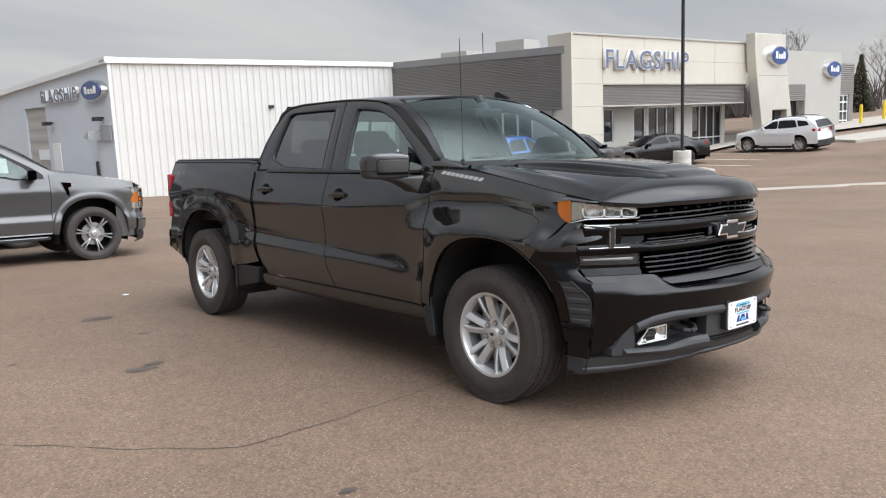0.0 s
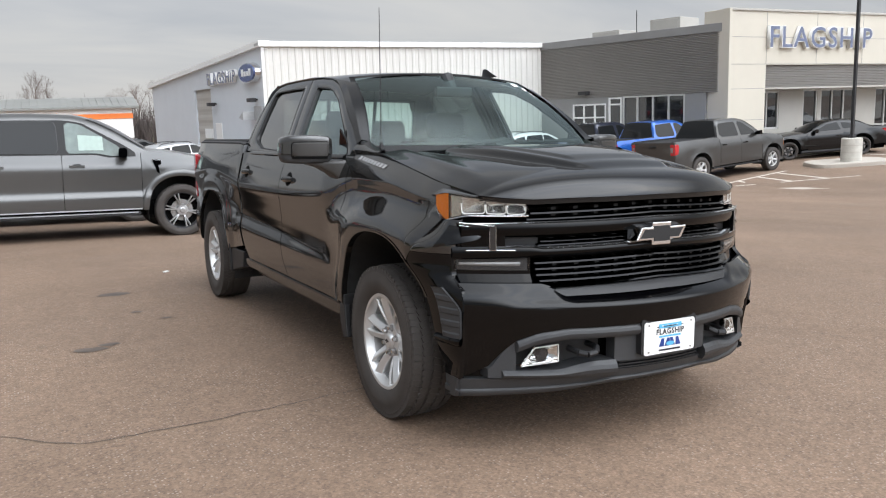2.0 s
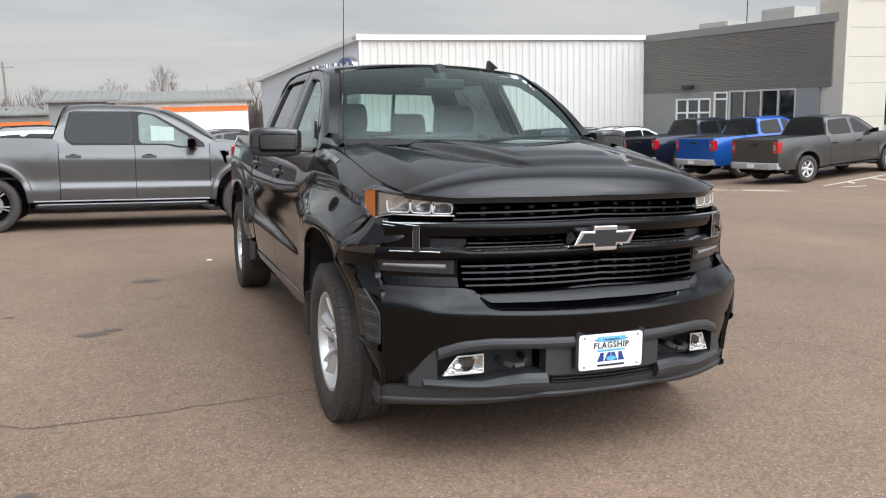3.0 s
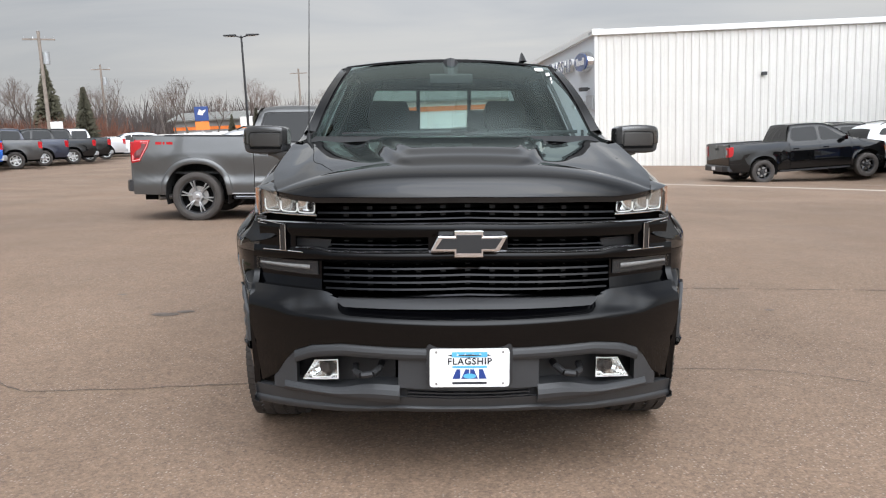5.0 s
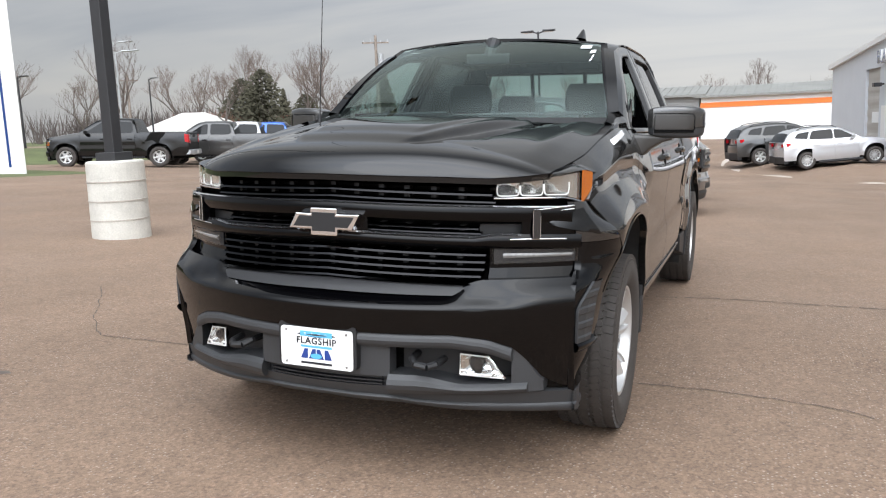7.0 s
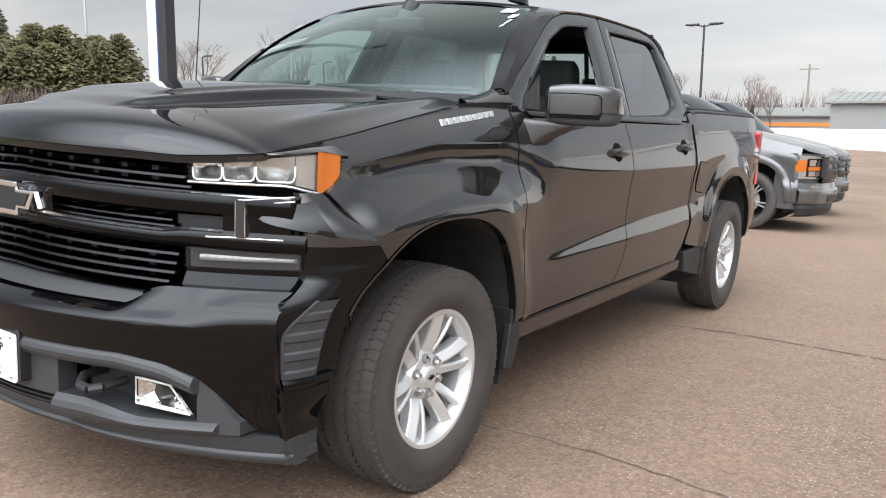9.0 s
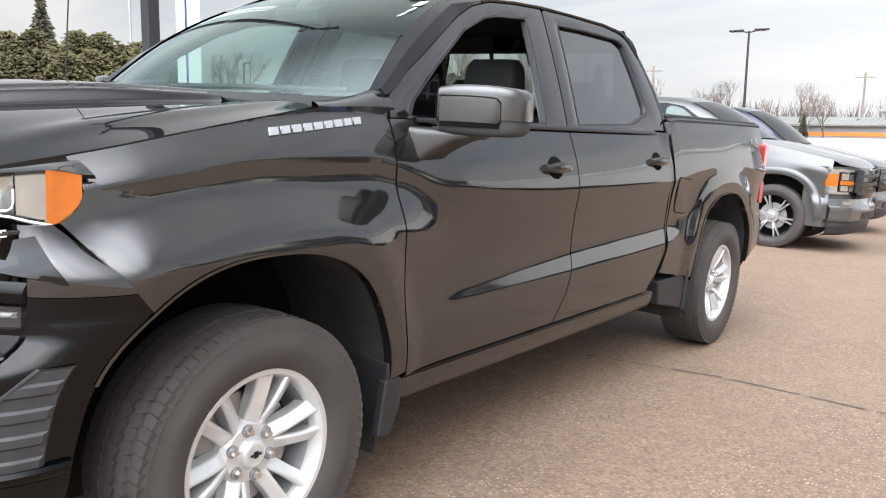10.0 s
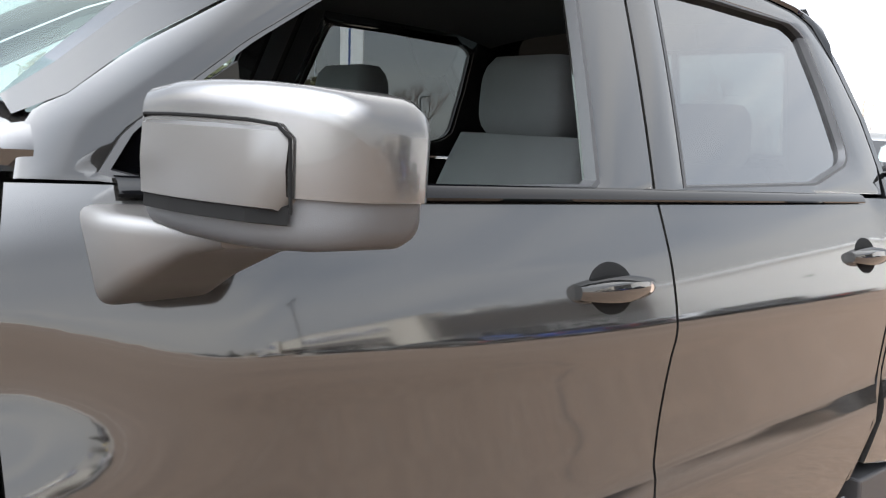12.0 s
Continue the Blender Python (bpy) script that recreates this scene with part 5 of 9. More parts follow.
def vehicle(kind, colour, m, label, category, group="", style=None, near=False, tail_extra=True, bright_tail=True, mirror=True, sticker=False):
    K = dict(KINDS[kind])
    if near:
        K["roof"] = [(y, z - 0.055 * smooth01((z - 1.33) / 0.4)) for y, z in K["roof"]]
        K["ro"] = 1.09
    v = thing({"pickup": "pickup_truck", "suv": "parked_suv", "coupe": "parked_coupe"}[kind], m, label, category, group)
    P = M[colour]
    S = Spec()
    zt = curve(K["zt"])
    sc = K["belt"] / 1.33
    R = K["R"]
    af = (0.0, R + 0.02, R + 0.095, R + 0.115, 2.3)
    ar = (K["wb"], R + 0.02, R + 0.095, R + 0.115, 2.3)
    prof = [(z * sc, x * K["w"] / 0.985) for z, x in [(0.30, 0.90), (0.42, 0.955), (0.55, 0.975), (0.70, 0.985), (0.80, 0.982), (0.95, 0.977), (1.05, 0.985), (1.12, 0.978), (1.25, 0.945), (1.33, 0.915)]]
    if near:
        # a ledge along the lower doors
        prof = [(0.30, 0.93), (0.42, 0.962), (0.50, 0.978), (0.62, 0.989), (0.655, 0.988), (0.675, 0.980), (0.725, 0.958), (0.75, 0.956), (0.85, 0.962), (0.98, 0.974), (1.05, 0.979), (1.09, 0.978), (1.13, 0.965), (1.25, 0.935), (1.33, 0.912)]
    y0, y1 = -K["fo"], K["wb"] + K["ro"]
    S.W = make_width(prof, zt, lambda y: 1.06 * sc, curve([(y0, 0.14), (y0 + 0.25, 0.05), (y0 + 0.6, 0.0), (y1 - 0.6, 0.0), (y1, 0.06)]),
                     curve([(y0, 0.12), (y0 + 0.3, 0.02), (y0 + 0.6, 0.0), (y1 - 0.5, 0.0), (y1, 0.05)]), [af, ar], 0.022, 0.07, 0.75 * sc, 1.06 * sc, 1.33 * sc)
    nth, nr = (40, 8) if near else (22, 5)
    zlo = 0.42 if kind == "pickup" else 0.27
    Zs = [0, .08, .16, .20, .225, .25, .28, .31, .33, .36, .45, .55, .65, .70, .74, .78, .84, .92, 1] if near else np.linspace(0, 1, 9)
    X = lambda y, z: S.W(min(max(y, K["cab"][0] + 0.3), K["cab"][1] - 0.2), min(z, K["belt"])) - K["slope"] * max(0.0, z - K["belt"])
    d = K["doors"]
    st = style or dict(rim="alloy", spokes=6, spread=0.0, w=0.028, face=0.6)
    for sg in (1, -1):
        rim = (-sg * 0.02, 0, 0)
        for nm, a, ya, yb in (("front_fender", af, lambda z: y0 + 0.28, lambda z: d[0] - 0.004), ("rear_quarter", ar, lambda z: (d[-1] + 0.006), lambda z: y1 - 0.05)):
            bm = bmesh.new()
            sheet(bm, arch_panel(S, sg, a, ya, yb, zlo, zt, 0.02, math.pi - 0.02, nr, nth), rim)
            part(nm, bm, P, v, smooth=True)
        for k in range(len(d) - 1):
            bm = bmesh.new()
            sheet(bm, side_panel(S, sg, lambda z: d[k] + 0.004, lambda z: d[k + 1] - 0.004, lambda y: zlo + 0.04, lambda y: max(K["belt"], 0), 10 if near else 6, Zs), rim)
            dr = part("door", bm, P, v, smooth=True)
            hy, hz = d[k + 1] - 0.20, 1.13 * sc
            bm = bmesh.new()
            loft_box(bm, [(sg * (S.W(hy, hz) - 0.005), hy - 0.11, hy + 0.11, hz - 0.02, hz + 0.02, 0.015), (sg * (S.W(hy, hz) + 0.03), hy - 0.10, hy + 0.10, hz - 0.016, hz + 0.016, 0.012)], 2)
            hd = part("door_handle", bm, M["gloss_black"] if kind == "pickup" and not near else P, dr)
            if near:
                # a dark pad on the door stands for the cup's shade
                bm = bmesh.new()
                loft_box(bm, [(sg * (S.W(hy, hz) - 0.004), hy - 0.055, hy + 0.055, hz - 0.034, hz + 0.034, 0.02), (sg * (S.W(hy, hz) + 0.006), hy - 0.05, hy + 0.05, hz - 0.03, hz + 0.03, 0.02)], 2)
                part("handle_cup", bm, M["trim"], hd, "dark pad for the shade behind the handle")
        if near:
            # one black surround joins both side windows and the mirror's sail
            lp = rounded([(0.62, 1.265), (0.66, 1.325), (0.80, 1.425), (1.38, 1.765), (1.62, 1.800), (2.58, 1.790), (2.67, 1.42), (2.58, 1.292), (1.20, 1.292), (1.04, 1.250)], 0.03, 3)
            part("window_surround", pane_mesh(lp, 60, X, sg, -0.010), M["gloss_black"], v, "gloss black surround of the side windows", smooth=True)
            for a in (af, ar):
                # a proud, rounded lip round the wheel opening
                bm = bmesh.new()
                rows = []
                for dr_, o in ((-0.004, -0.02), (-0.004, 0.008), (0.012, 0.015), (0.070, 0.017), (0.088, 0.011), (0.094, -0.006)):
                    rows.append([Vector((sg * (S.W(yy, zz) + o), yy, zz)) for yy, zz in [(a[0] + (arch_r(a, t) + dr_) * math.cos(t), a[1] + (arch_r(a, t) + dr_) * math.sin(t)) for t in np.linspace(0.10, math.pi - 0.10, 40)]])
                sheet(bm, rows)
                part("arch_lip", bm, P, v, "raised wheel arch lip", smooth=True)
        panes = K["panes"] if not near else [[(0.80, 1.275), (0.88, 1.410), (1.40, 1.740), (1.61, 1.772), (1.61, 1.312), (1.18, 1.312), (1.02, 1.270)], [(1.72, 1.316), (1.73, 1.776), (2.54, 1.766), (2.62, 1.43), (2.54, 1.318)]]
        for k, lp in enumerate(panes):
            lp = rounded(lp, 0.05, 3)
            pn = part("side_window", pane_mesh(lp, 30, X, sg, -0.014 if near else -0.006), M["car_glass"] if near and k == 0 else M["car_glass_dark"], v, "pale side window" if near and k == 0 else "dark side window", smooth=True)
            I = resample(lp, 30)
            c = I.mean(0)
            bm = bmesh.new()
            sheet(bm, [[Vector((sg * (X(*(c + (I[i] - c) * t)) + o), *(c + (I[i] - c) * t))) for i in list(range(30)) + [0]] for t, o in (((1.0, 0.016), (1.03, 0.015), (1.035, 0.0)) if near else ((1.0, 0.006), (1.05, 0.005), (1.06, -0.004)))])
            part("window_trim", bm, M["trim"], pn)
        for a in (af, ar):
            wheel(v, (sg * (K["w"] - 0.118), a[0], R), sg, R, st.get("r", K["rim"]), 0.25, st, True)
            bm = bmesh.new()
            rows = []
            ring = [(a[0] + (arch_r(a, t) + 0.003) * math.cos(t), a[1] + (arch_r(a, t) + 0.003) * math.sin(t)) for t in np.linspace(-0.3, math.pi + 0.3, 18)]
            sheet(bm, [[Vector((sg * (S.W(y, z) - 0.008), y, z)), Vector((sg * 0.5, y, z))] for y, z in ring])
            bm.faces.new([bm.verts.new((sg * 0.5, y, z)) for y, z in ring])
            part("wheel_well", bm, M["liner"], v)
        if mirror:
            bm = bmesh.new()
            my, mz = d[0] + 0.22, K["belt"] + (0.0 if near else 0.08)
            wx = X(my, mz)
            loft_box(bm, [(sg * (wx - 0.02), my - 0.02, my + 0.08, mz - 0.09, mz - 0.03, 0.02), (sg * (wx + 0.09), my - 0.04, my + 0.10, mz - 0.08, mz + 0.05, 0.03), (sg * (wx + 0.26), my, my + 0.12, mz - 0.07, mz + 0.07, 0.035)], 3)
            part("door_mirror", bm, M["gloss_black"] if kind == "pickup" else P, v, smooth=True)
        bm = bmesh.new()
        if kind == "pickup":
            loft_box(bm, [(sg * 0.78, 0.62, K["wb"] - 0.6, 0.36, 0.42, 0.02), (sg * 0.97, 0.62, K["wb"] - 0.6, 0.37, 0.42, 0.02)], 2)
            rb = part("running_board", bm, M["trim"], v, "black running board")
            if near:
                bm = bmesh.new()
                box(bm, *sorted((sg * 0.965, sg * 0.976)), 0.66, K["wb"] - 0.64, 0.402, 0.416)
                part("step_edge", bm, M["galv"], rb, "bright metal step edge")
                bm = bmesh.new()
                box(bm, *sorted((sg * 0.955, sg * 0.981)), 0.60, K["wb"] - 0.58, 0.452, 0.470)
                part("sill_strip", bm, M["galv"], v, "bright strip along the sill")
        else:
            sheet(bm, [[Vector((sg * xx, y, z)) for y in (R + 0.12, K["wb"] - R - 0.12)] for xx, z in ((0.7, 0.20), (K["w"] - 0.06, 0.20), (K["w"] - 0.02, 0.25), (K["w"] - 0.03, 0.32))])
            part("sill", bm, M["trim"], v)
    # hood
    fx = (lambda x: 0.20 * x * x + 2.0 * max(0.0, abs(x) - 0.70) ** 2) if kind == "pickup" else (lambda x: 0.32 * x * x)
    zf = zt(y0)
    yc = K["cab"][0]
    bm = bmesh.new()
    rows = []
    for f in np.linspace(0, 1, 12) ** 1.4:
        row = []
        for u in np.linspace(-1, 1, 15):
            yb = yc - 0.02 + 0.14 * u * u
            xw = S.W(max(y0 + 0.3, y0 + (yb - y0) * f), zt(max(y0 + 0.3, y0 + (yb - y0) * f))) - 0.003
            yf = y0 + fx(xw * u)
            y = yf + (yb - yf) * f
            row.append(Vector((xw * u, y, zt(y) + 0.035 * (1 - abs(u) ** 3) * smooth01((y - yf) / 0.15) + 0.015 * smooth01((0.35 - abs(abs(u) - 0.35)) / 0.3) * f - 0.03 * math.exp(-(y - yf) / 0.05))))
        rows.append(row)
    sheet(bm, rows)
    part("hood", bm, P, v, smooth=True)
    # front face
    hw = S.W(y0 + 0.3, zf - 0.1)
    def fp(x, z, o=0.0):
        return Vector((x, y0 + fx(x) - o, z))
    def fpatch(nm, x0, x1, z0, z1, o, mm, par=None, lab="", depth=0.04, n=8):
        bm = bmesh.new()
        sheet(bm, [[fp(x, z, o) for x in np.linspace(x0, x1, n)] for z in (z0, z1)], (0, depth, 0))
        return part(nm, bm, M[mm] if isinstance(mm, str) else mm, par or v, lab)
    zb = 0.34 if kind == "pickup" else 0.22
    fpatch("nose_panel", -hw, hw, zb, zf - 0.015, -0.02, P, depth=0.25, n=12)
    if kind == "pickup":
        bm = bmesh.new()
        sheet(bm, [[fp(x, zb + dz, o) for x in np.linspace(-hw, hw, 25)] for dz, o in ((0.06, -0.03), (0.08, 0.035), (0.11, 0.055), (0.22, 0.065), (0.255, 0.06), (0.275, 0.035), (0.36, 0.012), (0.375, -0.03))])
        fb = part("front_bumper", bm, P, v, smooth=False)
        bm = bmesh.new()
        sheet(bm, [[fp(x, zb + dz, o) for x in np.linspace(-hw + 0.02, hw - 0.02, 19)] for dz, o in ((-0.10, -0.06), (-0.07, 0.0), (0.02, 0.02), (0.08, 0.0))])
        part("front_valance", bm, M["trim"], v)
        fpatch("bumper_intake", -0.42, 0.42, zb + 0.10, zb + 0.19, 0.066, "trim", fb, "", 0.02, 12)
        for sg in (1, -1):
            a, b = sorted((sg * hw * 0.66, sg * hw * 0.86))
            fpatch("fog_lamp", a, b, zb + 0.285, zb + 0.335, 0.036, "lamp_silver", fb, "small bright fog lamp", 0.03, 6)
    else:
        fpatch("front_bumper", -hw, hw, zb + 0.10, zb + 0.32, 0.06, P, None, "", 0.2, 12)
        fpatch("front_valance", -hw + 0.03, hw - 0.03, zb - 0.05, zb + 0.10, 0.02, "trim", None, "", 0.2, 12)
    g = fpatch("grille", -hw * 0.62, hw * 0.62, zb + 0.36, zf - 0.05, 0.03, "gloss_black", None, "black grille", 0.06)
    for k in range(3):
        zz = zb + 0.42 + (zf - zb - 0.5) * k / 2.6
        fpatch("grille_bar", -hw * 0.6, hw * 0.6, zz, zz + 0.035, 0.05, "dark_metal", g)
    for sg in (1, -1):
        a, b = sorted((sg * hw * 0.64, sg * hw * 0.985))
        hl = fpatch("headlamp", a, b, zb + 0.42 if kind == "pickup" else zf - 0.2, zf - 0.04, 0.012 if kind == "pickup" else 0.025, "lamp_white", None, "bright clear headlamp", 0.10)
        if kind == "pickup":
            # a bright bracket round two white lamps and an amber one
            zl, zh = zb + 0.42, zf - 0.04
            hl.data.materials[0] = M["gloss_black"]
            for u0, u1, v0, v1, mm in ((0.93, 1.0, 0.80, 1.0, "lamp_silver"), (0.93, 1.0, 0.30, 0.80, "amber"), (0.93, 1.0, 0.0, 0.30, "lamp_silver"), (0.70, 0.93, 0.88, 1.0, "lamp_silver"), (0.78, 0.93, 0.0, 0.09, "lamp_silver"),
                                       (0.70, 0.79, 0.56, 0.82, "lamp_chrome"), (0.81, 0.90, 0.56, 0.82, "lamp_chrome"), (0.70, 0.90, 0.37, 0.53, "amber"), (0.70, 0.79, 0.12, 0.33, "lamp_chrome"), (0.81, 0.90, 0.12, 0.33, "lamp_chrome")):
                a, b = sorted((sg * hw * u0, sg * hw * u1))
                fpatch("lamp_element", a, b, zl + (zh - zl) * v0, zl + (zh - zl) * v1, 0.022, mm, hl, "amber lamp element" if mm == "amber" else "", 0.05)
            a, b = sorted((sg * hw * 0.645, sg * hw * 1.0))
            gl = fpatch("lamp_lens", a, b, zl, zh, 0.028, "glass_clear", hl, "", 0.01)
            gl.visible_shadow = False
            if near:
                a, b = sorted((sg * hw * 0.50, sg * hw * 0.63))
                fpatch("grille_end", a, b, zl + 0.02, zh - 0.02, 0.045, "trim", g, "", 0.05)
            continue
        a2, b2 = sorted((sg * hw * 0.86, sg * hw * 0.995))
        fpatch("amber_corner", a2, b2, zf - (0.26 if kind == "pickup" else 0.16), zf - 0.09, 0.032, "amber", hl)
        a3, b3 = sorted((sg * hw * 0.66, sg * hw * 0.84))
        fpatch("lamp_core", a3, b3, zf - (0.24 if kind == "pickup" else 0.17), zf - 0.11, 0.030, "gloss_black", hl)
    # cab
    zr = curve(K["roof"])
    bm = bmesh.new()
    rows = []
    ys = np.linspace(K["cab"][0] + 0.002, K["cab"][1] - 0.002, 30 if near else 20)
    for y in ys:
        t = max(zr(y), K["belt"] + 0.001)
        xe = X(y, t)
        row = []
        for u in np.linspace(-1, 1, 21):
            au = abs(u)
            sgn = 1 if u >= 0 else -1
            if au <= 0.65:
                q = au / 0.65
                x = (xe - 0.03) * q
                z = t + 0.03 * (1 - q * q) * smooth01((t - K["belt"]) / 0.3)
                yy = y - (0.12 * (1 - q * q) if y < K["roof"][2][0] else 0.0)
            else:
                q = (au - 0.65) / 0.35
                z = (t - 0.015) + (K["belt"] - 0.01 - t + 0.015) * q
                x = X(y, z)
                yy = y
            row.append(Vector((sgn * x, yy, z)))
        rows.append(row)
    sheet(bm, rows)
    cab = part("cab", bm, P, v, "painted cabin shell", smooth=True)
    # screens laid into the shell
    for nm, ya, yb in (("windscreen", K["roof"][0][0] + 0.10, K["roof"][1][0] + (0.02 if kind != "coupe" else 0.05)), ("rear_window", K["cab"][1] - 0.13 - (0.15 if kind == "coupe" else 0), K["cab"][1] - (0.02 if kind != "coupe" else 0.05) - 0.0)):
        bm = bmesh.new()
        rows = []
        if nm == "rear_window":
            ya = K["roof"][-2][0] + 0.02
            yb = K["cab"][1] - 0.06 * (K["cab"][1] - ya)
        for y in np.linspace(ya, yb, 8):
            t = zr(y)
            xe = X(y, t) - 0.07
            s = zr(y + 0.01) - zr(y - 0.01)
            nrm = Vector((0, -s, 0.02)).normalized()
            rows.append([Vector((xe * q, y - (0.12 * (1 - q * q) if nm == "windscreen" else 0), t + 0.03 * (1 - q * q) * smooth01((t - K["belt"]) / 0.3))) + nrm * 0.012 for q in np.linspace(-1, 1, 11)])
        sheet(bm, rows)
        part(nm, bm, M["car_glass_dark"], cab, "dark reflecting screen", smooth=True)
    # tail
    bm = bmesh.new()
    tw = S.W(y1 - 0.08, 0.9 * sc) - 0.01
    ztail = zt(y1) - 0.01
    if K["bed"]:
        loft_box(bm, [(-tw, y1 - 0.08, y1 - 0.02, 0.62, ztail, 0.03), (tw, y1 - 0.08, y1 - 0.02, 0.62, ztail, 0.03)], 3)
    else:
        sheet(bm, [[Vector((tw * q * s2, y1 - 0.04 - 0.10 * q * q - yo, z)) for q in np.linspace(-1, 1, 9)] for z, yo, s2 in ((0.30, 0.03, 0.98), (0.6, 0.0, 1.0), (0.85, 0.03, 1.0), (1.05 * sc, 0.08, 0.98), (ztail + 0.02, 0.12, 0.94), (ztail + 0.04, 0.4, 0.9))])
    tg = part("tailgate", bm, P, v, smooth=not K["bed"])
    for sg in (1, -1):
        bm = bmesh.new()
        if kind == "pickup":
            to = S.W(y1 - 0.12, 1.14) + 0.010
            loft_box(bm, [(sg * (tw - 0.16), y1 - 0.085, y1 - 0.005, 0.96, 1.32, 0.03), (sg * (to - 0.03), y1 - 0.21, y1 - 0.012, 0.96, 1.32, 0.03), (sg * to, y1 - 0.20, y1 - 0.04, 0.98, 1.30, 0.03)], 3)
        else:
            z = ztail - 0.05
            loft_box(bm, [(sg * (tw - 0.30), y1 - 0.16, y1 - 0.05, z - 0.16, z - 0.02, 0.02), (sg * (tw + 0.02), y1 - 0.34, y1 - 0.18, z - 0.14, z, 0.02)], 3)
        tl = part("tail_lamp", bm, M["red_lens"], v, "red tail lamp")
        if kind == "pickup":
            bm = bmesh.new()
            box(bm, *sorted((sg * (tw - 0.15), sg * (tw - 0.06))), y1 - 0.012, y1 + 0.001, 1.06, 1.22)
            part("lamp_core", bm, M["lamp_frost"], tl, "pale core of the tail lamp")
        if kind == "pickup" and near:
            bm = bmesh.new()
            # the lamp wraps round the bed side as a long tapered wedge with a pale light line
            wedge = [(y1 - 0.035, 1.335), (y1 - 0.345, 1.335), (y1 - 0.305, 1.22), (y1 - 0.175, 0.985), (y1 - 0.035, 0.960)]
            xo = lambda yy, zz, o: sg * (S.W(yy, zz) + o)
            cm = Vector((sum(p[0] for p in wedge) / 5, sum(p[1] for p in wedge) / 5))
            for nm2, ks, o, mm in (("lens", (1.0, 0.97), 0.012, "red_lens"), ("lamp_inner", (0.66, 0.62), 0.0145, "dark_red_lens")):
                bm = bmesh.new()
                rows = []
                for kk, oo in ((ks[0], -0.02), (ks[0], o - 0.004), (ks[1], o), (0.4, o), (0.0, o)):
                    rows.append([Vector((xo(*(cm + (Vector(p) - cm) * kk), oo), *(cm + (Vector(p) - cm) * kk))) for p in wedge + wedge[:1]])
                sheet(bm, rows)
                part(nm2, bm, M[mm], tl, "deep red lamp wedge")
            bm = bmesh.new()
            ring = [cm + (Vector(p) - cm) * 0.82 for p in wedge]
            for p, q2 in zip(ring[1:], ring[2:] + ring[:1]):
                cyl(bm, (xo(p.x, p.y, 0.013), p.x, p.y), (xo(q2.x, q2.y, 0.013), q2.x, q2.y), 0.006, n=6)
            cyl(bm, (xo(ring[0].x, ring[0].y, 0.013), ring[0].x, ring[0].y), (xo(ring[1].x, ring[1].y, 0.013), ring[1].x, ring[1].y), 0.006, n=6)
            part("lamp_line", bm, M["pink_lens"], tl, "pale light line")
            bm = bmesh.new()
            for k, (o, w2) in enumerate(((0.0, 0.10), (0.13, 0.03), (0.18, 0.10))):
                box(bm, sg * (S.W(y1 - 0.6, 1.28) + 0.001), sg * (S.W(y1 - 0.6, 1.28) + 0.004), y1 - 0.72 + o, y1 - 0.72 + o + w2, 1.262, 1.305)
            part("decal", bm, M["red_lens"], v, "small red and grey flank decal")
            bm = bmesh.new()
            lp = [(0.30, 1.19), (0.42, 1.20), (0.40, 1.14), (0.36, 1.02), (0.32, 0.99), (0.335, 1.12), (0.29, 1.14)]
            prism(bm, lp, "x", sg * (S.W(0.35, 1.1) - 0.005), sg * (S.W(0.35, 1.1) + 0.008))
            vent = part("fender_vent", bm, M["gloss_black"], v, "black fender vent")
            bm = bmesh.new()
            prism(bm, [(0.285, 1.205), (0.425, 1.215), (0.425, 1.192), (0.285, 1.182)], "x", sg * (S.W(0.35, 1.19) - 0.005), sg * (S.W(0.35, 1.19) + 0.013))
            part("vent_strip", bm, M["satin_chrome"], vent, "chrome strip")
    bm = bmesh.new()
    if kind == "pickup":
        loft_box(bm, [(-tw - 0.01, y1 - 0.16, y1 + 0.02, 0.50, 0.68, 0.03), (-tw + 0.2, y1 - 0.05, y1 + 0.12, 0.48, 0.68, 0.04), (tw - 0.2, y1 - 0.05, y1 + 0.12, 0.48, 0.68, 0.04), (tw + 0.01, y1 - 0.16, y1 + 0.02, 0.50, 0.68, 0.03)], 3)
        rbm = part("rear_bumper", bm, M["dark_metal" if near or st["rim"] != "alloy" else "galv"], v, "dark rear bumper" if near or st["rim"] != "alloy" else "bright rear bumper")
        bm = bmesh.new()
        box(bm, -0.15, 0.15, y1 + 0.118, y1 + 0.126, 0.53, 0.65)
        part("plate_panel", bm, M["plate_white"], rbm, "plain white plate")
        bm = bmesh.new()
        loft_box(bm, [(-0.13, y1 - 0.03, y1 + 0.005, 1.20, 1.28, 0.02), (0.13, y1 - 0.03, y1 + 0.005, 1.20, 1.28, 0.02)], 3)
        part("tailgate_handle", bm, M["trim"], tg)
        bm = bmesh.new()
        bz = 0.78
        box(bm, -0.80, 0.80, K["cab"][1], y1 - 0.08, bz, bz + 0.03)
        box(bm, -0.86, 0.86, K["cab"][1] + 0.02, y1 - 0.06, 1.33, 1.36)
        part("bed_cover", bm, M["trim"], v, "black bed liner")
        bm = bmesh.new()
        cyl(bm, (-tw + 0.35, y1 - 0.85, 0.41), (-tw + 0.04, y1 - 0.44, 0.385), 0.042, n=12)
        part("exhaust", bm, M["steel"], v)
        for sg in (1, -1):
            bm = bmesh.new()
            rows = [[Vector((sg * (S.W(y, zt(y)) + dx), y, zt(y) + dz)) for y in np.linspace(K["cab"][1] + 0.02, y1 - 0.06, 8)] for dx, dz in ((0.002, -0.015), (0.0, 0.012), (-0.07, 0.012), (-0.075, -0.05))]
            sheet(bm, rows)
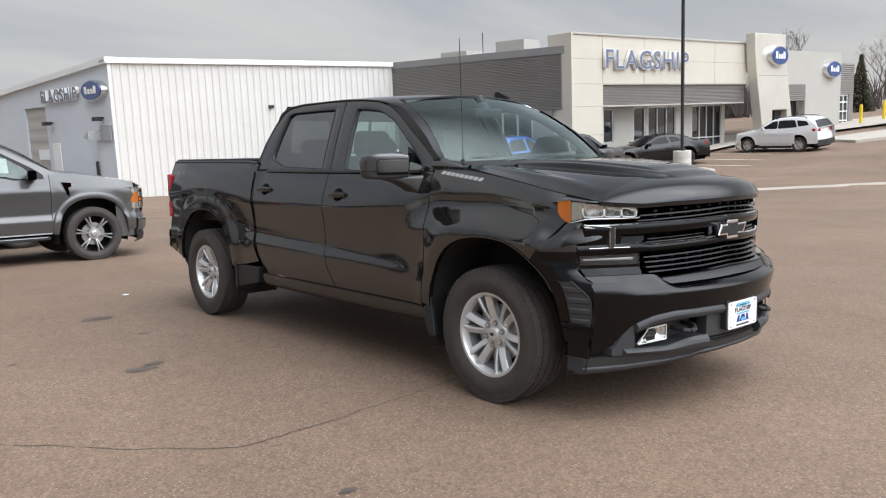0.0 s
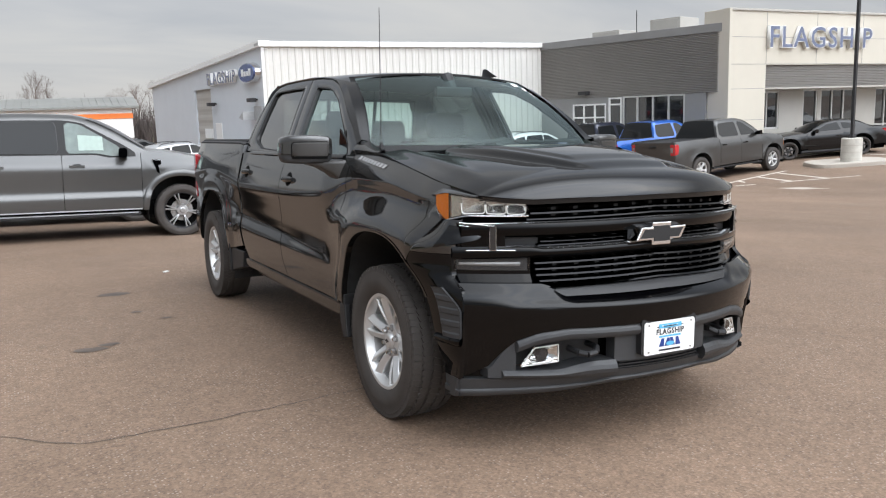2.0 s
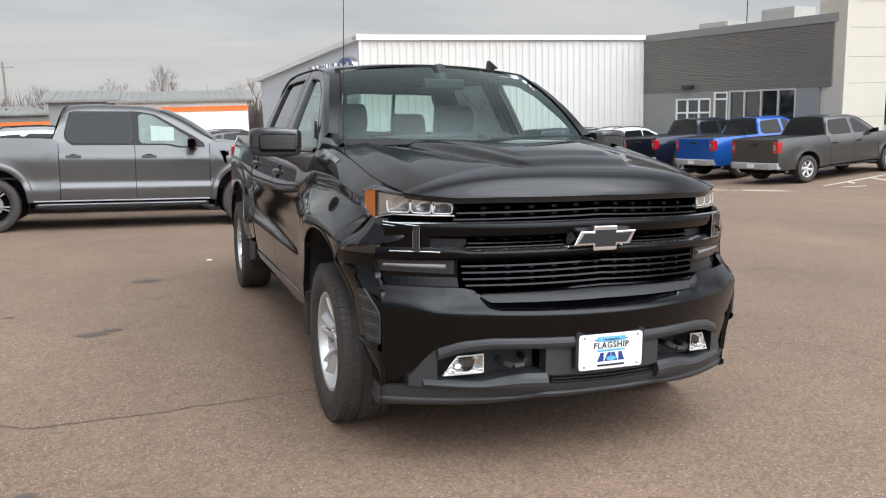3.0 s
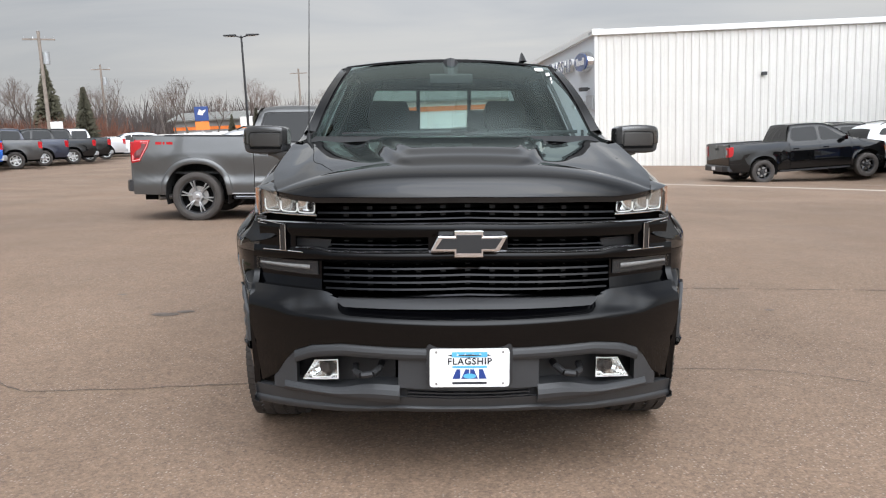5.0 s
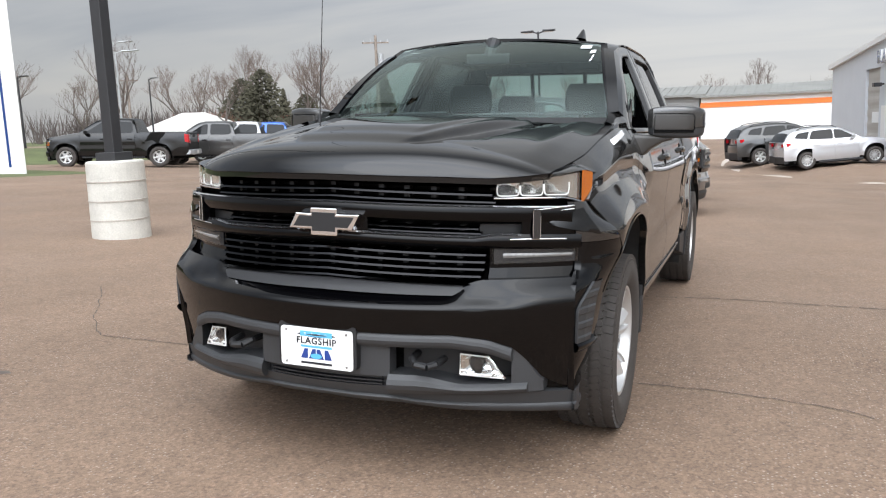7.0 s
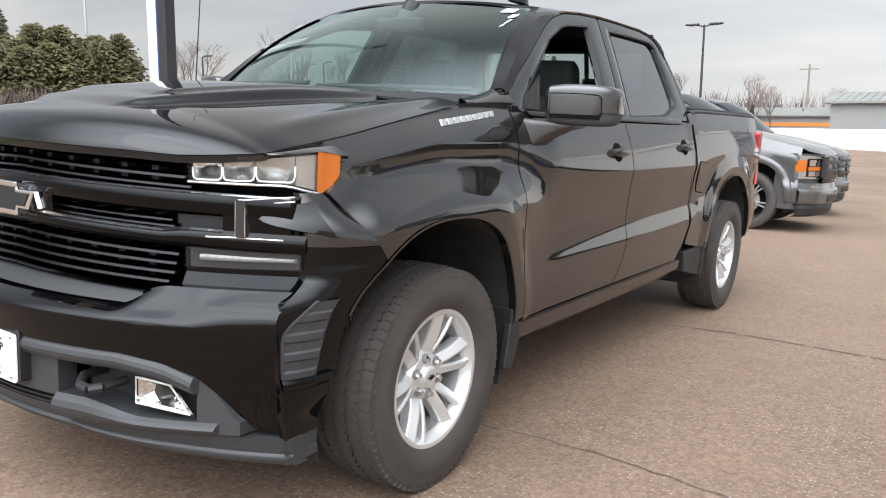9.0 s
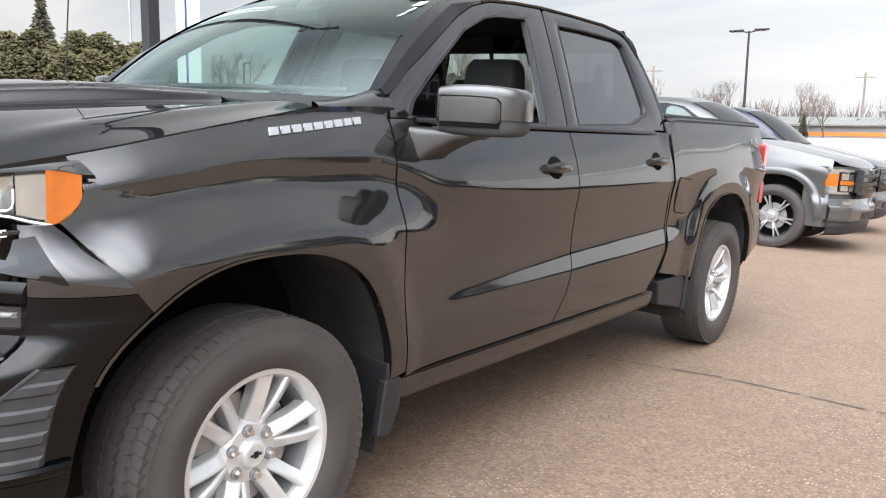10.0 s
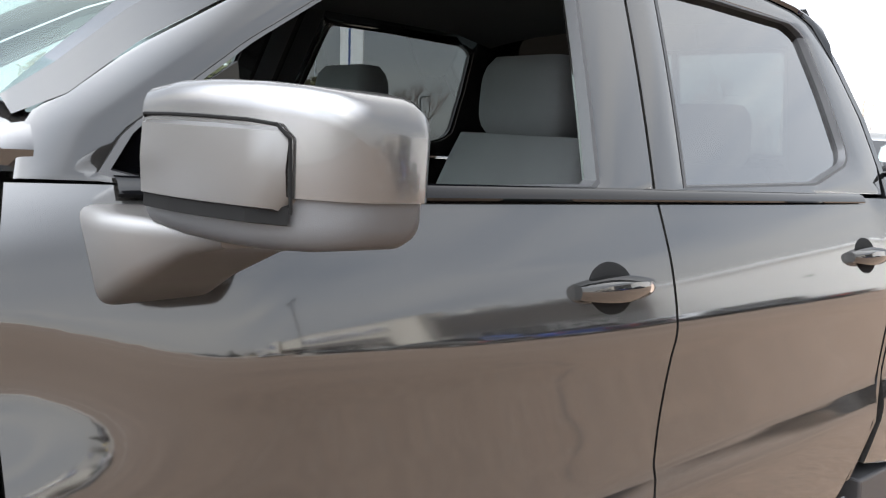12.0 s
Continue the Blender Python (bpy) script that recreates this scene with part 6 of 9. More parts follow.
            part("bed_rail", bm, M["trim"], v)
        bm = bmesh.new()
        xx = X(K["cab"][1] - 0.05, 1.33)
        sheet(bm, [[Vector((xx * q, K["cab"][1] + 0.004, z)) for q in np.linspace(-1, 1, 3)] for z in (0.5, 1.34)])
        part("cab_back", bm, P, v)
    else:
        loft_box(bm, [(-tw, y1 - 0.22, y1 - 0.06, 0.28, 0.55, 0.03), (0, y1 - 0.12, y1 + 0.02, 0.26, 0.55, 0.03), (tw, y1 - 0.22, y1 - 0.06, 0.28, 0.55, 0.03)], 3)
        part("rear_bumper", bm, M["trim"] if kind == "suv" else P, v)
    bm = bmesh.new()
    box(bm, -K["w"] + 0.3, K["w"] - 0.3, y0 + 0.15, y1 - 0.15, zlo - 0.08, zlo + 0.15)
    box(bm, -K["w"] + 0.12, K["w"] - 0.12, 0.55, K["wb"] - 0.55, zlo - 0.04, zlo + 0.2)
    part("underbody", bm, M["dark_void"], v)
    if kind == "suv":
        for sg in (1, -1):
            bm = bmesh.new()
            xr = X(2, 1.6) - 0.06
            pts = [Vector((sg * xr, y, zr(y) + o)) for y, o in ((1.45, 0.0), (1.6, 0.05), (2.2, 0.055), (2.9, 0.055), (3.05, 0.0))]
            for a, b in zip(pts, pts[1:]):
                cyl(bm, a, b, 0.016, n=6)
            part("roof_bar", bm, M["trim"], v, "black roof bar")
    if sticker:
        q = [(1.10, 1.355), (1.44, 1.355), (1.44, 1.585), (1.10, 1.56)]
        for sg in (-1,):
            bm = bmesh.new()
            bm.faces.new([bm.verts.new((sg * (X(y, z) + 0.018), y, z)) for y, z in q])
        part("window_sheet", bm, M["tinted_sheet"], v, "white price sheet in the window")
    return v


F_RIM = dict(rim="alloy_dark", face_mat="alloy_cut", spokes=6, spread=0.12, w=0.0105, face=0.70, r=0.285)
DARK_RIM = dict(rim="alloy_dark", spokes=6, spread=0.0, w=0.022, face=0.6)
BR_RIM = dict(rim="alloy", spokes=6, spread=0.0, w=0.034, face=0.66)
vehicle("pickup", "grey_paint", lot(-0.19, 10.32, 90), "metallic grey crew-cab pickup parked on the asphalt", "pickup truck", style=F_RIM, near=True, sticker=True)
vehicle("pickup", "navy_paint", lot(-0.45, 13.6, 90), "dark navy pickup parked beside the grey one", "pickup truck", style=F_RIM, near=False)
vehicle("suv", "silver_paint", lot(-1.6, 16.4, 90), "pale silver car parked beyond the pickups", "car", style=BR_RIM)
# the row by the showroom
vehicle("pickup", "dark_grey_paint", lot(20.95, 16.6, 94), "dark grey pickup with bright wheels in the showroom row", "pickup truck", "pickups by the showroom", BR_RIM)
vehicle("pickup", "blue_paint", lot(21.1, 19.7, 94), "bright blue pickup in the showroom row", "pickup truck", "pickups by the showroom", BR_RIM)
vehicle("pickup", "navy_paint", lot(20.9, 22.7, 94), "navy pickup in the showroom row", "pickup truck", "pickups by the showroom", BR_RIM)
vehicle("suv", "white_paint", lot(19.3, 25.5, 94), "white estate car beside the navy pickup", "car", "", BR_RIM)
vehicle("coupe", "black_paint", lot(24.6, 18.2, -122), "black coupe with a rear spoiler", "car", "", DARK_RIM)
vehicle("suv", "white_paint", lot(32.3, 16.0, 178) @ Matrix.Scale(0.90, 4), "white sport utility car on the showroom lane", "car", "", BR_RIM)
vehicle("pickup", "black_paint", lot(15.1, 24.35, 93, 0.20), "black crew-cab pickup with black wheels and side steps", "pickup truck", "", DARK_RIM)
vehicle("suv", "black_paint", lot(18.2, 27.2, 92), "black sport utility car by the white wall", "car", "", DARK_RIM)
vehicle("suv", "dark_grey_paint", lot(47.0, 12.0, 60), "dark grey car far off by the service bay", "car", "", BR_RIM)
vehicle("suv", "silver_paint", parked(5.30, 31.1, 109, 2.75) @ Matrix.Scale(0.90, 4), "pale silver sport utility car nosed up to the pale wall", "car", "", dict(rim="alloy", spokes=10, spread=0.0, w=0.016, face=0.6))
vehicle("suv", "dark_grey_paint", parked(3.9, 34.3, 109, 2.75), "dark grey sport utility car beside the white one", "car", "", BR_RIM)
# the row facing the road
for x, y, kind, col, lab in ((-25.0, 22.2, "pickup", "black_paint", "black pickup with bright wheels in the road-side row"), (-23.5, 26.7, "pickup", "dark_grey_paint", "dark grey pickup in the road-side row"),
                          (-24.0, 29.5, "pickup", "white_paint", "white pickup in the road-side row"), (-24.1, 32.1, "pickup", "blue_paint", "blue pickup in the road-side row"),
                          (-23.6, 34.9, "pickup", "dark_grey_paint", "dark grey pickup in the road-side row"), (-23.7, 38.1, "pickup", "navy_paint", "dark navy pickup in the road-side row"),
                          (-23.3, 40.7, "pickup", "black_paint", "black pickup in the road-side row"), (-22.2, 53.0, "suv", "white_paint", "white car at the end of the road-side row"), (-23.5, 43.4, "pickup", "black_paint", "black pickup at the far end of the row")):
    vehicle(kind, col, lot(x, y, -64), lab, "car" if kind == "suv" else "pickup truck", "road-side row", BR_RIM)
vehicle("pickup", "silver_paint", lot(-24.1, 47.5, -64), "silver pickup parked far down the lot", "pickup truck", "", BR_RIM)

# ---- the black pickup truck ----
H = Spec()
H.zt = curve([(-0.62, 1.180), (-0.45, 1.212), (-0.2, 1.262), (0.1, 1.318), (0.333, 1.356), (0.60, 1.368), (0.72, 1.345), (0.85, 1.330), (1.75, 1.328), (2.70, 1.345), (2.84, 1.385), (2.95, 1.402), (4.7, 1.408)])
H.zc = curve([(-0.6, 1.12), (-0.26, 1.172), (0.07, 1.212), (0.45, 1.213), (0.83, 1.120), (1.7, 1.078), (2.77, 1.078), (3.2, 1.13), (3.75, 1.17), (4.3, 1.13), (4.7, 1.10)])
ARCH_F = (0.0, 0.42, 0.515, 0.545, 2.4)
ARCH_R = (3.745, 0.42, 0.520, 0.555, 2.4)
H_SECTION_TOP = curve([(-0.62, 1.180), (-0.45, 1.212), (-0.2, 1.262), (0.1, 1.312), (0.333, 1.338), (0.60, 1.342), (0.85, 1.332), (1.75, 1.328), (2.70, 1.345), (2.84, 1.385), (2.95, 1.402), (4.7, 1.408)])
body_w = make_width(DOOR_SECTION, H_SECTION_TOP, H.zc,
                    curve([(-0.62, 0.115), (-0.5, 0.080), (-0.3, 0.050), (0.0, 0.045), (0.4, 0.045), (0.6, 0.03), (0.9, 0.0), (4.2, 0.0), (4.7, 0.03)]),
                    curve([(-0.62, 0.10), (-0.5, 0.045), (-0.35, 0.0), (4.3, 0.0), (4.7, 0.03)]), [ARCH_F, ARCH_R], 0.018, 0.14)
LEDGE_Z = curve([(-1.0, 0.74), (0.60, 0.705), (0.75, 0.712), (1.75, 0.750), (2.8, 0.780), (3.1, 0.80), (5.0, 0.80)])
LEDGE_K = line([(0.0, 0.0), (0.78, 0.0), (1.75, 0.92), (2.2, 1.0), (2.86, 1.0), (2.99, 0.0), (5.0, 0.0)])


def ledge_step(t):
    """A straight ramp with short rounded ends."""
    t = max(-0.1, min(1.1, t))
    if t < 0.1:
        return (t + 0.1) ** 2 / 0.4
    if t > 0.9:
        return 1 - (1.1 - t) ** 2 / 0.4
    return t


def body_width(y, z):
    """The half width of the black truck: the door section, its lower ledge, and the swollen shoulders over the wheels."""
    w = body_w(y, z)
    # below the ledge the skin stands proud
    k, d = LEDGE_K(y), z - LEDGE_Z(y)
    w += 0.024 * ((1 - k) * (1 - smooth01(d / 0.26 + 0.5)) + k * (1 - ledge_step(d / (0.078 * k + 0.006) + 0.5)))
    # the shoulder swells out under the crease
    e = smooth01((y + 0.66) / 0.34) * (1 - smooth01((y - 0.36) / 0.56))
    e += 0.22 * smooth01((y - 2.98) / 0.55) * (1 - smooth01((y - 4.25) / 0.4))
    c = H.zc(y)
    f = smooth01((c - 0.030 - z) / 0.19)
    w += e * 0.048 * f * (1 - smooth01((0.92 - z) / 0.3) * 0.75)
    return w


H.W = body_width


def SX(y, z):
    """The slanted glasshouse side."""
    t = (z - 1.33)
    return 0.902 - 0.40 * t - 0.10 * t * t - 0.03 * smooth01((0.95 - y) / 0.4) * 0.8


CORNER_Y = curve([(0.30, -0.985), (0.45, -1.005), (0.58, -1.030), (0.70, -1.035), (0.755, -1.02), (0.79, -0.965), (0.83, -0.925), (1.06, -0.915)])


CORNER_SEAM = line([(0.861, -0.345), (0.955, -0.407), (1.06, -0.515), (1.10, -0.555)])


def corner_pt(z, s, sg, out=0.0):
    """The rounded front corner of the body at height z, from the nose (s = 0) to the wheel opening (s = 1)."""
    up = max(0.0, z - 0.955)
    A = Vector((0.900 - 0.32 * up, CORNER_Y(z) + FX(0.900) - 0.05 * up))
    q = max(0.0, 1 - abs((z - ARCH_F[1]) / ARCH_F[3]) ** ARCH_F[4]) ** (1 / ARCH_F[4])
    yb = -ARCH_F[2] * q - 0.004 if z < 0.861 else CORNER_SEAM(z)
    B = Vector((H.W(yb, z) - 0.003 * smooth01((z - 0.84) / 0.04), yb))
    C = Vector((B.x + 0.004 - 0.25 * max(0, B.x - A.x), A.y + 0.62 * (B.y - A.y) - min(0.05, 0.35 * max(0.0, B.y - A.y))))
    p = A * (1 - s) ** 2 + C * 2 * s * (1 - s) + B * s * s
    return Vector((sg * (p.x + out), p.y - 0.6 * out, z))


def FX(x):
    return 0.40 * x * x + 0.03 * abs(x) ** 8


truck = thing("pickup_truck", TILT @ pose(0.020, 0, 0), "black crew-cab pickup truck with silver wheels, driver's window open", "pickup truck")
BP, SP = M["black_paint"], M["side_paint"]
PANEL_Z = np.linspace(0, 1, 61)
fedge = line([(0.48, 0.598), (0.86, 0.566), (1.2, 0.556), (1.42, 0.60)])
mid = line([(0.48, 1.60), (0.54, 1.64), (0.62, 1.70), (0.76, 1.745), (1.19, 1.742), (1.34, 1.735)])
rear_e = line([(0.48, 2.60), (0.56, 2.66), (0.66, 2.745), (0.76, 2.79), (0.85, 2.805), (1.0, 2.795), (1.25, 2.805), (1.34, 2.83)])
G = 0.004
for sg in (1, -1):
    rim = (-sg * 0.025, 0, 0)
    # fender
    bm = bmesh.new()
    f_front = line([(0.90, -0.40), (0.955, -0.424), (1.06, -0.532), (1.072, -0.502), (1.10, -0.472), (1.14, -0.457), (1.30, -0.457)])
    th1 = math.atan2(0.955 - 0.42, -0.425)
    rows = arch_panel(H, sg, ARCH_F, f_front, lambda z: fedge(z) - G, 0.50, H.zt, 0.155, th1, 104, 280)
    sheet(bm, rows, rim)
    fender = part("front_fender", bm, SP, truck, smooth=True)
    # name strip in chrome, as plain slanted blocks
    for k in range(9):
        y0 = (0.075 + k * 0.0425) if sg > 0 else (0.505 - k * 0.0425)
        y1 = y0 + sg * 0.032
        zl = lambda y: 1.270 + 0.045 * (y - 0.075) / 0.4
        bm = bmesh.new()
        q = []
        for yy, up in ((y0, 0.0), (y1, 0.0), (y1, 0.0195), (y0, 0.0195)):
            yy += sg * 0.55 * up
            q.append(Vector((sg * (H.W(yy, zl(yy) + up) + 0.005), yy, zl(yy) + up)))
        vs = [bm.verts.new(p) for p in q]
        vb = [bm.verts.new(p - Vector((sg * 0.010, 0, 0))) for p in q]
        bm.faces.new(vs)
        for i in range(4):
            bm.faces.new((vs[i], vs[(i + 1) % 4], vb[(i + 1) % 4], vb[i]))
        part("name_block", bm, M["satin_chrome"], fender, "small chrome name block" if k == 0 else "")
    # bumper-side fascia from the front corner back to the wheel opening; darker paint carries its dark reflection
    bm = bmesh.new()
    rows = [[corner_pt(z, s, sg) for s in np.linspace(0, 1, 25)] for z in np.concatenate((np.linspace(0.355, 0.70, 16), np.linspace(0.712, 0.915, 22)))]
    sheet(bm, rows, rim)
    part("corner_fascia", bm, M["bumper_paint"], truck, smooth=True)
    # upper part of the corner, in lighter, glossier paint for the sky it reflects
    bm = bmesh.new()
    rows = [[corner_pt(z, s, sg) for s in np.linspace(0, 1, 25)] for z in np.linspace(0.917, 1.068, 20)]
    sheet(bm, rows, rim)
    part("fender_corner", bm, SP, truck, smooth=True)
    # doors
    for name, yf, yr, outer, inner in (
            ("front_door", lambda z: fedge(z) + G, lambda z: mid(z) - G,
             [(0.596, 1.335), (0.610, 1.402), (0.75, 1.500), (0.95, 1.622), (1.12, 1.720), (1.25, 1.778), (1.40, 1.815), (1.60, 1.835), (1.822, 1.845), (1.731, 1.335)],
             [(0.690, 1.345), (0.725, 1.395), (0.90, 1.525), (1.14, 1.675), (1.32, 1.745), (1.42, 1.765), (1.655, 1.785), (1.565, 1.342), (0.78, 1.322)]),
            ("rear_door", lambda z: mid(z) + G, lambda z: rear_e(z) - G,
             [(1.740, 1.335), (1.832, 1.845), (2.1, 1.850), (2.45, 1.846), (2.62, 1.830), (2.70, 1.80), (2.76, 1.70), (2.815, 1.55), (2.835, 1.42), (2.818, 1.342)],
             [(1.845, 1.345), (1.935, 1.793), (2.2, 1.798), (2.57, 1.795), (2.625, 1.770), (2.65, 1.62), (2.663, 1.445), (2.63, 1.415), (2.43, 1.362)])):
        bm = bmesh.new()
        belt = lambda y: H.zt(y) if y > 0.75 else 1.332
        rows = side_panel(H, sg, yf, yr, lambda y: 0.495, lambda y: 1.331, 44, PANEL_Z)
        sheet(bm, rows, rim)
        door = part(name, bm, SP, truck, smooth=True)
        part("window_frame", ring_frame(outer, inner, 110, SX, sg, 0.035), SP, door, smooth=True)
        # rubber seal and bright-free belt strip
        I = resample(inner, 90)
        bm = bmesh.new()
        cc = I.mean(0)
        rr = []
        for t, d in ((1.004, -0.003), (1.012, 0.006), (0.985, 0.006), (0.975, -0.02)):
            rr.append([Vector((sg * (SX(*(cc + (I[i] - cc) * t)) + d - 0.006), *(cc + (I[i] - cc) * t))) for i in list(range(90)) + [0]])
        sheet(bm, rr)
        part("window_seal", bm, M["trim"], door, "black rubber window seal", smooth=True)
        open_window = name == "front_door" and sg > 0
        if not open_window:
            p = part("pane", pane_mesh(inner, 60, SX, sg, 0.018), M["glass_side"] if name == "front_door" else M["glass_dark"], door,
                     "lightly tinted door glass" if name == "front_door" else "dark privacy glass", smooth=True)
            p.visible_shadow = False
        if name == "front_door":
            # triangular sail behind the pillar
            bm = bmesh.new()
            prism(bm, [(0.70, 1.345), (0.74, 1.40), (0.865, 1.492), (0.885, 1.335)], "x", sg * (SX(0.8, 1.40) - 0.012), sg * (SX(0.8, 1.40) - 0.022))
            part("window_sail", bm, M["gloss_black"], door)
            bm = bmesh.new()
            box(bm, sg * 0.80, sg * 0.87, 0.64, 1.70, 0.55, 1.32)
            part("door_lining", bm, M["dash"], door, bevel=0.02)
        # handle, over a near-black oval that paints the shade of its cup
        hy, hz = (1.552, 1.166) if name == "front_door" else (2.618, 1.183)
        xs = H.W(hy, hz)
        bm = bmesh.new()
        rr = []
        for t in (0.02, 0.5, 0.9, 1.0):
            rr.append([])
            for q in range(33):
                yy, zz = hy - 0.004 + 0.066 * t * math.cos(q * math.pi / 16), hz + 0.047 * t * math.sin(q * math.pi / 16)
                rr[-1].append(Vector((sg * (H.W(yy, zz) + 0.0025 - 0.003 * (t == 1.0)), yy, zz)))
        sheet(bm, rr)
        part("handle_cup", bm, M["dark_void"], door, "near-black oval for the shade behind the handle", smooth=True)
        bm = bmesh.new()
        rows = []
        for q in range(13):
            f = q / 12
            y = hy - 0.105 + 0.21 * f
            bulge = 0.022 + 0.020 * math.sin(math.pi * f) ** 0.6
            hh = 0.013 + 0.010 * math.sin(math.pi * f)
            x0 = H.W(y, hz) - 0.004
            rows.append([Vector((sg * (x0 + bulge * a), y, hz + hh * b)) for a, b in ((0, 1), (0.6, 1), (0.92, 0.7), (1, 0.2), (0.98, -0.4), (0.8, -0.9), (0.4, -1), (0, -1))])
        sheet(bm, rows)
        bm.faces.new([bm.verts.new(v) for v in rows[0]])
        bm.faces.new([bm.verts.new(v) for v in rows[-1]])
        hd = part("door_handle", bm, M["handle_black"], door, "gloss black pull handle", smooth=True)
        if name == "front_door" and sg > 0:
            bm = bmesh.new()
            cyl(bm, (xs + 0.018, hy + 0.075, hz), (xs + 0.030, hy + 0.075, hz), 0.008, n=12)
            part("key_lock", bm, M["satin_chrome"], hd)
    bm = bmesh.new()
    sheet(bm, [[Vector((sg * (SX(y + (z - 1.33) * 0.18, z) - 0.014), y + (z - 1.33) * 0.18, z)) for y in (1.66, 1.74, 1.82)] for z in np.linspace(1.32, 1.845, 6)])
    part("centre_post", bm, M["trim"], truck, "black centre post between the door windows")
    # belt strip along both doors
    bm = bmesh.new()
    rows = [[Vector((sg * (SX(y, z) + d), y, z)) for y in np.linspace(0.70, 2.66, 30)] for z, d in ((1.318, 0.012), (1.322, 0.016), (1.336, 0.014), (1.342, 0.002))]
    sheet(bm, rows)
    part("belt_strip", bm, M["gloss_black"], truck, "black belt moulding", smooth=True)
    # rocker under the doors, with a thin bright seam
    bm = bmesh.new()
    rows = [[Vector((sg * x, y, z)) for y in np.linspace(0.50, 2.70, 16)] for x, z in ((0.70, 0.37), (0.90, 0.37), (0.945, 0.40), (0.962, 0.44), (0.966, 0.478), (0.955, 0.489))]
    sheet(bm, rows)
    part("rocker", bm, SP, truck, smooth=True)
    bm = bmesh.new()
    rows = [[Vector((sg * (0.968 + d), y, z)) for y in np.linspace(0.60, 2.66, 12)] for z, d in ((0.482, 0.0), (0.484, 0.004), (0.489, 0.004), (0.491, 0.0))]
    sheet(bm, rows)
    part("rocker_seam", bm, M["gloss_black"], truck)
    # bed side
    bm = bmesh.new()
    b_front = line([(0.50, 2.70), (0.60, 2.765), (0.70, 2.825), (0.85, 2.842), (1.3, 2.85), (1.42, 2.87)])
    rows = arch_panel(H, sg, ARCH_R, b_front, lambda z: 4.60 - 0.03 * smooth01((z - 1.25) / 0.2), 0.50, H.zt, 0.13, math.pi - 0.13, 60, 180)
    sheet(bm, rows, rim)
    bed = part("bed_side", bm, SP, truck, smooth=True)
    bm = bmesh.new()
    rows = [[Vector((sg * (H.W(y, H.zt(y)) + dx), y, H.zt(y) + dz)) for y in np.linspace(2.86, 4.57, 14)] for dx, dz in ((0.003, -0.03), (0.004, 0.004), (-0.02, 0.014), (-0.075, 0.012), (-0.08, -0.03))]
    sheet(bm, rows)
    part("bed_rail", bm, M["trim"], bed, "black plastic bed rail cap", smooth=True)
    # fuel door
    if sg > 0:
        bm = bmesh.new()
        lp = rounded([(2.905, 0.905), (3.085, 0.885), (3.10, 1.075), (2.895, 1.095)], 0.035, 4)
        for off in (0.0,):
            v = [bm.verts.new((H.W(y, z) + 0.004, y, z)) for y, z in lp]
            bm.faces.new(v)
            vb = [bm.verts.new((H.W(y, z) - 0.004, y, z)) for y, z in lp]
            for i in range(len(lp)):
                j = (i + 1) % len(lp)
                bm.faces.new((v[i], v[j], vb[j], vb[i]))
        part("fuel_door", bm, SP, bed, smooth=False)
        bm = bmesh.new()
        n0 = len(lp)
        ring = [Vector((H.W(y, z) + 0.0015, y, z)) for y, z in lp]
        c = sum(ring, Vector()) / n0
        rr = [[c + (p - c) * t for p in ring + ring[:1]] for t in (1.0, 1.05)]
        sheet(bm, rr)
        part("fuel_door_gap", bm, M["dark_void"], bed)
    # off-road decal: pale bars on the rear flank
    for k, (dy, dw) in enumerate(((0.0, 0.06), (0.075, 0.035), (0.125, 0.06))):
        bm = bmesh.new()
        y0 = 4.22 + dy
        q = [(y0, 1.285), (y0 + dw, 1.285), (y0 + dw + 0.006, 1.325), (y0 + 0.006, 1.325)]
        bm.faces.new([bm.verts.new((sg * (H.W(y, z) + 0.002), y, z)) for y, z in q])
        part("decal_bar", bm, M["dark_grey_paint"], bed, "grey decal bar" if k == 0 else "")
    # tail lamp, wrapping the corner
    for z0, z1 in ((1.06, 1.30), (0.86, 1.03)):
        bm = bmesh.new()
        loft_box(bm, [(sg * 0.72, 4.555, 4.635, z0, z1, 0.02), (sg * 0.86, 4.545, 4.640, z0, z1, 0.02), (sg * (H.W(4.57, (z0 + z1) / 2) + 0.008), 4.545, 4.615, z0 + 0.01, z1 - 0.01, 0.02)])
        part("tail_lamp", bm, M["red_lens"], truck, "red tail lamp", smooth=False)
    # wheels
    st = dict(rim="alloy", spokes=6, spread=0.200, w=0.0200, face=0.58, split=True)
    for y in (0.0, 3.745):
        wheel(truck, (sg * 0.872, y, 0.396), sg, 0.396, 0.243, 0.260, st)
    # wheel wells
    for a in (ARCH_F, ARCH_R):
        bm = bmesh.new()
        rows = []
        for t in np.linspace(-0.35, math.pi + 0.35, 26):
            r = arch_r(a, t) + 0.004
            p = Vector((0, a[0] + r * math.cos(t), a[1] + r * math.sin(t)))
            x1 = H.W(p.y, p.z) - 0.010
            rows.append([Vector((sg * x, p.y, p.z)) for x in (x1, x1 - 0.10, 0.75, 0.55)])
        sheet(bm, rows)
        back = [Vector((sg * 0.55, a[0] + (arch_r(a, t)) * math.cos(t), a[1] + arch_r(a, t) * math.sin(t))) for t in np.linspace(-0.35, math.pi + 0.35, 26)]
        bm.faces.new([bm.verts.new(p) for p in back])
        part("wheel_well", bm, M["liner"], truck, "dark wheel-well liner", smooth=True)
        # matt lip round the opening
        bm = bmesh.new()
        rows = []
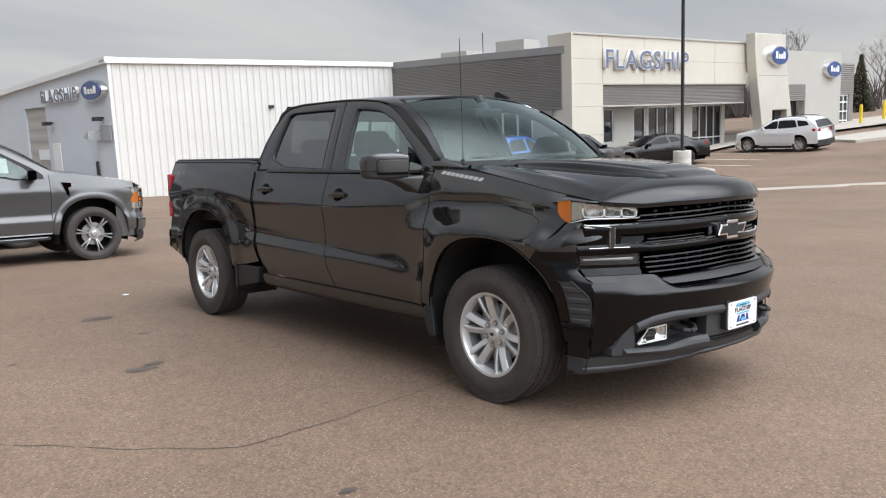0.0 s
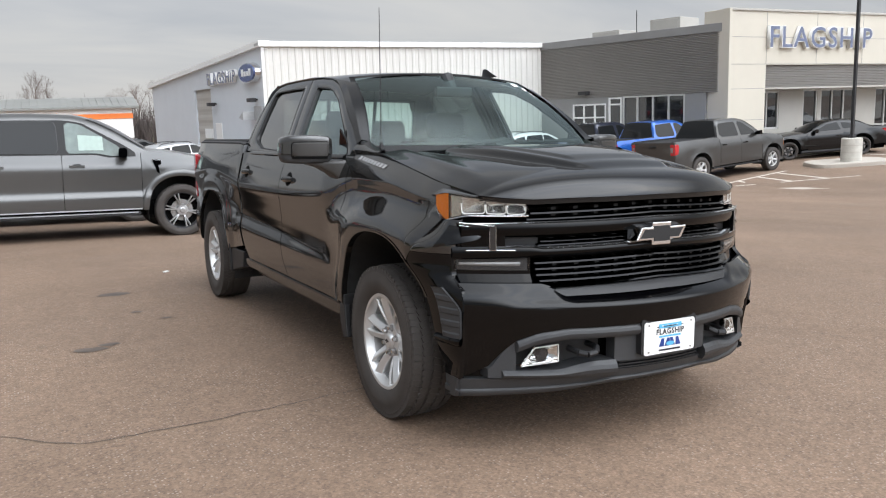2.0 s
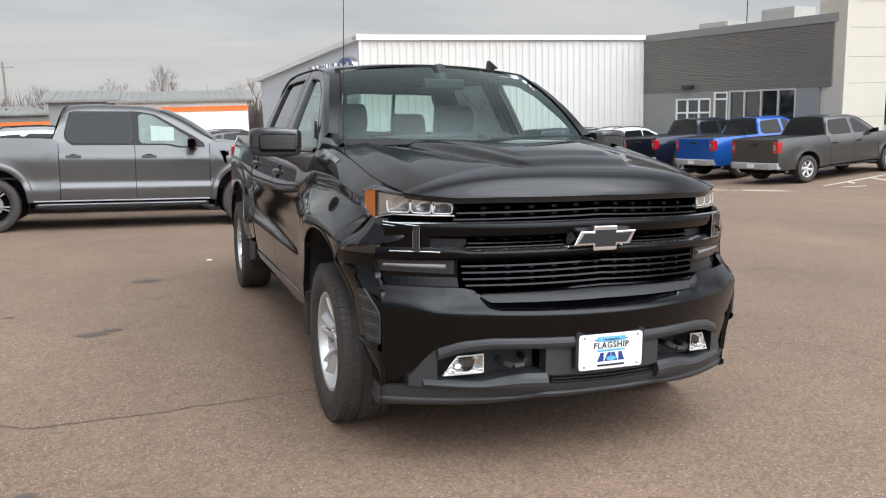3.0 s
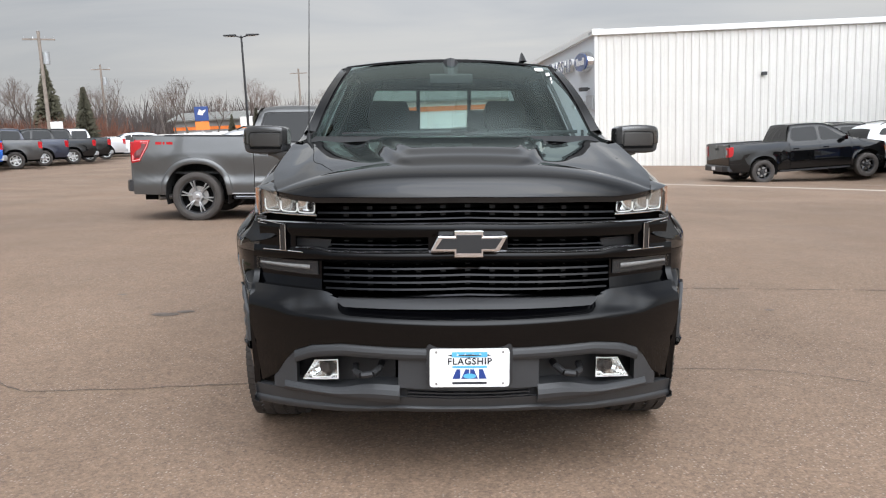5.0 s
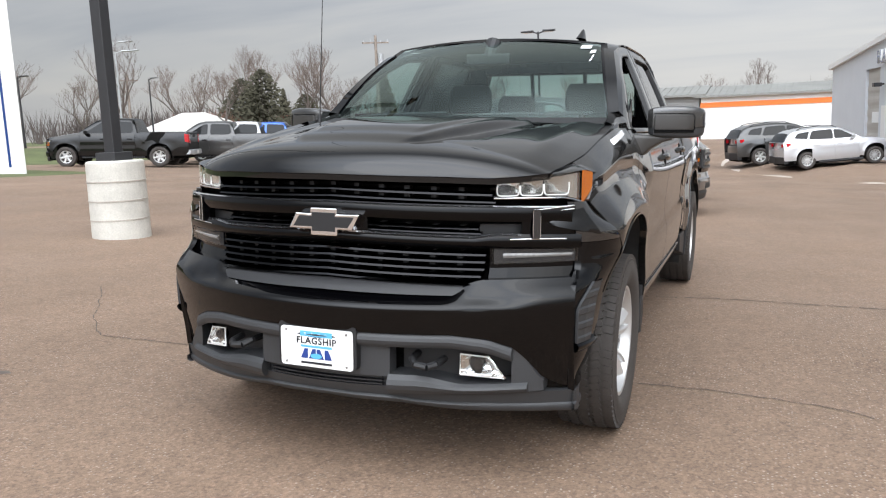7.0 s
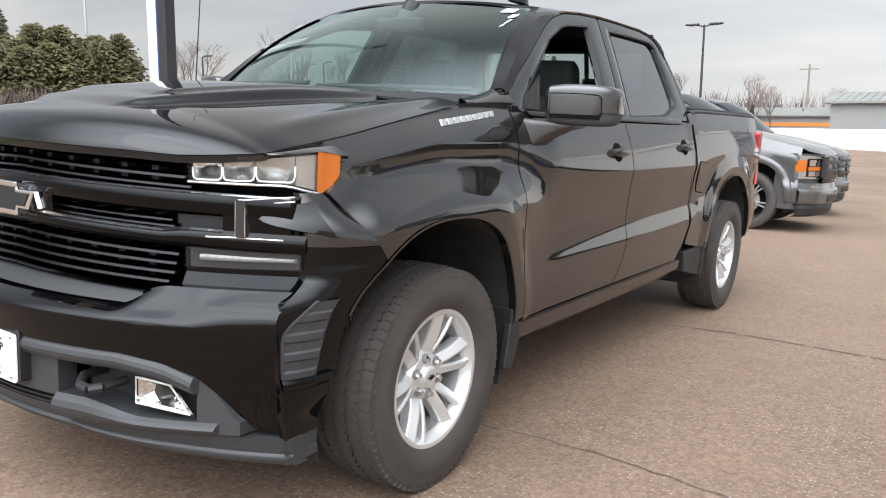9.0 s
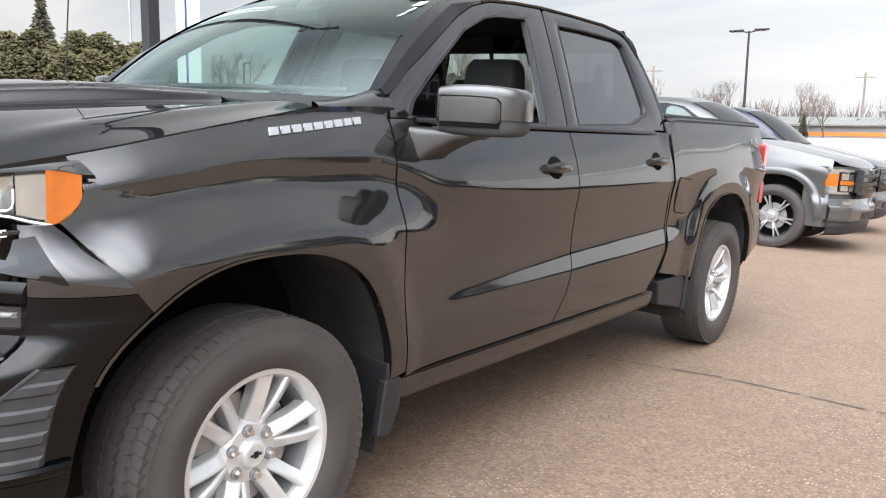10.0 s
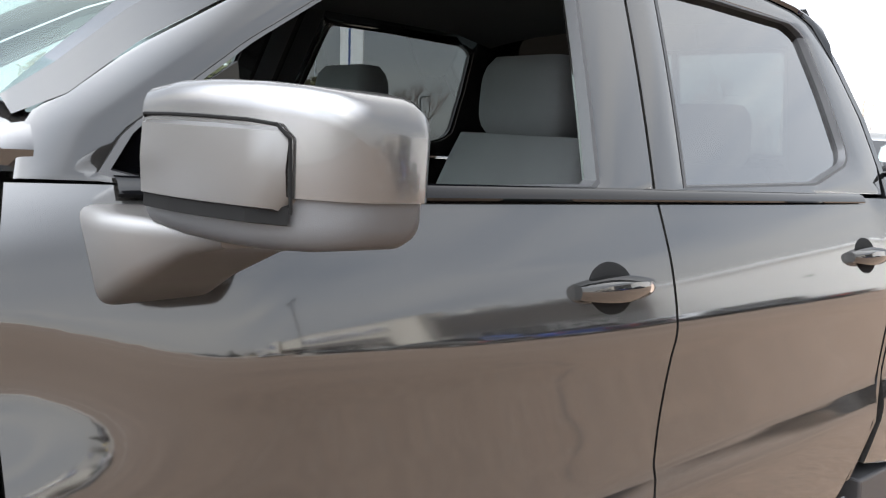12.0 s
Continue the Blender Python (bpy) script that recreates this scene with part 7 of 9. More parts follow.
        for t in np.linspace(0.12 if a is ARCH_R else 0.16, math.pi - (0.12 if a is ARCH_R else 0.55), 44):
            r = arch_r(a, t)
            rr = []
            for q, d in ((0.0, -0.03), (0.0, 0.003), (0.008, 0.0045)):
                y, z = a[0] + (r + q) * math.cos(t), a[1] + (r + q) * math.sin(t)
                rr.append(Vector((sg * (H.W(y, z) + d), y, z)))
            rows.append(rr)
        sheet(bm, rows)
        part("arch_lip", bm, SP, truck, smooth=True)
    for fy, fz in ((0.515, 0.30), (3.155, 0.30)):
        bm = bmesh.new()
        prism(bm, [(sg * 0.80, fz), (sg * 0.985, fz + 0.015), (sg * 0.995, 0.56), (sg * 0.80, 0.56)], "y", fy - 0.012, fy + 0.012)
        if fy > 2:
            prism(bm, [(2.78, 0.40), (3.12, 0.33), (3.15, 0.47), (3.12, 0.53), (2.75, 0.53)], "x", sg * 0.90, sg * 0.975)
        else:
            prism(bm, [(0.47, 0.315), (0.53, 0.305), (0.575, 0.40), (0.575, 0.50), (0.50, 0.50)], "x", sg * 0.955, sg * 0.992)
        part("mud_flap", bm, M["trim"], truck, "black moulded mud flap", bevel=0.008)
    # door mirror
    MS = [(0.962, 0.725, 0.850, 1.310, 1.430), (0.99, 0.700, 0.868, 1.296, 1.442), (1.04, 0.707, 0.876, 1.292, 1.448), (1.09, 0.722, 0.884, 1.290, 1.450), (1.14, 0.742, 0.890, 1.290, 1.449),
          (1.18, 0.765, 0.893, 1.292, 1.446), (1.205, 0.785, 0.894, 1.296, 1.441), (1.222, 0.805, 0.890, 1.304, 1.432), (1.230, 0.825, 0.880, 1.318, 1.418)]
    bm = bmesh.new()
    loft_box(bm, [(sg * x, y0, y1, z0, z1, 0.026) for x, y0, y1, z0, z1 in MS], 5)
    mir = part("door_mirror", bm, M["grey_plastic"], truck, "large black folding door mirror", smooth=True)
    bm = bmesh.new()
    loft_box(bm, [(sg * (x + (0.004 if x > 1.1 else -0.003)), y0 - 0.004, y1 + 0.004, z0 - 0.004, z1 + 0.004, 0.028) for x, y0, y1, z0, z1 in MS], 5)
    bmesh.ops.bisect_plane(bm, geom=bm.verts[:] + bm.edges[:] + bm.faces[:], plane_co=(0, 0, 1.345), plane_no=(0, 0, -1), clear_outer=True)
    part("mirror_cap", bm, M["mirror_cap"], mir, "satin dark mirror cap", smooth=True)
    bm = bmesh.new()
    rows = []
    for x, yy in ((0.992, 0.7035), (1.00, 0.698), (1.05, 0.705), (1.10, 0.720), (1.15, 0.740), (1.178, 0.756), (1.186, 0.766)):
        ins = 0.012 if x > 1.18 or x < 0.995 else 0.0
        rows.append([Vector((sg * x, yy - d, z)) for z, d in ((1.330 + ins, -0.006), (1.334 + ins, 0.007), (1.37, 0.009), (1.406 - ins, 0.007), (1.412 - ins, -0.006))])
    sheet(bm, rows)
    part("mirror_front_panel", bm, M["mirror_panel"], mir, "smooth grey front panel", smooth=True)
    bm = bmesh.new()
    rows = []
    for x, yy in ((0.995, 0.700), (1.00, 0.698), (1.05, 0.705), (1.10, 0.720), (1.15, 0.740), (1.186, 0.766)):
        rows.append([Vector((sg * x, yy - d, z)) for z, d in ((1.318, 0.0), (1.319, 0.0045), (1.336, 0.0045), (1.338, 0.0))])
    sheet(bm, rows)
    part("mirror_slot", bm, M["dark_void"], mir, "dark slot below the panel")
    bm = bmesh.new()
    pts = [Vector((sg * x, yy - 0.005, z)) for x, yy, z in ((0.990, 0.703, 1.332), (0.990, 0.703, 1.412), (1.00, 0.698, 1.415), (1.05, 0.705, 1.416), (1.10, 0.720, 1.416), (1.15, 0.740, 1.415), (1.178, 0.756, 1.412), (1.189, 0.764, 1.400), (1.190, 0.767, 1.330))]
    for a, b in zip(pts, pts[1:]):
        cyl(bm, a, b, 0.0018, n=6)
    part("panel_gap", bm, M["dark_void"], mir, "dark joint round the front panel")
    bm = bmesh.new()
    prism(bm, rounded([(sg * 1.01, 1.325), (sg * 1.215, 1.330), (sg * 1.21, 1.425), (sg * 1.01, 1.425)], 0.025), "y", 0.885, 0.899)
    part("mirror_glass", bm, M["chrome"], mir, "mirror glass")
    bm = bmesh.new()
    secs = [(sg * 0.900, 0.655, 0.790, 1.195, 1.310, 0.022), (sg * 0.945, 0.665, 0.795, 1.200, 1.306, 0.022), (sg * 0.975, 0.690, 0.820, 1.232, 1.304, 0.02), (sg * 1.03, 0.725, 0.850, 1.268, 1.302, 0.014), (sg * 1.08, 0.745, 0.870, 1.282, 1.300, 0.008)]
    loft_box(bm, secs, 5)
    part("mirror_arm", bm, M["mirror_panel"], mir, smooth=True)

# cab shell: roof, pillars, screens
ZR = curve([(1.10, 1.845), (1.3, 1.874), (1.8, 1.892), (2.4, 1.888), (2.70, 1.868), (2.82, 1.83)])
ED = curve([(1.10, 1.775), (1.3, 1.812), (1.5, 1.838), (1.9, 1.860), (2.45, 1.860), (2.65, 1.842), (2.76, 1.80), (2.82, 1.74)])
bm = bmesh.new()
rows = []
for y in (1.10, 1.13, 1.18, 1.25, 1.35, 1.5, 1.7, 1.9, 2.1, 2.3, 2.45, 2.58, 2.66, 2.72, 2.765):
    xe = SX(y, ED(y)) + 0.002
    row = []
    for i in range(-14, 15):
        u = i / 14
        yy = y + 0.09 * u * u * (1 - smooth01((y - 1.10) / 0.3))
        crown = ED(y) + (ZR(y) - ED(y)) * (1 - abs(u) ** 3.2)
        row.append(Vector((xe * u, yy, crown)))
    rows.append(row)
sheet(bm, rows)
roof = part("roof", bm, BP, truck, smooth=True)
for sg in (1, -1):
    bm = bmesh.new()
    ys = [0.60, 0.66, 0.75, 0.85, 0.95, 1.04, 1.12, 1.25, 1.40, 1.60, 1.83, 2.1, 2.45, 2.62, 2.70, 2.76]
    zo = line([(0.625, 1.405), (0.75, 1.505), (0.95, 1.627), (1.12, 1.725), (1.25, 1.783), (1.40, 1.820), (1.60, 1.840), (1.83, 1.850), (2.1, 1.855), (2.45, 1.851), (2.62, 1.835), (2.70, 1.805), (2.76, 1.705)])
    
    def ws(y):
        """The side edge of the windscreen."""
        f = (y - 0.585) / 0.625
        for _ in range(4):
            f = max(0.0, min(1.0, (y + 0.03 * math.sin(math.pi * f) - 0.585) / 0.625))
        b = math.sin(math.pi * f) * 0.03
        return Vector((sg * (0.795 - 0.155 * f), 0.585 + 0.625 * f - b, 1.393 + 0.424 * f + b))

    rows = [[], [], [], []]
    for y in ys:
        a = Vector((sg * (SX(y, zo(y)) + 0.001), y, zo(y)))
        if y <= 1.13:
            b = ws(y) + Vector((-sg * 0.012, -0.008, 0.010))
            mid_p = (a + b) / 2 + Vector((sg * 0.016, -0.004, 0.014))
        else:
            b = Vector((sg * (SX(y, ED(y)) + 0.003), y, ED(y) + 0.004))
            mid_p = (a + b) / 2 + Vector((sg * 0.006, 0, 0.002))
        rows[0].append(a - Vector((sg * 0.02, 0, 0)))
        rows[1].append(a)
        rows[2].append(mid_p)
        rows[3].append(b)
    sheet(bm, rows)
    part("roof_rail", bm, BP, truck, smooth=True)
    # rear cab corner
    bm = bmesh.new()
    rows = []
    zz = [0.55, 0.7, 0.85, 1.0, 1.078, 1.15, 1.25, 1.335]
    for z in zz:
        e = rear_e(z) + G
        rows.append([Vector((sg * (H.W(2.7, z) - d), e + o, z)) for o, d in ((0, 0.03), (0.0, 0.0), (0.022, 0.001), (0.028, 0.012), (0.03, 0.25))])
    for z, e in ((1.42, 2.841), (1.55, 2.822), (1.70, 2.766), (1.80, 2.712), (1.845, 2.60)):
        rows.append([Vector((sg * (SX(2.7, z) - d), e + o, z)) for o, d in ((0, 0.03), (0.0, 0.0), (0.03, 0.0), (0.045, 0.02), (0.055, 0.16))])
    sheet(bm, rows)
    part("cab_corner", bm, BP, truck, smooth=True)

bm = bmesh.new()
rows = []
for k in range(11):
    f = k / 10
    row = []
    for i in range(-14, 15):
        u = i / 14
        base = Vector((0.795 * u, 0.33 + 0.255 * u * u, 1.393))
        top = Vector((0.640 * u, 1.12 + 0.09 * u * u, 1.852 - 0.035 * u * u))
        row.append(base.lerp(top, f) + Vector((0, -0.03, 0.03)) * math.sin(math.pi * f))
    rows.append(row)
sheet(bm, rows)
shield = part("windscreen", bm, M["glass_wind"], truck, "green-tinted windscreen", smooth=True)
shield.visible_shadow = False
bm = bmesh.new()
rr = []
edge = [r[0] for r in rows] + rows[-1][1:-1] + [r[-1] for r in rows[::-1]]
cen = Vector((0, 0.75, 1.63))
sheet(bm, [[p + (cen - p).normalized() * d + Vector((0, -0.004, 0.004)) for p in edge] for d in (-0.012, 0.028)])
part("screen_border", bm, M["gloss_black"], shield, "black screen border", smooth=True)
# stickers at the driver's upper corner of the screen, and the mirror pod
def screen_pt(u, f, out=0.004):
    base = Vector((0.795 * u, 0.33 + 0.255 * u * u, 1.393))
    top = Vector((0.640 * u, 1.12 + 0.09 * u * u, 1.852 - 0.035 * u * u))
    return base.lerp(top, f) + Vector((0, -0.03, 0.03)) * math.sin(math.pi * f) + Vector((0, -0.5, 0.85)) * out


for k, (u0, u1, f0, f1, mm) in enumerate(((0.79, 0.88, 0.86, 0.945, "paper"), (0.80, 0.84, 0.88, 0.91, "red_sticker"), (0.87, 0.915, 0.78, 0.86, "paper"), (0.88, 0.90, 0.70, 0.77, "paper"), (0.865, 0.885, 0.645, 0.70, "paper"))):
    bm = bmesh.new()
    o = 0.006 if mm == "red_sticker" else 0.004
    bm.faces.new([bm.verts.new(screen_pt(*p, o)) for p in ((u0, f0), (u1, f0 + 0.02), (u1 + 0.01, f1), (u0 + 0.015, f1 - 0.015))])
    part("window_sticker", bm, M[mm], shield, "pale stock sticker on the glass" if k == 0 else "")
bm = bmesh.new()
loft_box(bm, [(-0.13, 0.98, 1.02, 1.70, 1.765, 0.015), (0.13, 0.98, 1.02, 1.70, 1.765, 0.015)])
cyl(bm, (0, 1.0, 1.73), (0, 1.10, 1.83), 0.035, 0.05)
part("interior_mirror", bm, M["trim"], truck, "black interior mirror")
# rear wall of the cab with a sliding window
bm = bmesh.new()
rows = []
def back_pt(x, z):
    return Vector((x, 2.825 - 0.16 * max(0, (z - 1.33)) - 0.10 * max(0, z - 1.33) ** 2 + 0.03 * (x / 0.8) ** 2, z))
for x0, x1, z0, z1 in ((-0.9, 0.9, 0.5, 1.42), (-0.68, 0.68, 1.76, 1.86), (-0.86, -0.60, 1.42, 1.76), (0.60, 0.86, 1.42, 1.76)):
    def clampx(x, z):
        return max(-SX(2.7, max(z, 1.33)) + 0.01, min(SX(2.7, max(z, 1.33)) - 0.01, x))
    sheet(bm, [[back_pt(clampx(x, z), z) for x in np.linspace(x0, x1, 9)] for z in np.linspace(z0, z1, 5)])
part("cab_back", bm, BP, truck, smooth=True)
bm = bmesh.new()
for x in (-0.60, -0.21, 0.21, 0.60):
    sheet(bm, [[back_pt(x - 0.016, z) + Vector((0, 0.004, 0)), back_pt(x + 0.016, z) + Vector((0, 0.004, 0))] for z in np.linspace(1.42, 1.76, 5)])
for z in (1.425, 1.755):
    sheet(bm, [[back_pt(x, z - 0.012) + Vector((0, 0.005, 0)), back_pt(x, z + 0.012) + Vector((0, 0.005, 0))] for x in np.linspace(-0.6, 0.6, 8)])
rw = part("rear_window_frame", bm, M["trim"], truck, "black frame of the sliding rear window")
for x0, x1 in ((-0.59, -0.22), (-0.2, 0.2), (0.22, 0.59)):
    bm = bmesh.new()
    sheet(bm, [[back_pt(x, z) for x in np.linspace(x0, x1, 4)] for z in np.linspace(1.43, 1.75, 4)])
    p = part("pane", bm, M["glass_side"], rw, smooth=True)
    p.visible_shadow = False

# hood with a raised centre
def hood_top(x, y):
    xh = H.W(y, H.zt(y)) - 0.004
    u = min(1.0, abs(x) / xh)
    ze = H.zt(y) + 0.004
    zc = HC(y)
    z = ze + (zc - ze) * (1 - u ** 2.4)
    dw, dh = DOME_W(y), DOME_H(y)
    z += dh * smooth01((dw + 0.022 - abs(x)) / 0.044)
    z += 0.010 * smooth01((dw - 0.055 - abs(x)) / 0.03) * smooth01((y + 0.62) / 0.1)
    z -= 0.006 * math.exp(-((abs(x) - dw - 0.06) / 0.05) ** 2) * smooth01((y + 0.60) / 0.2)
    z += 0.010 * math.exp(-((abs(x) - 0.70) / 0.05) ** 2) * smooth01((y + 0.65) / 0.35)
    return z


DOME_W = curve([(-1.0, 0.16), (-0.78, 0.20), (-0.66, 0.28), (-0.5, 0.325), (-0.15, 0.395), (0.22, 0.465)])
DOME_H = curve([(-1.0, 0.0), (-0.76, 0.0), (-0.65, 0.020), (-0.5, 0.026), (-0.15, 0.032), (0.1, 0.024), (0.25, 0.016)])
HC = curve([(-1.0, 1.240), (-0.9, 1.262), (-0.7, 1.296), (-0.4, 1.330), (0.0, 1.358), (0.2, 1.366), (0.4, 1.375)])


lip_z = line([(0.0, 1.174), (0.45, 1.168), (0.60, 1.162), (0.70, 1.168), (0.88, 1.187), (0.95, 1.193)])
bm = bmesh.new()
rows = []
for k in range(81):
    f = k / 80
    f = f ** 1.5
    row = []
    for i in range(-70, 71):
        u = i / 70
        yf0 = -0.945
        xe = 0.885
        for _ in range(3):
            y_fr = yf0 + FX(xe * u) + 0.05 * abs(u) ** 9
            y_bk = 0.215 + 0.125 * u * u
            y = y_fr + (y_bk - y_fr) * f
            xe = H.W(y, H.zt(y)) - 0.004
        x = xe * u
        d = y - y_fr
        drop = hood_top(x, y_fr) - lip_z(abs(x))
        z = hood_top(x, y) - drop * (math.exp(-(d / 0.036)) if d > 0.002 else 1.0)
        row.append(Vector((x, y + (0.010 if k == 0 else 0), z - (0.003 if k == 0 else 0))))
    rows.append(row)
sheet(bm, rows, (0, 0.0, -0.02))
hood = part("hood", bm, BP, truck, "black hood with a raised centre bulge", smooth=True)
# body-coloured corner between the fender, the hood and the pillar
for sg in (1, -1):
    bm = bmesh.new()
    rows = []
    for y in np.linspace(0.300, 0.618, 17):
        f = (y - 0.300) / 0.318
        zo = H.zt(min(y, 0.60))
        xo = H.W(min(y, 0.60), zo) - 0.002
        a = Vector((sg * xo, y, zo - 0.001))
        c = Vector((sg * (xo - 0.006 - 0.010 * f), y, zo + 0.010 + 0.038 * f * f))
        b = Vector((sg * (0.812 - 0.036 * f), y + 0.010 * (1 - f), max(zo + 0.006, 1.372) + 0.052 * f ** 1.5))
        rows.append([a + Vector((-sg * 0.010, 0, -0.025))] + [a * (1 - q) ** 2 + c * 2 * q * (1 - q) + b * q * q for q in np.linspace(0, 1, 8)] + [b + Vector((-sg * 0.012, 0.006, -0.025))])
    sheet(bm, rows)
    part("cowl_corner", bm, SP, truck, smooth=True)
# cowl and wipers
bm = bmesh.new()
rows = []
for f in (0, 0.3, 0.7, 1.0):
    rows.append([Vector((0.84 * u, (0.205 + 0.125 * u * u) * (1 - f) + (0.335 + 0.26 * u * u) * f, 1.345 + 0.035 * (1 - u * u) * (1 - f) + 0.047 * f)) for u in np.linspace(-1, 1, 25)])
sheet(bm, rows)
cowl = part("cowl", bm, M["trim"], truck, "black plastic cowl below the screen", smooth=True)
for x0, x1 in ((-0.62, -0.02), (0.05, 0.70)):
    bm = bmesh.new()
    pts = [Vector((x0 + (x1 - x0) * t, 0.335 + 0.25 * ((x0 + (x1 - x0) * t) / 0.8) ** 2 + 0.02 + 0.03 * t, 1.404 + 0.012 * t)) for t in np.linspace(0, 1, 7)]
    sheet(bm, [[p + Vector((0, 0.007 * math.cos(a), 0.011 * math.sin(a))) for p in pts] for a in np.linspace(0, 2 * math.pi, 7)])
    part("wiper", bm, M["trim"], cowl, "black wiper blade")
# antenna mast and roof fin
bm = bmesh.new()
cyl(bm, (-0.79, 0.40, 1.36), (-0.79, 0.405, 1.41), 0.014, 0.010, 10)
cyl(bm, (-0.79, 0.405, 1.40), (-0.775, 0.44, 2.14), 0.0035, 0.0022, 6)
part("antenna", bm, M["trim"], truck, "thin whip antenna")
bm = bmesh.new()
rows = []
for f in np.linspace(0, 1, 8):
    w = 0.020 * (1 - f) ** 0.8 + 0.004
    y0, y1 = 1.22 + 0.14 * f, 1.42 - 0.015 * f
    rows.append([Vector((0.475 + w * math.sin(a), (y0 + y1) / 2 - (y1 - y0) / 2 * math.cos(a), 1.862 + 0.062 * f)) for a in np.linspace(0, 2 * math.pi, 17)])
sheet(bm, rows)
bm.faces.new([bm.verts.new(v) for v in rows[-1][:-1]])
part("roof_fin", bm, M["gloss_black"], truck, "black shark-fin antenna", smooth=True)

# ---- front end ----
def front_pt(x, z, y0, off=0.0):
    return Vector((x, y0 + FX(x) - off + 0.03 * smooth01((z - 0.762) / 0.03), z))


def patch(x0, x1, zb, zt, y0, off=0.0, nx=16, nz=4, depth=0.03):
    """A strip of the curved front between two height lines. y0 and off may be functions of z or f."""
    bm = bmesh.new()
    patch_into(bm, x0, x1, zb, zt, y0, off, nx, nz, depth)
    return bm


def patch_into(bm, x0, x1, zb, zt, y0, off=0.0, nx=16, nz=4, depth=0.03):
    fb = zb if callable(zb) else (lambda x: zb)
    ft = zt if callable(zt) else (lambda x: zt)
    rows = []
    for j in range(nz + 1):
        f = j / nz
        row = []
        for i in range(nx + 1):
            x = x0 + (x1 - x0) * i / nx
            z = fb(x) + (ft(x) - fb(x)) * f
            yy = y0(z) if callable(y0) else y0
            o = off(f) if callable(off) else off
            row.append(front_pt(x, z, yy, o))
        rows.append(row)
    sheet(bm, rows, (0, depth, 0))


DEEP = -0.86
# near-black sheet behind all the openings, standing in for their shade
part("front_backing", patch(-0.86, 0.86, 0.40, lambda x: 1.17, DEEP, 0, 24, 4, 0.02), M["dark_void"], truck, "near-black sheet for the shade behind the grille")
grille = part("grille", patch(-0.865, 0.865, lambda x: 1.020 - 0.018 * abs(x) / 0.6, lambda x: 1.074 - 0.012 * abs(x) / 0.6, -0.948, lambda f: 0.010 * math.sin(math.pi * f), 30, 5, 0.07), M["gloss_black"], truck, "black horizontal-bar grille", smooth=True)
part("bright_line", patch(-0.862, 0.862, lambda x: 1.068 - 0.012 * abs(x) / 0.6, lambda x: 1.074 - 0.012 * abs(x) / 0.6, -0.946, lambda f: 0.009 * (1 - f), 30, 1, 0.01), M["satin_chrome"], grille, "thin satin line")
# lower crossbar with a kink at its ends
low_t = lambda x: 0.965 - 0.02 * abs(x) / 0.6 + 0.012 * smooth01((abs(x) - 0.55) / 0.06)
part("crossbar", patch(-0.897, 0.897, lambda x: 0.922 - 0.02 * abs(x) / 0.6, low_t, -0.945, lambda f: 0.012 * math.sin(math.pi * f), 36, 5, 0.07), M["gloss_black"], grille, smooth=True)
part("bright_line", patch(-0.70, 0.70, lambda x: low_t(x) - 0.004, lambda x: low_t(x) + 0.002, -0.945, lambda f: 0.010 * (1 - f), 36, 1, 0.012), M["satin_chrome"], grille)
part("centre_block", patch(-0.155, 0.155, 0.955, 1.03, -0.940, 0.0, 8, 2, 0.06), M["gloss_black"], grille)
for sg in (1, -1):
    def xs(a, b):
        return (a, b) if sg > 0 else (-b, -a)
    part("side_block", patch(*xs(0.700, 0.86), 0.935, 1.020, -0.945, 0.0, 8, 2, 0.07), M["gloss_black"], grille)
    part("side_block", patch(*xs(0.590, 0.897), 0.770, 0.935, -0.925, 0.0, 10, 3, 0.06), M["gloss_black"], grille)
    part("slot_end", patch(*xs(0.55, 0.70), 0.948, 0.988, -0.905, 0.0, 6, 2, 0.03), M["trim"], grille)
# bars and ribs of the three openings
for zc0, hh, x_end, yy, mm in ((1.150, 0.006, 0.60, -0.925, "trim"), (1.122, 0.007, 0.60, -0.932, "gloss_black"), (1.094, 0.006, 0.61, -0.925, "trim"), (0.993, 0.006, 0.55, -0.915, "trim"), (0.975, 0.005, 0.56, -0.92, "gloss_black"),
                             (0.898, 0.007, 0.58, -0.930, "trim"), (0.872, 0.007, 0.58, -0.938, "gloss_black"), (0.846, 0.007, 0.58, -0.945, "trim"), (0.820, 0.007, 0.57, -0.952, "gloss_black"), (0.797, 0.006, 0.555, -0.96, "trim")):
    tilt_z = lambda x, z0=zc0: z0 - 0.02 * abs(x) / 0.6
    part("grille_bar", patch(-x_end, x_end, lambda x, t=tilt_z: t(x) - hh, lambda x, t=tilt_z: t(x) + hh, yy, lambda f: (0.012, 0.008, -0.004)[int(round(f * 2))], 26, 2, 0.035), M["bar_black"], grille)
for zlo, zhi, x_end, yy, stp in ((1.085, 1.155, 0.58, -0.905, 0.097), (0.962, 1.0, 0.52, -0.90, 0.097), (0.79, 0.905, 0.56, -0.918, 0.097)):
    n = int(x_end / stp)
    for k in range(-n, n + 1):
        x = k * stp
        z = 0.02 * abs(x) / 0.6
        part("grille_rib", patch(x - 0.010, x + 0.010, zlo - z, zhi - z, yy, 0.0, 1, 3, 0.03), M["trim"], grille)
part("grille_lip", patch(-0.585, 0.585, lambda x: 0.745 - 0.01 * abs(x) / 0.6, lambda x: 0.782 - 0.01 * abs(x) / 0.6 , -0.985, lambda f: -0.03 * f, 24, 3, 0.05), M["trim"], grille, "black lower grille surround", smooth=True)
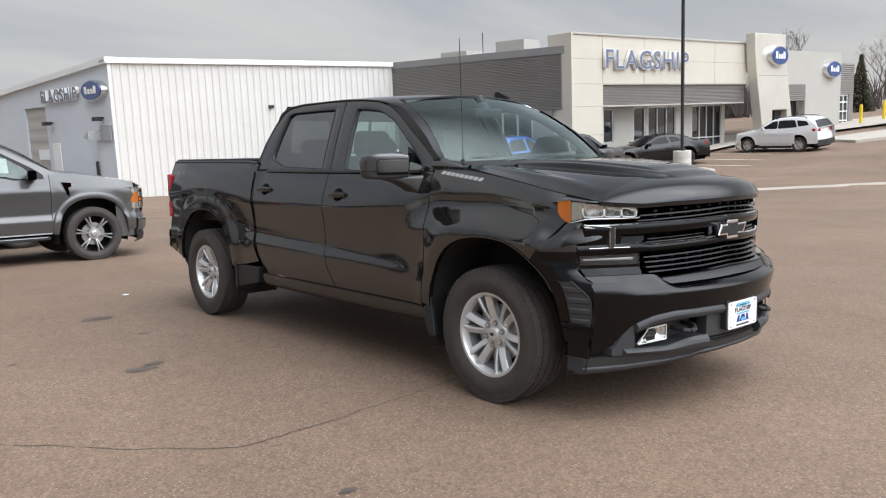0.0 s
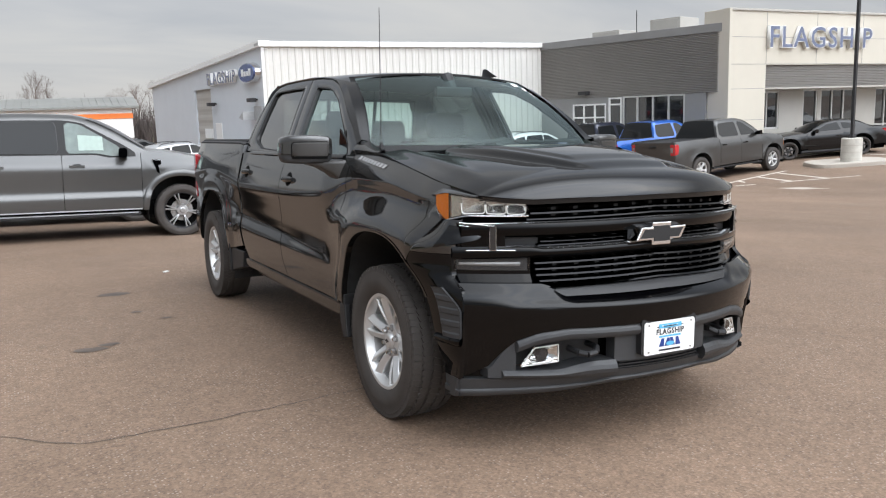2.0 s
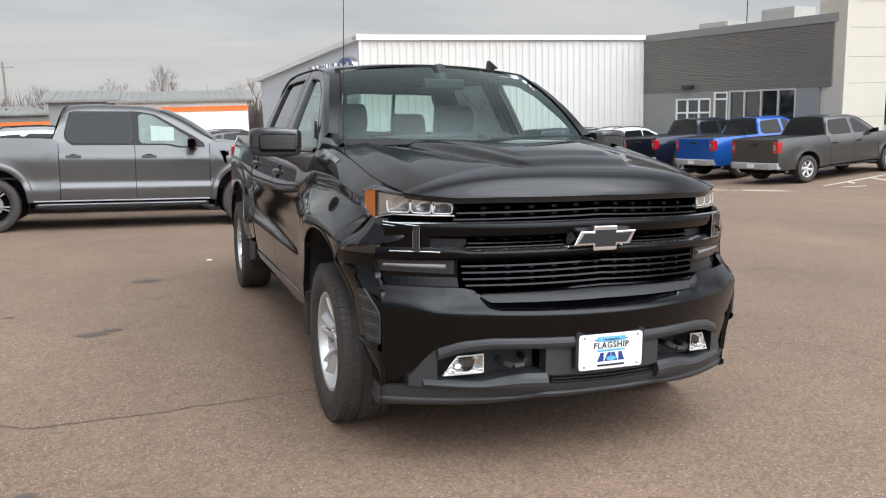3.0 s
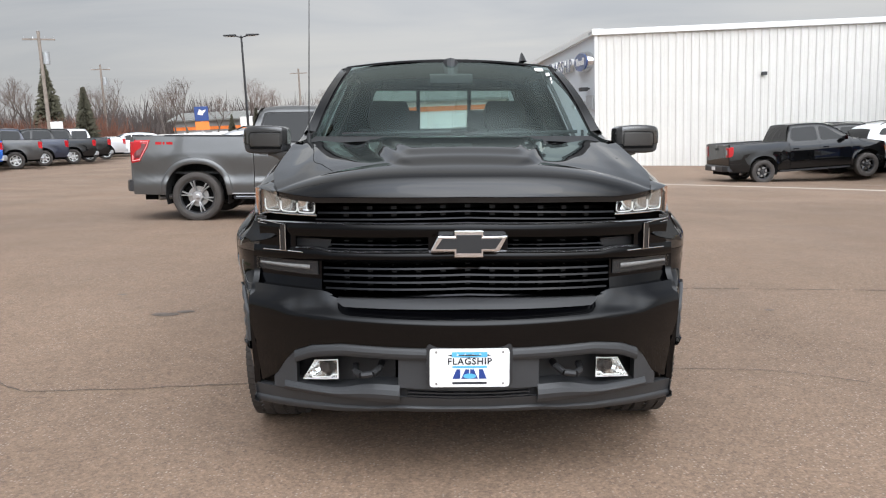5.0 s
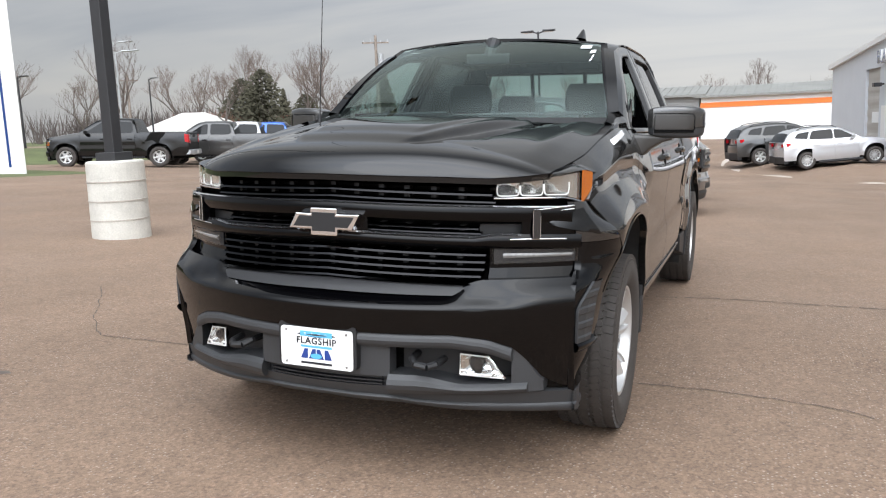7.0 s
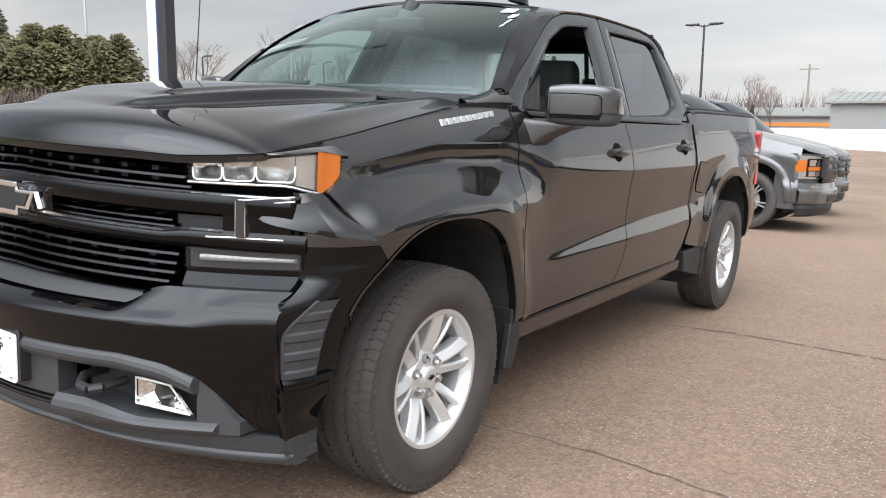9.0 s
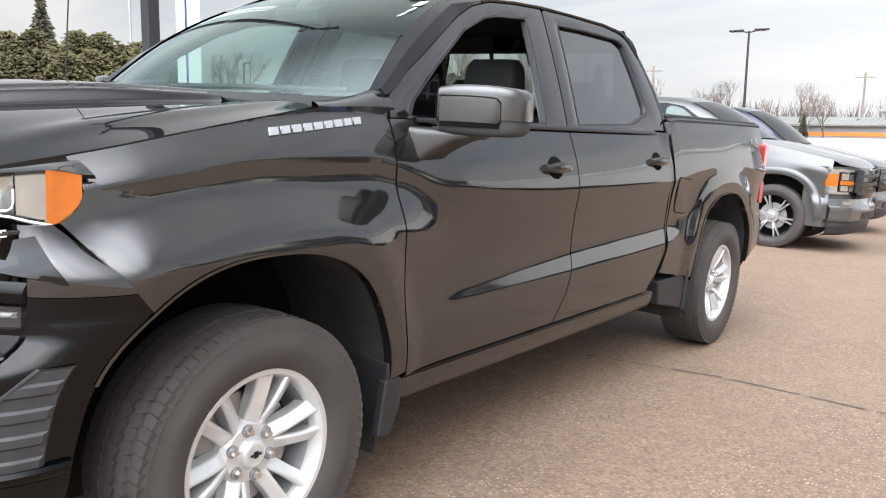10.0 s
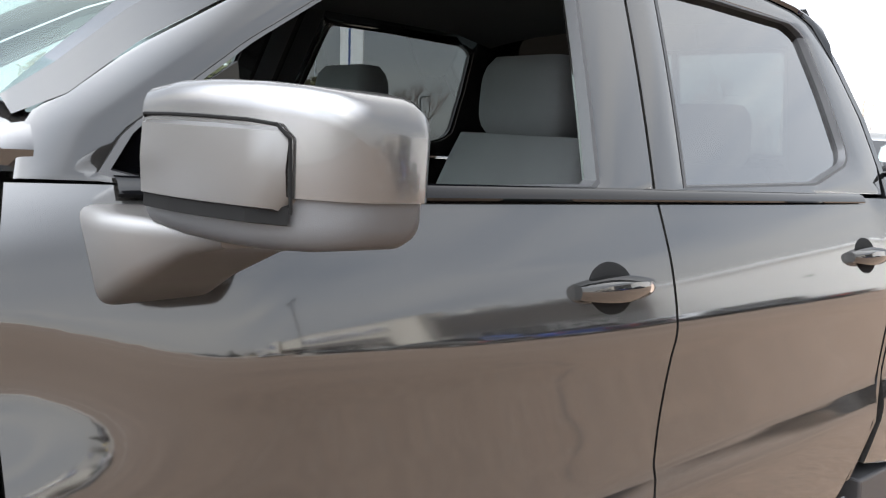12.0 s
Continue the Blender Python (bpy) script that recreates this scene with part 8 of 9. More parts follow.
# emblem: a plain notched bar with a bright edge
EM = [(-0.150, -0.024), (-0.118, 0.036), (-0.056, 0.034), (-0.056, 0.056), (0.056, 0.056), (0.056, 0.034), (0.150, 0.036), (0.118, -0.024), (0.056, -0.024), (0.056, -0.048), (-0.056, -0.048), (-0.056, -0.024)]
bm = bmesh.new()
prism(bm, [(x, 0.990 + z) for x, z in EM], "y", -0.958, -0.90)
emblem = part("emblem", bm, M["chrome"], grille, "plain black emblem with a bright edge", bevel=0.004)
bm = bmesh.new()
prism(bm, [(x * 0.86, 0.990 + 0.004 + (z - 0.004) * 0.68) for x, z in EM], "y", -0.9605, -0.953)
part("emblem_face", bm, M["trim"], emblem)
# headlamps: a plan curve from the grille round to the amber corner
LAMP_X = curve([(0.0, 0.605), (0.35, 0.715), (0.62, 0.800), (0.80, 0.856), (0.90, 0.885), (1.0, 0.9085)])
LAMP_Y = curve([(0.0, -0.762), (0.35, -0.700), (0.62, -0.635), (0.80, -0.570), (0.90, -0.520), (1.0, -0.462)])
LAMP_T = curve([(0.0, 1.152), (0.4, 1.164), (0.75, 1.178), (0.92, 1.186), (1.0, 1.176)])
LAMP_B = curve([(0.0, 1.087), (0.70, 1.087), (0.80, 1.078), (0.90, 1.066), (0.95, 1.082), (1.0, 1.118)])


def lamp_pt(sg, s, f, d=0.0):
    """On the head lamp's skin, d behind it."""
    z = LAMP_B(s) + (LAMP_T(s) - LAMP_B(s)) * f
    t = Vector((LAMP_X(s + 0.01) - LAMP_X(s - 0.01), LAMP_Y(s + 0.01) - LAMP_Y(s - 0.01))) if 0.01 < s < 0.99 else Vector((0.11, 0.07) if s < 0.5 else (0.025, 0.058))
    n = Vector((t.y, -t.x)).normalized()
    return Vector((sg * (LAMP_X(s) - n.x * d), LAMP_Y(s) - n.y * d, z))


def lamp_sheet(sg, s0, s1, f0, f1, d, ns=14, nf=5, rim=None):
    bm = bmesh.new()
    sheet(bm, [[lamp_pt(sg, s, f, d(s, f) if callable(d) else d) for s in np.linspace(s0, s1, ns)] for f in np.linspace(f0, f1, nf)], rim)
    return bm


def tube(bm, pts, r, n=6):
    """A thin round rod swept along the points."""
    rows = []
    for k, p in enumerate(pts):
        d = (pts[min(k + 1, len(pts) - 1)] - pts[max(k - 1, 0)]).normalized()
        a = d.cross(Vector((0, 0.2, 1)) if abs(d.z) < 0.9 else Vector((1, 0, 0))).normalized()
        b = d.cross(a)
        rows.append([p + (a * math.cos(t) + b * math.sin(t)) * r for t in np.linspace(0, 2 * math.pi, n + 1)])
    sheet(bm, rows)


for sg in (1, -1):
    def xs(a, b):
        return (a, b) if sg > 0 else (-b, -a)
    lamp = part("headlamp", lamp_sheet(sg, 0.0, 0.97, 0.0, 1.0, 0.062, 18, 3), M["gloss_black"], truck, "clear headlamp with bright reflectors and amber corner")
    bm = lamp_sheet(sg, 0.0, 0.86, -0.03, 0.05, 0.006, 16, 2, (0, 0.05, 0))
    part("lamp_bezel", bm, M["gloss_black"], lamp, "black lower bezel", smooth=False)
    for k, (s0, s1) in enumerate(((0.035, 0.27), (0.28, 0.515), (0.525, 0.77))):
        bowl = lambda s, f: 0.008 + 0.036 * (1 - abs(2 * (s - s0) / (s1 - s0) - 1) ** 3) * (0.30 + 0.70 * smooth01(1.15 - f))
        part("reflector", lamp_sheet(sg, s0, s1, 0.07, 1.0, bowl, 13, 8), M["lamp_chrome" if k == 0 else "lamp_silver"], lamp, "bright lamp reflector", smooth=True)
        # the light tube: a shallow bright U under each cell
        bm = bmesh.new()
        loop = [(0.0, 0.62), (0.0, 0.34), (0.03, 0.20), (0.11, 0.12), (0.5, 0.105), (0.89, 0.12), (0.97, 0.20), (1.0, 0.34), (1.0, 0.62)]
        tube(bm, [lamp_pt(sg, s0 + (s1 - s0) * v, f, 0.004) for v, f in loop], 0.0027)
        part("light_tube", bm, M["lamp_white"], lamp, "white light tube")
    part("corner_lens", lamp_sheet(sg, 0.775, 0.890, 0.02, 1.0, 0.012, 6, 5), M["lamp_silver"], lamp, "bright corner of the lamp", smooth=True)
    part("amber_corner", lamp_sheet(sg, 0.885, 1.0, 0.0, 1.0, lambda s, f: 0.003 * math.sin(9 * math.pi * s) ** 2, 14, 8), M["amber"], lamp, "amber side reflector", smooth=True)
    p = part("lens", lamp_sheet(sg, 0.0, 0.995, 0.0, 1.0, -0.003, 22, 5), M["glass_clear"], lamp, "clear lens", smooth=True)
    p.visible_shadow = False
    bm = bmesh.new()
    tube(bm, [lamp_pt(sg, s, -0.01, 0.0) for s in np.linspace(0, 0.9, 14)], 0.0035)
    part("bright_line", bm, M["satin_chrome"], lamp, "thin satin line under the lamp")
    # painted brow between the lamp's top edge and the hood
    bm = bmesh.new()
    rows = []
    for q in np.linspace(0.60, 1.0, 14):
        a = lamp_pt(sg, q, 1.0, -0.001)
        b = Vector((sg * (H.W(a.y, H.zt(a.y)) - 0.003), a.y + 0.002, max(a.z + 0.003, H.zt(a.y) - 0.004)))
        rows.append([a + Vector((-sg * 0.01, 0.01, -0.01))] + [a.lerp(b, f) + Vector((sg * 0.5, -0.5, 0.5)) * 0.006 * math.sin(math.pi * f) for f in (0, 0.25, 0.5, 0.75, 1.0)] + [b + Vector((-sg * 0.012, 0.004, -0.012))])
    for y in (-0.455, -0.445):
        rows.append([p + Vector((sg * (H.W(y, p.z) - H.W(-0.462, p.z)), y + 0.462, 0)) for p in rows[-1]])
    sheet(bm, rows)
    part("lamp_brow", bm, SP, truck, smooth=True)
    # bracket-shaped trim under the lamp: a satin post and the arm that runs out to the amber corner
    arm_b = lambda x: 1.022 + 0.13 * max(0, abs(x) - 0.760)
    bm = bmesh.new()
    patch_into(bm, *xs(0.742, 0.766), 0.938, 1.044, -0.963, 0.0, 2, 3, 0.05)
    patch_into(bm, *xs(0.766, 0.872), lambda x: arm_b(x) + 0.010, lambda x: arm_b(x) + 0.022, -0.950, 0.0, 8, 1, 0.05)
    br = part("bracket_trim", bm, M["bracket"], truck, "dark satin bracket trim below the lamp", bevel=0.004)
    bm = bmesh.new()
    tube(bm, [front_pt(sg * 0.7425, z, -0.964) for z in (0.94, 1.0, 1.042)], 0.0015)
    tube(bm, [front_pt(sg * 0.767, z, -0.966) for z in (0.94, 0.99, 1.022)], 0.0015)
    tube(bm, [front_pt(sg * x, arm_b(x) + 0.009, -0.953) for x in np.linspace(0.768, 0.872, 8)], 0.0016)
    tube(bm, [front_pt(sg * x, arm_b(x) + 0.022, -0.953) for x in np.linspace(0.742, 0.872, 9)], 0.0016)
    part("bracket_edge", bm, M["satin_chrome"], br, "thin bright edge of the bracket")
    bm = bmesh.new()
    tube(bm, [front_pt(sg * x, 0.936 - 0.02 * abs(abs(x) - 0.735), -0.957) for x in np.linspace(0.665, 0.850, 10)], 0.0022)
    part("bright_line", bm, M["satin_chrome"], br)
    part("bracket_pocket", patch(*xs(0.766, 0.870), 0.935, lambda x: arm_b(x) + 0.004, -0.930, 0.0, 8, 3, 0.02), M["gloss_black"], br, smooth=True)
    # the pointed wedge that grows out of the fender corner into the bracket
    bm = bmesh.new()
    rows = []
    tip = front_pt(sg * 0.792, 0.995, -0.950)
    for q in np.linspace(0, 1, 16):
        row = []
        for f in (0.0, 0.06, 0.2, 0.4, 0.6, 0.8, 1.0):
            zz = 0.995 + (-0.052 + 0.104 * f) * q ** 0.62
            e = corner_pt(0.943 + 0.104 * f, 0.40, sg, 0.004)
            p = tip.lerp(e, q)
            p.z = zz
            # the lower edge stands out like a shelf and the face leans back above it
            row.append(p + Vector((sg * 0.3, -1, 0)) * (0.016 * (1 - f) ** 1.2 * (0.35 if f == 0.0 else 1.0) * math.sin(math.pi * min(1.0, 0.1 + 0.9 * q) ** 0.7)))
        rows.append(row)
    sheet(bm, rows)
    part("corner_wedge", bm, BP, truck, "gloss black pointed corner below the lamp", smooth=True)
    # lower lamp strip
    lt = lambda x: 0.900 - 0.004 * (abs(x) - 0.6) / 0.3
    lb = lambda x: 0.842 + 0.004 * (abs(x) - 0.6) / 0.3
    strip_l = part("lamp_strip", patch(*xs(0.605, 0.888), lb, lt, -0.930, 0.0, 8, 2, 0.03), M["trim"], truck, "slim daytime lamp strip")
    part("strip_bar", patch(*xs(0.64, 0.868), lambda x: lb(x) + 0.021, lambda x: lt(x) - 0.018, -0.940, lambda f: 0.006 * math.sin(math.pi * f), 8, 3, 0.012), M["lamp_frost"], strip_l, "frosted light bar", smooth=True)
    p = part("strip_lens", patch(*xs(0.605, 0.888), lb, lt, -0.950, 0.0, 8, 2, 0.006), M["glass_clear"], strip_l)
    p.visible_shadow = False

# bumper
by = curve([(0.30, -0.955), (0.45, -0.985), (0.58, -1.022), (0.68, -1.044), (0.694, -1.046), (0.702, -1.043), (0.710, -1.034), (0.752, -0.956), (0.80, -0.945)])
lift = lambda x: 0.038 * smooth01((abs(x) - 0.46) / 0.13)
b_top = lambda x: 0.752 + lift(x)
b_low = line([(0.0, 0.603), (0.50, 0.600), (0.62, 0.580), (0.70, 0.545), (0.745, 0.49), (0.79, 0.42), (0.86, 0.375), (0.95, 0.36)])
bm = bmesh.new()
rows = []
for f in (0, 0.05, 0.15, 0.3, 0.45, 0.56, 0.60, 0.63, 0.66, 0.69, 0.72, 0.76, 0.82, 0.88, 0.94, 1.0):
    row = []
    for i in range(-48, 49):
        x = 0.903 * i / 48
        zb, zt = b_low(abs(x)), b_top(x)
        z = zb + (zt - zb) * f
        zz = z - lift(x) * smooth01((f - 0.62) / 0.38)
        y = by(zz) + FX(x)
        row.append(Vector((x, y, z)))
    rows.append(row)
sheet(bm, rows, (0, 0.04, 0))
bumper = part("front_bumper", bm, M["bumper_paint"], truck, "gloss black front bumper", smooth=True)
# lower grey fascia with lamp openings
gp_mat = M["grey_plastic"]
bm = bmesh.new()
patch_into(bm, -0.70, 0.70, lambda x: b_low(abs(x)) - 0.052 - 0.0 * x, lambda x: b_low(abs(x)) - 0.003, -1.020, lambda f: 0.012 * math.sin(math.pi * f), 40, 4, 0.09)
patch_into(bm, -0.275, 0.275, 0.430, 0.556, -1.000, 0.0, 10, 3, 0.06)
for sg in (1, -1):
    a, b = (0.695, 0.80) if sg > 0 else (-0.80, -0.695)
    patch_into(bm, a, b, lambda x: 0.370, lambda x: b_low(abs(x)) - 0.002, -1.000, 0.0, 8, 4, 0.07)
    a, b = (0.27, 0.75) if sg > 0 else (-0.75, -0.27)
    patch_into(bm, a, b, lambda x: 0.368, lambda x: 0.440 - 0.035 * smooth01((abs(x) - 0.36) / 0.2), -1.002, lambda f: 0.02 * math.sin(math.pi * f), 14, 4, 0.10)
fascia = part("lower_fascia", bm, gp_mat, truck, "dark grey moulded lower bumper", smooth=False)
part("centre_intake", patch(-0.27, 0.27, 0.385, 0.432, -0.965, 0.0, 10, 1, 0.03), M["trim"], fascia, "black intake mesh")
for k in range(3):
    part("intake_slat", patch(-0.24, 0.24, 0.392 + 0.014 * k, 0.397 + 0.014 * k, -0.985, 0.0, 10, 1, 0.02), M["trim"], fascia)
bm = bmesh.new()
vb = line([(0, 0.325), (0.3, 0.318), (0.5, 0.295), (0.9, 0.268), (0.95, 0.265)])
vt = line([(0, 0.388), (0.28, 0.388), (0.36, 0.372), (0.6, 0.372), (0.95, 0.355)])
for fset in ((0, 1),):
    rows = []
    for f in (0, 0.12, 0.3, 0.36, 0.42, 0.7, 0.9, 1.0):
        row = []
        for i in range(-40, 41):
            x = 0.905 * i / 40
            z = vb(abs(x)) + (vt(abs(x)) - vb(abs(x))) * f
            y = -0.985 + FX(x) + 0.03 * (1 - f) - 0.012 * smooth01((0.42 - f) / 0.1) * smooth01(f / 0.1)
            row.append(Vector((x, y, z)))
        rows.append(row)
    sheet(bm, rows, (0, 0.05, 0))
part("air_dam", bm, gp_mat, truck, "dark grey front air dam", smooth=True)
for sg in (1, -1):
    def xs(a, b):
        return (a, b) if sg > 0 else (-b, -a)
    # sides of the lower corner back to the wheel
    bm = bmesh.new()
    rows = []
    for f, d in ((0, -0.012), (0.12, 0.004), (0.36, 0.004), (0.42, -0.006), (0.9, -0.004), (1.0, -0.008)):
        rows.append([corner_pt(0.36, s, sg, d) + Vector((0, 0, 0.268 + 0.090 * f - 0.36)) for s in np.linspace(0, 1, 7)])
    sheet(bm, rows)
    part("corner_lip", bm, gp_mat, truck, smooth=True)
    # lamp pocket
    part("lamp_pocket", patch(*xs(0.29, 0.70), 0.41, 0.56, -0.905, 0.0, 10, 2, 0.02), M["trim"], fascia, "dark pocket of the fog lamp")
    fog_i, fog_o = 0.520, 0.672
    ft = lambda x: 0.520 - 0.02 * (abs(x) - 0.52) / 0.14
    fb = lambda x: 0.440 - 0.02 * (abs(x) - 0.52) / 0.14

    def fog_pt(u, f, d):
        # the outer edge slants
        x = fog_i + (fog_o - 0.055 * f - fog_i) * u
        return front_pt(sg * x, fb(x) + (ft(x) - fb(x)) * f, -0.992, -d)
    bm = bmesh.new()
    sheet(bm, [[fog_pt(u, f, 0.012 + 0.040 * math.sin(math.pi * u) * math.sin(math.pi * f)) for u in np.linspace(0, 1, 11)] for f in np.linspace(0, 1, 8)])
    fog = part("fog_lamp", bm, M["lamp_chrome"], truck, "small bright fog lamp with a slanted outer edge", smooth=False)
    bm = bmesh.new()
    c = fog_pt(0.46, 0.56, 0.046)
    cyl(bm, c, c + Vector((0, -0.030, 0)), 0.024, 0.020, 16)
    part("fog_bulb", bm, M["bracket"], fog, "round lamp reflector")
    bm = bmesh.new()
    tube(bm, [fog_pt(u, f, 0.004) for u, f in ((0.0, 0.22), (0.14, 0.22), (0.22, 0.10), (0.72, 0.10), (0.80, 0.24), (0.97, 0.24))], 0.004)
    tube(bm, [fog_pt(u, f, 0.004) for u, f in ((0.0, 0.02), (0.0, 0.98), (0.98, 0.98), (0.98, 0.02), (0.0, 0.02))], 0.0035)
    part("fog_rim", bm, M["lamp_white"], fog, "bright rim of the fog lamp")
    bm = bmesh.new()
    sheet(bm, [[fog_pt(u, f, 0.0) for u in np.linspace(0, 1, 6)] for f in (0, 0.5, 1)])
    p = part("fog_lens", bm, M["glass_clear"], fog, smooth=True)
    p.visible_shadow = False
    # tow hook
    bm = bmesh.new()
    pts = [(0.345, -0.86, 0.50), (0.35, -0.935, 0.50), (0.375, -0.965, 0.485), (0.42, -0.965, 0.480), (0.445, -0.935, 0.485), (0.45, -0.86, 0.49)]
    pts = [Vector((sg * a, b, c)) for a, b, c in pts]
    for a, b in zip(pts, pts[1:]):
        cyl(bm, a, b, 0.014, n=8)
    part("tow_hook", bm, M["trim"], truck, "black tow hook in the bumper")
    # ribbed air curtain at the corner
    bm = bmesh.new()
    rows = []
    for k in range(37):
        z = 0.548 + 0.222 * k / 36
        rib = 0.007 if k % 9 in (0, 1, 2, 3) else 0.0
        e = 0.10 + 0.34 * smooth01((z - 0.66) / 0.12)
        rows.append([corner_pt(z, s, sg, o) for s, o in ((e - 0.05, -0.004), (e - 0.035, 0.009), (e - 0.01, 0.009), (e + 0.005, 0.003 + 0.7 * rib), (0.5 * (e + 0.66), 0.003 + 0.7 * rib), (0.66, 0.003 + 0.7 * rib), (0.70, 0.004), (0.73, -0.004))])
    sheet(bm, rows)
    cur = part("air_curtain", bm, M["grey_plastic"], truck, "ribbed grey vent at the bumper corner")
    bm = bmesh.new()
    rows = [[corner_pt(z, s, sg, o) for s in np.linspace(0.05, 0.98, 12)] for z, o in ((0.508, -0.002), (0.516, 0.010), (0.528, 0.016), (0.538, 0.017), (0.547, 0.010), (0.551, -0.014))]
    sheet(bm, rows)
    part("vent_ledge", bm, M["gloss_black"], cur, smooth=True)

# dealer plate on its bracket
bm = bmesh.new()
prism(bm, rounded([(-0.165, 0.452), (0.165, 0.452), (0.165, 0.618), (-0.165, 0.618)], 0.018), "y", -1.022, -0.98)
holder = part("plate_bracket", bm, M["trim"], truck, "black plate bracket")
bm = bmesh.new()
prism(bm, rounded([(-0.153, 0.450), (0.153, 0.450), (0.153, 0.601), (-0.153, 0.601)], 0.014), "y", -1.029, -1.024)
plate_ob = part("dealer_plate", bm, M["plate_white"], holder, "white dealer plate reading FLAGSHIP")
def plate_rect(name, x0, x1, z0, z1, mm, lab=""):
    bm = bmesh.new()
    box(bm, x0, x1, -1.0310, -1.0290, z0, z1)
    return part(name, bm, M[mm], plate_ob, lab)
plate_rect("plate_band", -0.068, 0.068, 0.568, 0.588, "ink_sky", "pale blue band")
for k in range(4):
    plate_rect("plate_star", -0.05 + k * 0.029, -0.042 + k * 0.029, 0.574, 0.582, "plate_white")
bm = text_mesh("FLAGSHIP", 0.036, 0.0006, 0.0006)
bmesh.ops.translate(bm, verts=bm.verts, vec=(0, -1.0305, 0.5505))
part("plate_word", bm, M["ink_dark"], plate_ob, "dark word FLAGSHIP")
plate_rect("plate_line", -0.066, 0.066, 0.5255, 0.5335, "ink_sky")
for k in range(4):
    x = -0.068 + k * 0.034
    bm = bmesh.new()
    prism(bm, [(x + 0.002, 0.483), (x + 0.032, 0.483), (x + (0.032 if k < 2 else 0.016), 0.520), (x + (0.018 if k < 2 else 0.002), 0.520)], "y", -1.0310, -1.0290)
    part("plate_block", bm, M["ink_blue"], plate_ob, "blue angular block" if k == 0 else "")
bm = bmesh.new()
bmesh.ops.create_cone(bm, cap_ends=True, segments=24, radius1=1, radius2=1, depth=0.002, matrix=Matrix.Translation((0, -1.0318, 0.494)) @ Matrix.Rotation(radians(90), 4, "X") @ Matrix.Diagonal((0.024, 0.010, 1, 1)))
part("plate_oval", bm, M["ink_sky"], plate_ob)
plate_rect("plate_line", -0.066, 0.066, 0.462, 0.470, "ink_dark")
for x in (-0.128, 0.128):
    for z in (0.464, 0.588):
        bm = bmesh.new()
        cyl(bm, (x, -1.033, z), (x, -1.028, z), 0.0045, n=10)
        part("plate_screw", bm, M["steel"], plate_ob)

# ---- bed, tail, underside, cabin ----
bm = bmesh.new()
box(bm, -0.84, 0.84, 2.86, 4.56, 0.86, 0.90)
box(bm, -0.84, 0.84, 2.86, 2.90, 0.86, 1.39)
for sg in (1, -1):
    box(bm, sg * 0.80, sg * 0.84, 2.90, 4.56, 0.90, 1.40)
part("bed_box", bm, M["trim"], truck, "black bed floor and walls")
bm = bmesh.new()
box(bm, -0.86, 0.86, 2.90, 4.58, 1.405, 1.435)
part("tonneau", bm, M["trim"], truck, "low black bed cover", bevel=0.012)
bm = bmesh.new()
loft_box(bm, [(-0.72, 4.57, 4.65, 0.85, 1.40, 0.03), (0.72, 4.57, 4.65, 0.85, 1.40, 0.03)])
part("tailgate", bm, BP, truck, smooth=False)
bm = bmesh.new()
loft_box(bm, [(-0.95, 4.50, 4.66, 0.56, 0.74, 0.04), (-0.75, 4.58, 4.79, 0.54, 0.75, 0.05), (0.75, 4.58, 4.79, 0.54, 0.75, 0.05), (0.95, 4.50, 4.66, 0.56, 0.74, 0.04)])
part("rear_bumper", bm, M["gloss_black"], truck, smooth=False)
bm = bmesh.new()
box(bm, -0.45, 0.45, -0.6, 4.5, 0.36, 0.56)
box(bm, -0.70, 0.70, 0.55, 2.8, 0.38, 0.50)
part("chassis", bm, M["dark_void"], truck, "dark underbody")
for y in (0.0, 3.745):
    bm = bmesh.new()
    cyl(bm, (-0.80, y, 0.40), (0.80, y, 0.40), 0.05, n=12)
    part("axle", bm, M["dark_void"], truck)
bm = bmesh.new()
box(bm, -0.55, 0.55, -0.55, 0.50, 0.55, 1.13)
part("engine_bay", bm, M["dark_void"], truck)
bm = bmesh.new()
box(bm, -0.78, 0.78, 0.5, 2.78, 0.50, 0.56)
part("cabin_floor", bm, M["dark_void"], truck)
bm = bmesh.new()
sheet(bm, [[Vector((SX(y, ED(y)) * u * 0.97, y, ED(y) - 0.03 + (ZR(y) - ED(y)) * (1 - abs(u) ** 3))) for u in np.linspace(-1, 1, 15)] for y in (1.2, 1.4, 1.8, 2.2, 2.5, 2.7)])
part("headliner", bm, M["headliner"], truck, "dark headliner", smooth=True)
bm = bmesh.new()
prof = [(0.45, 1.00), (0.36, 1.30), (0.42, 1.375), (0.70, 1.385), (0.95, 1.34), (1.02, 1.25), (0.98, 1.05), (0.90, 0.95)]
prism(bm, prof, "x", -0.78, 0.78)
dash = part("dashboard", bm, M["dash"], truck, "black dashboard", bevel=0.03)
bm = bmesh.new()
loft_box(bm, [(0.22, 0.82, 0.96, 1.33, 1.42, 0.03), (0.58, 0.82, 0.96, 1.33, 1.42, 0.03)])
part("gauge_hood", bm, M["dash"], dash, smooth=False)
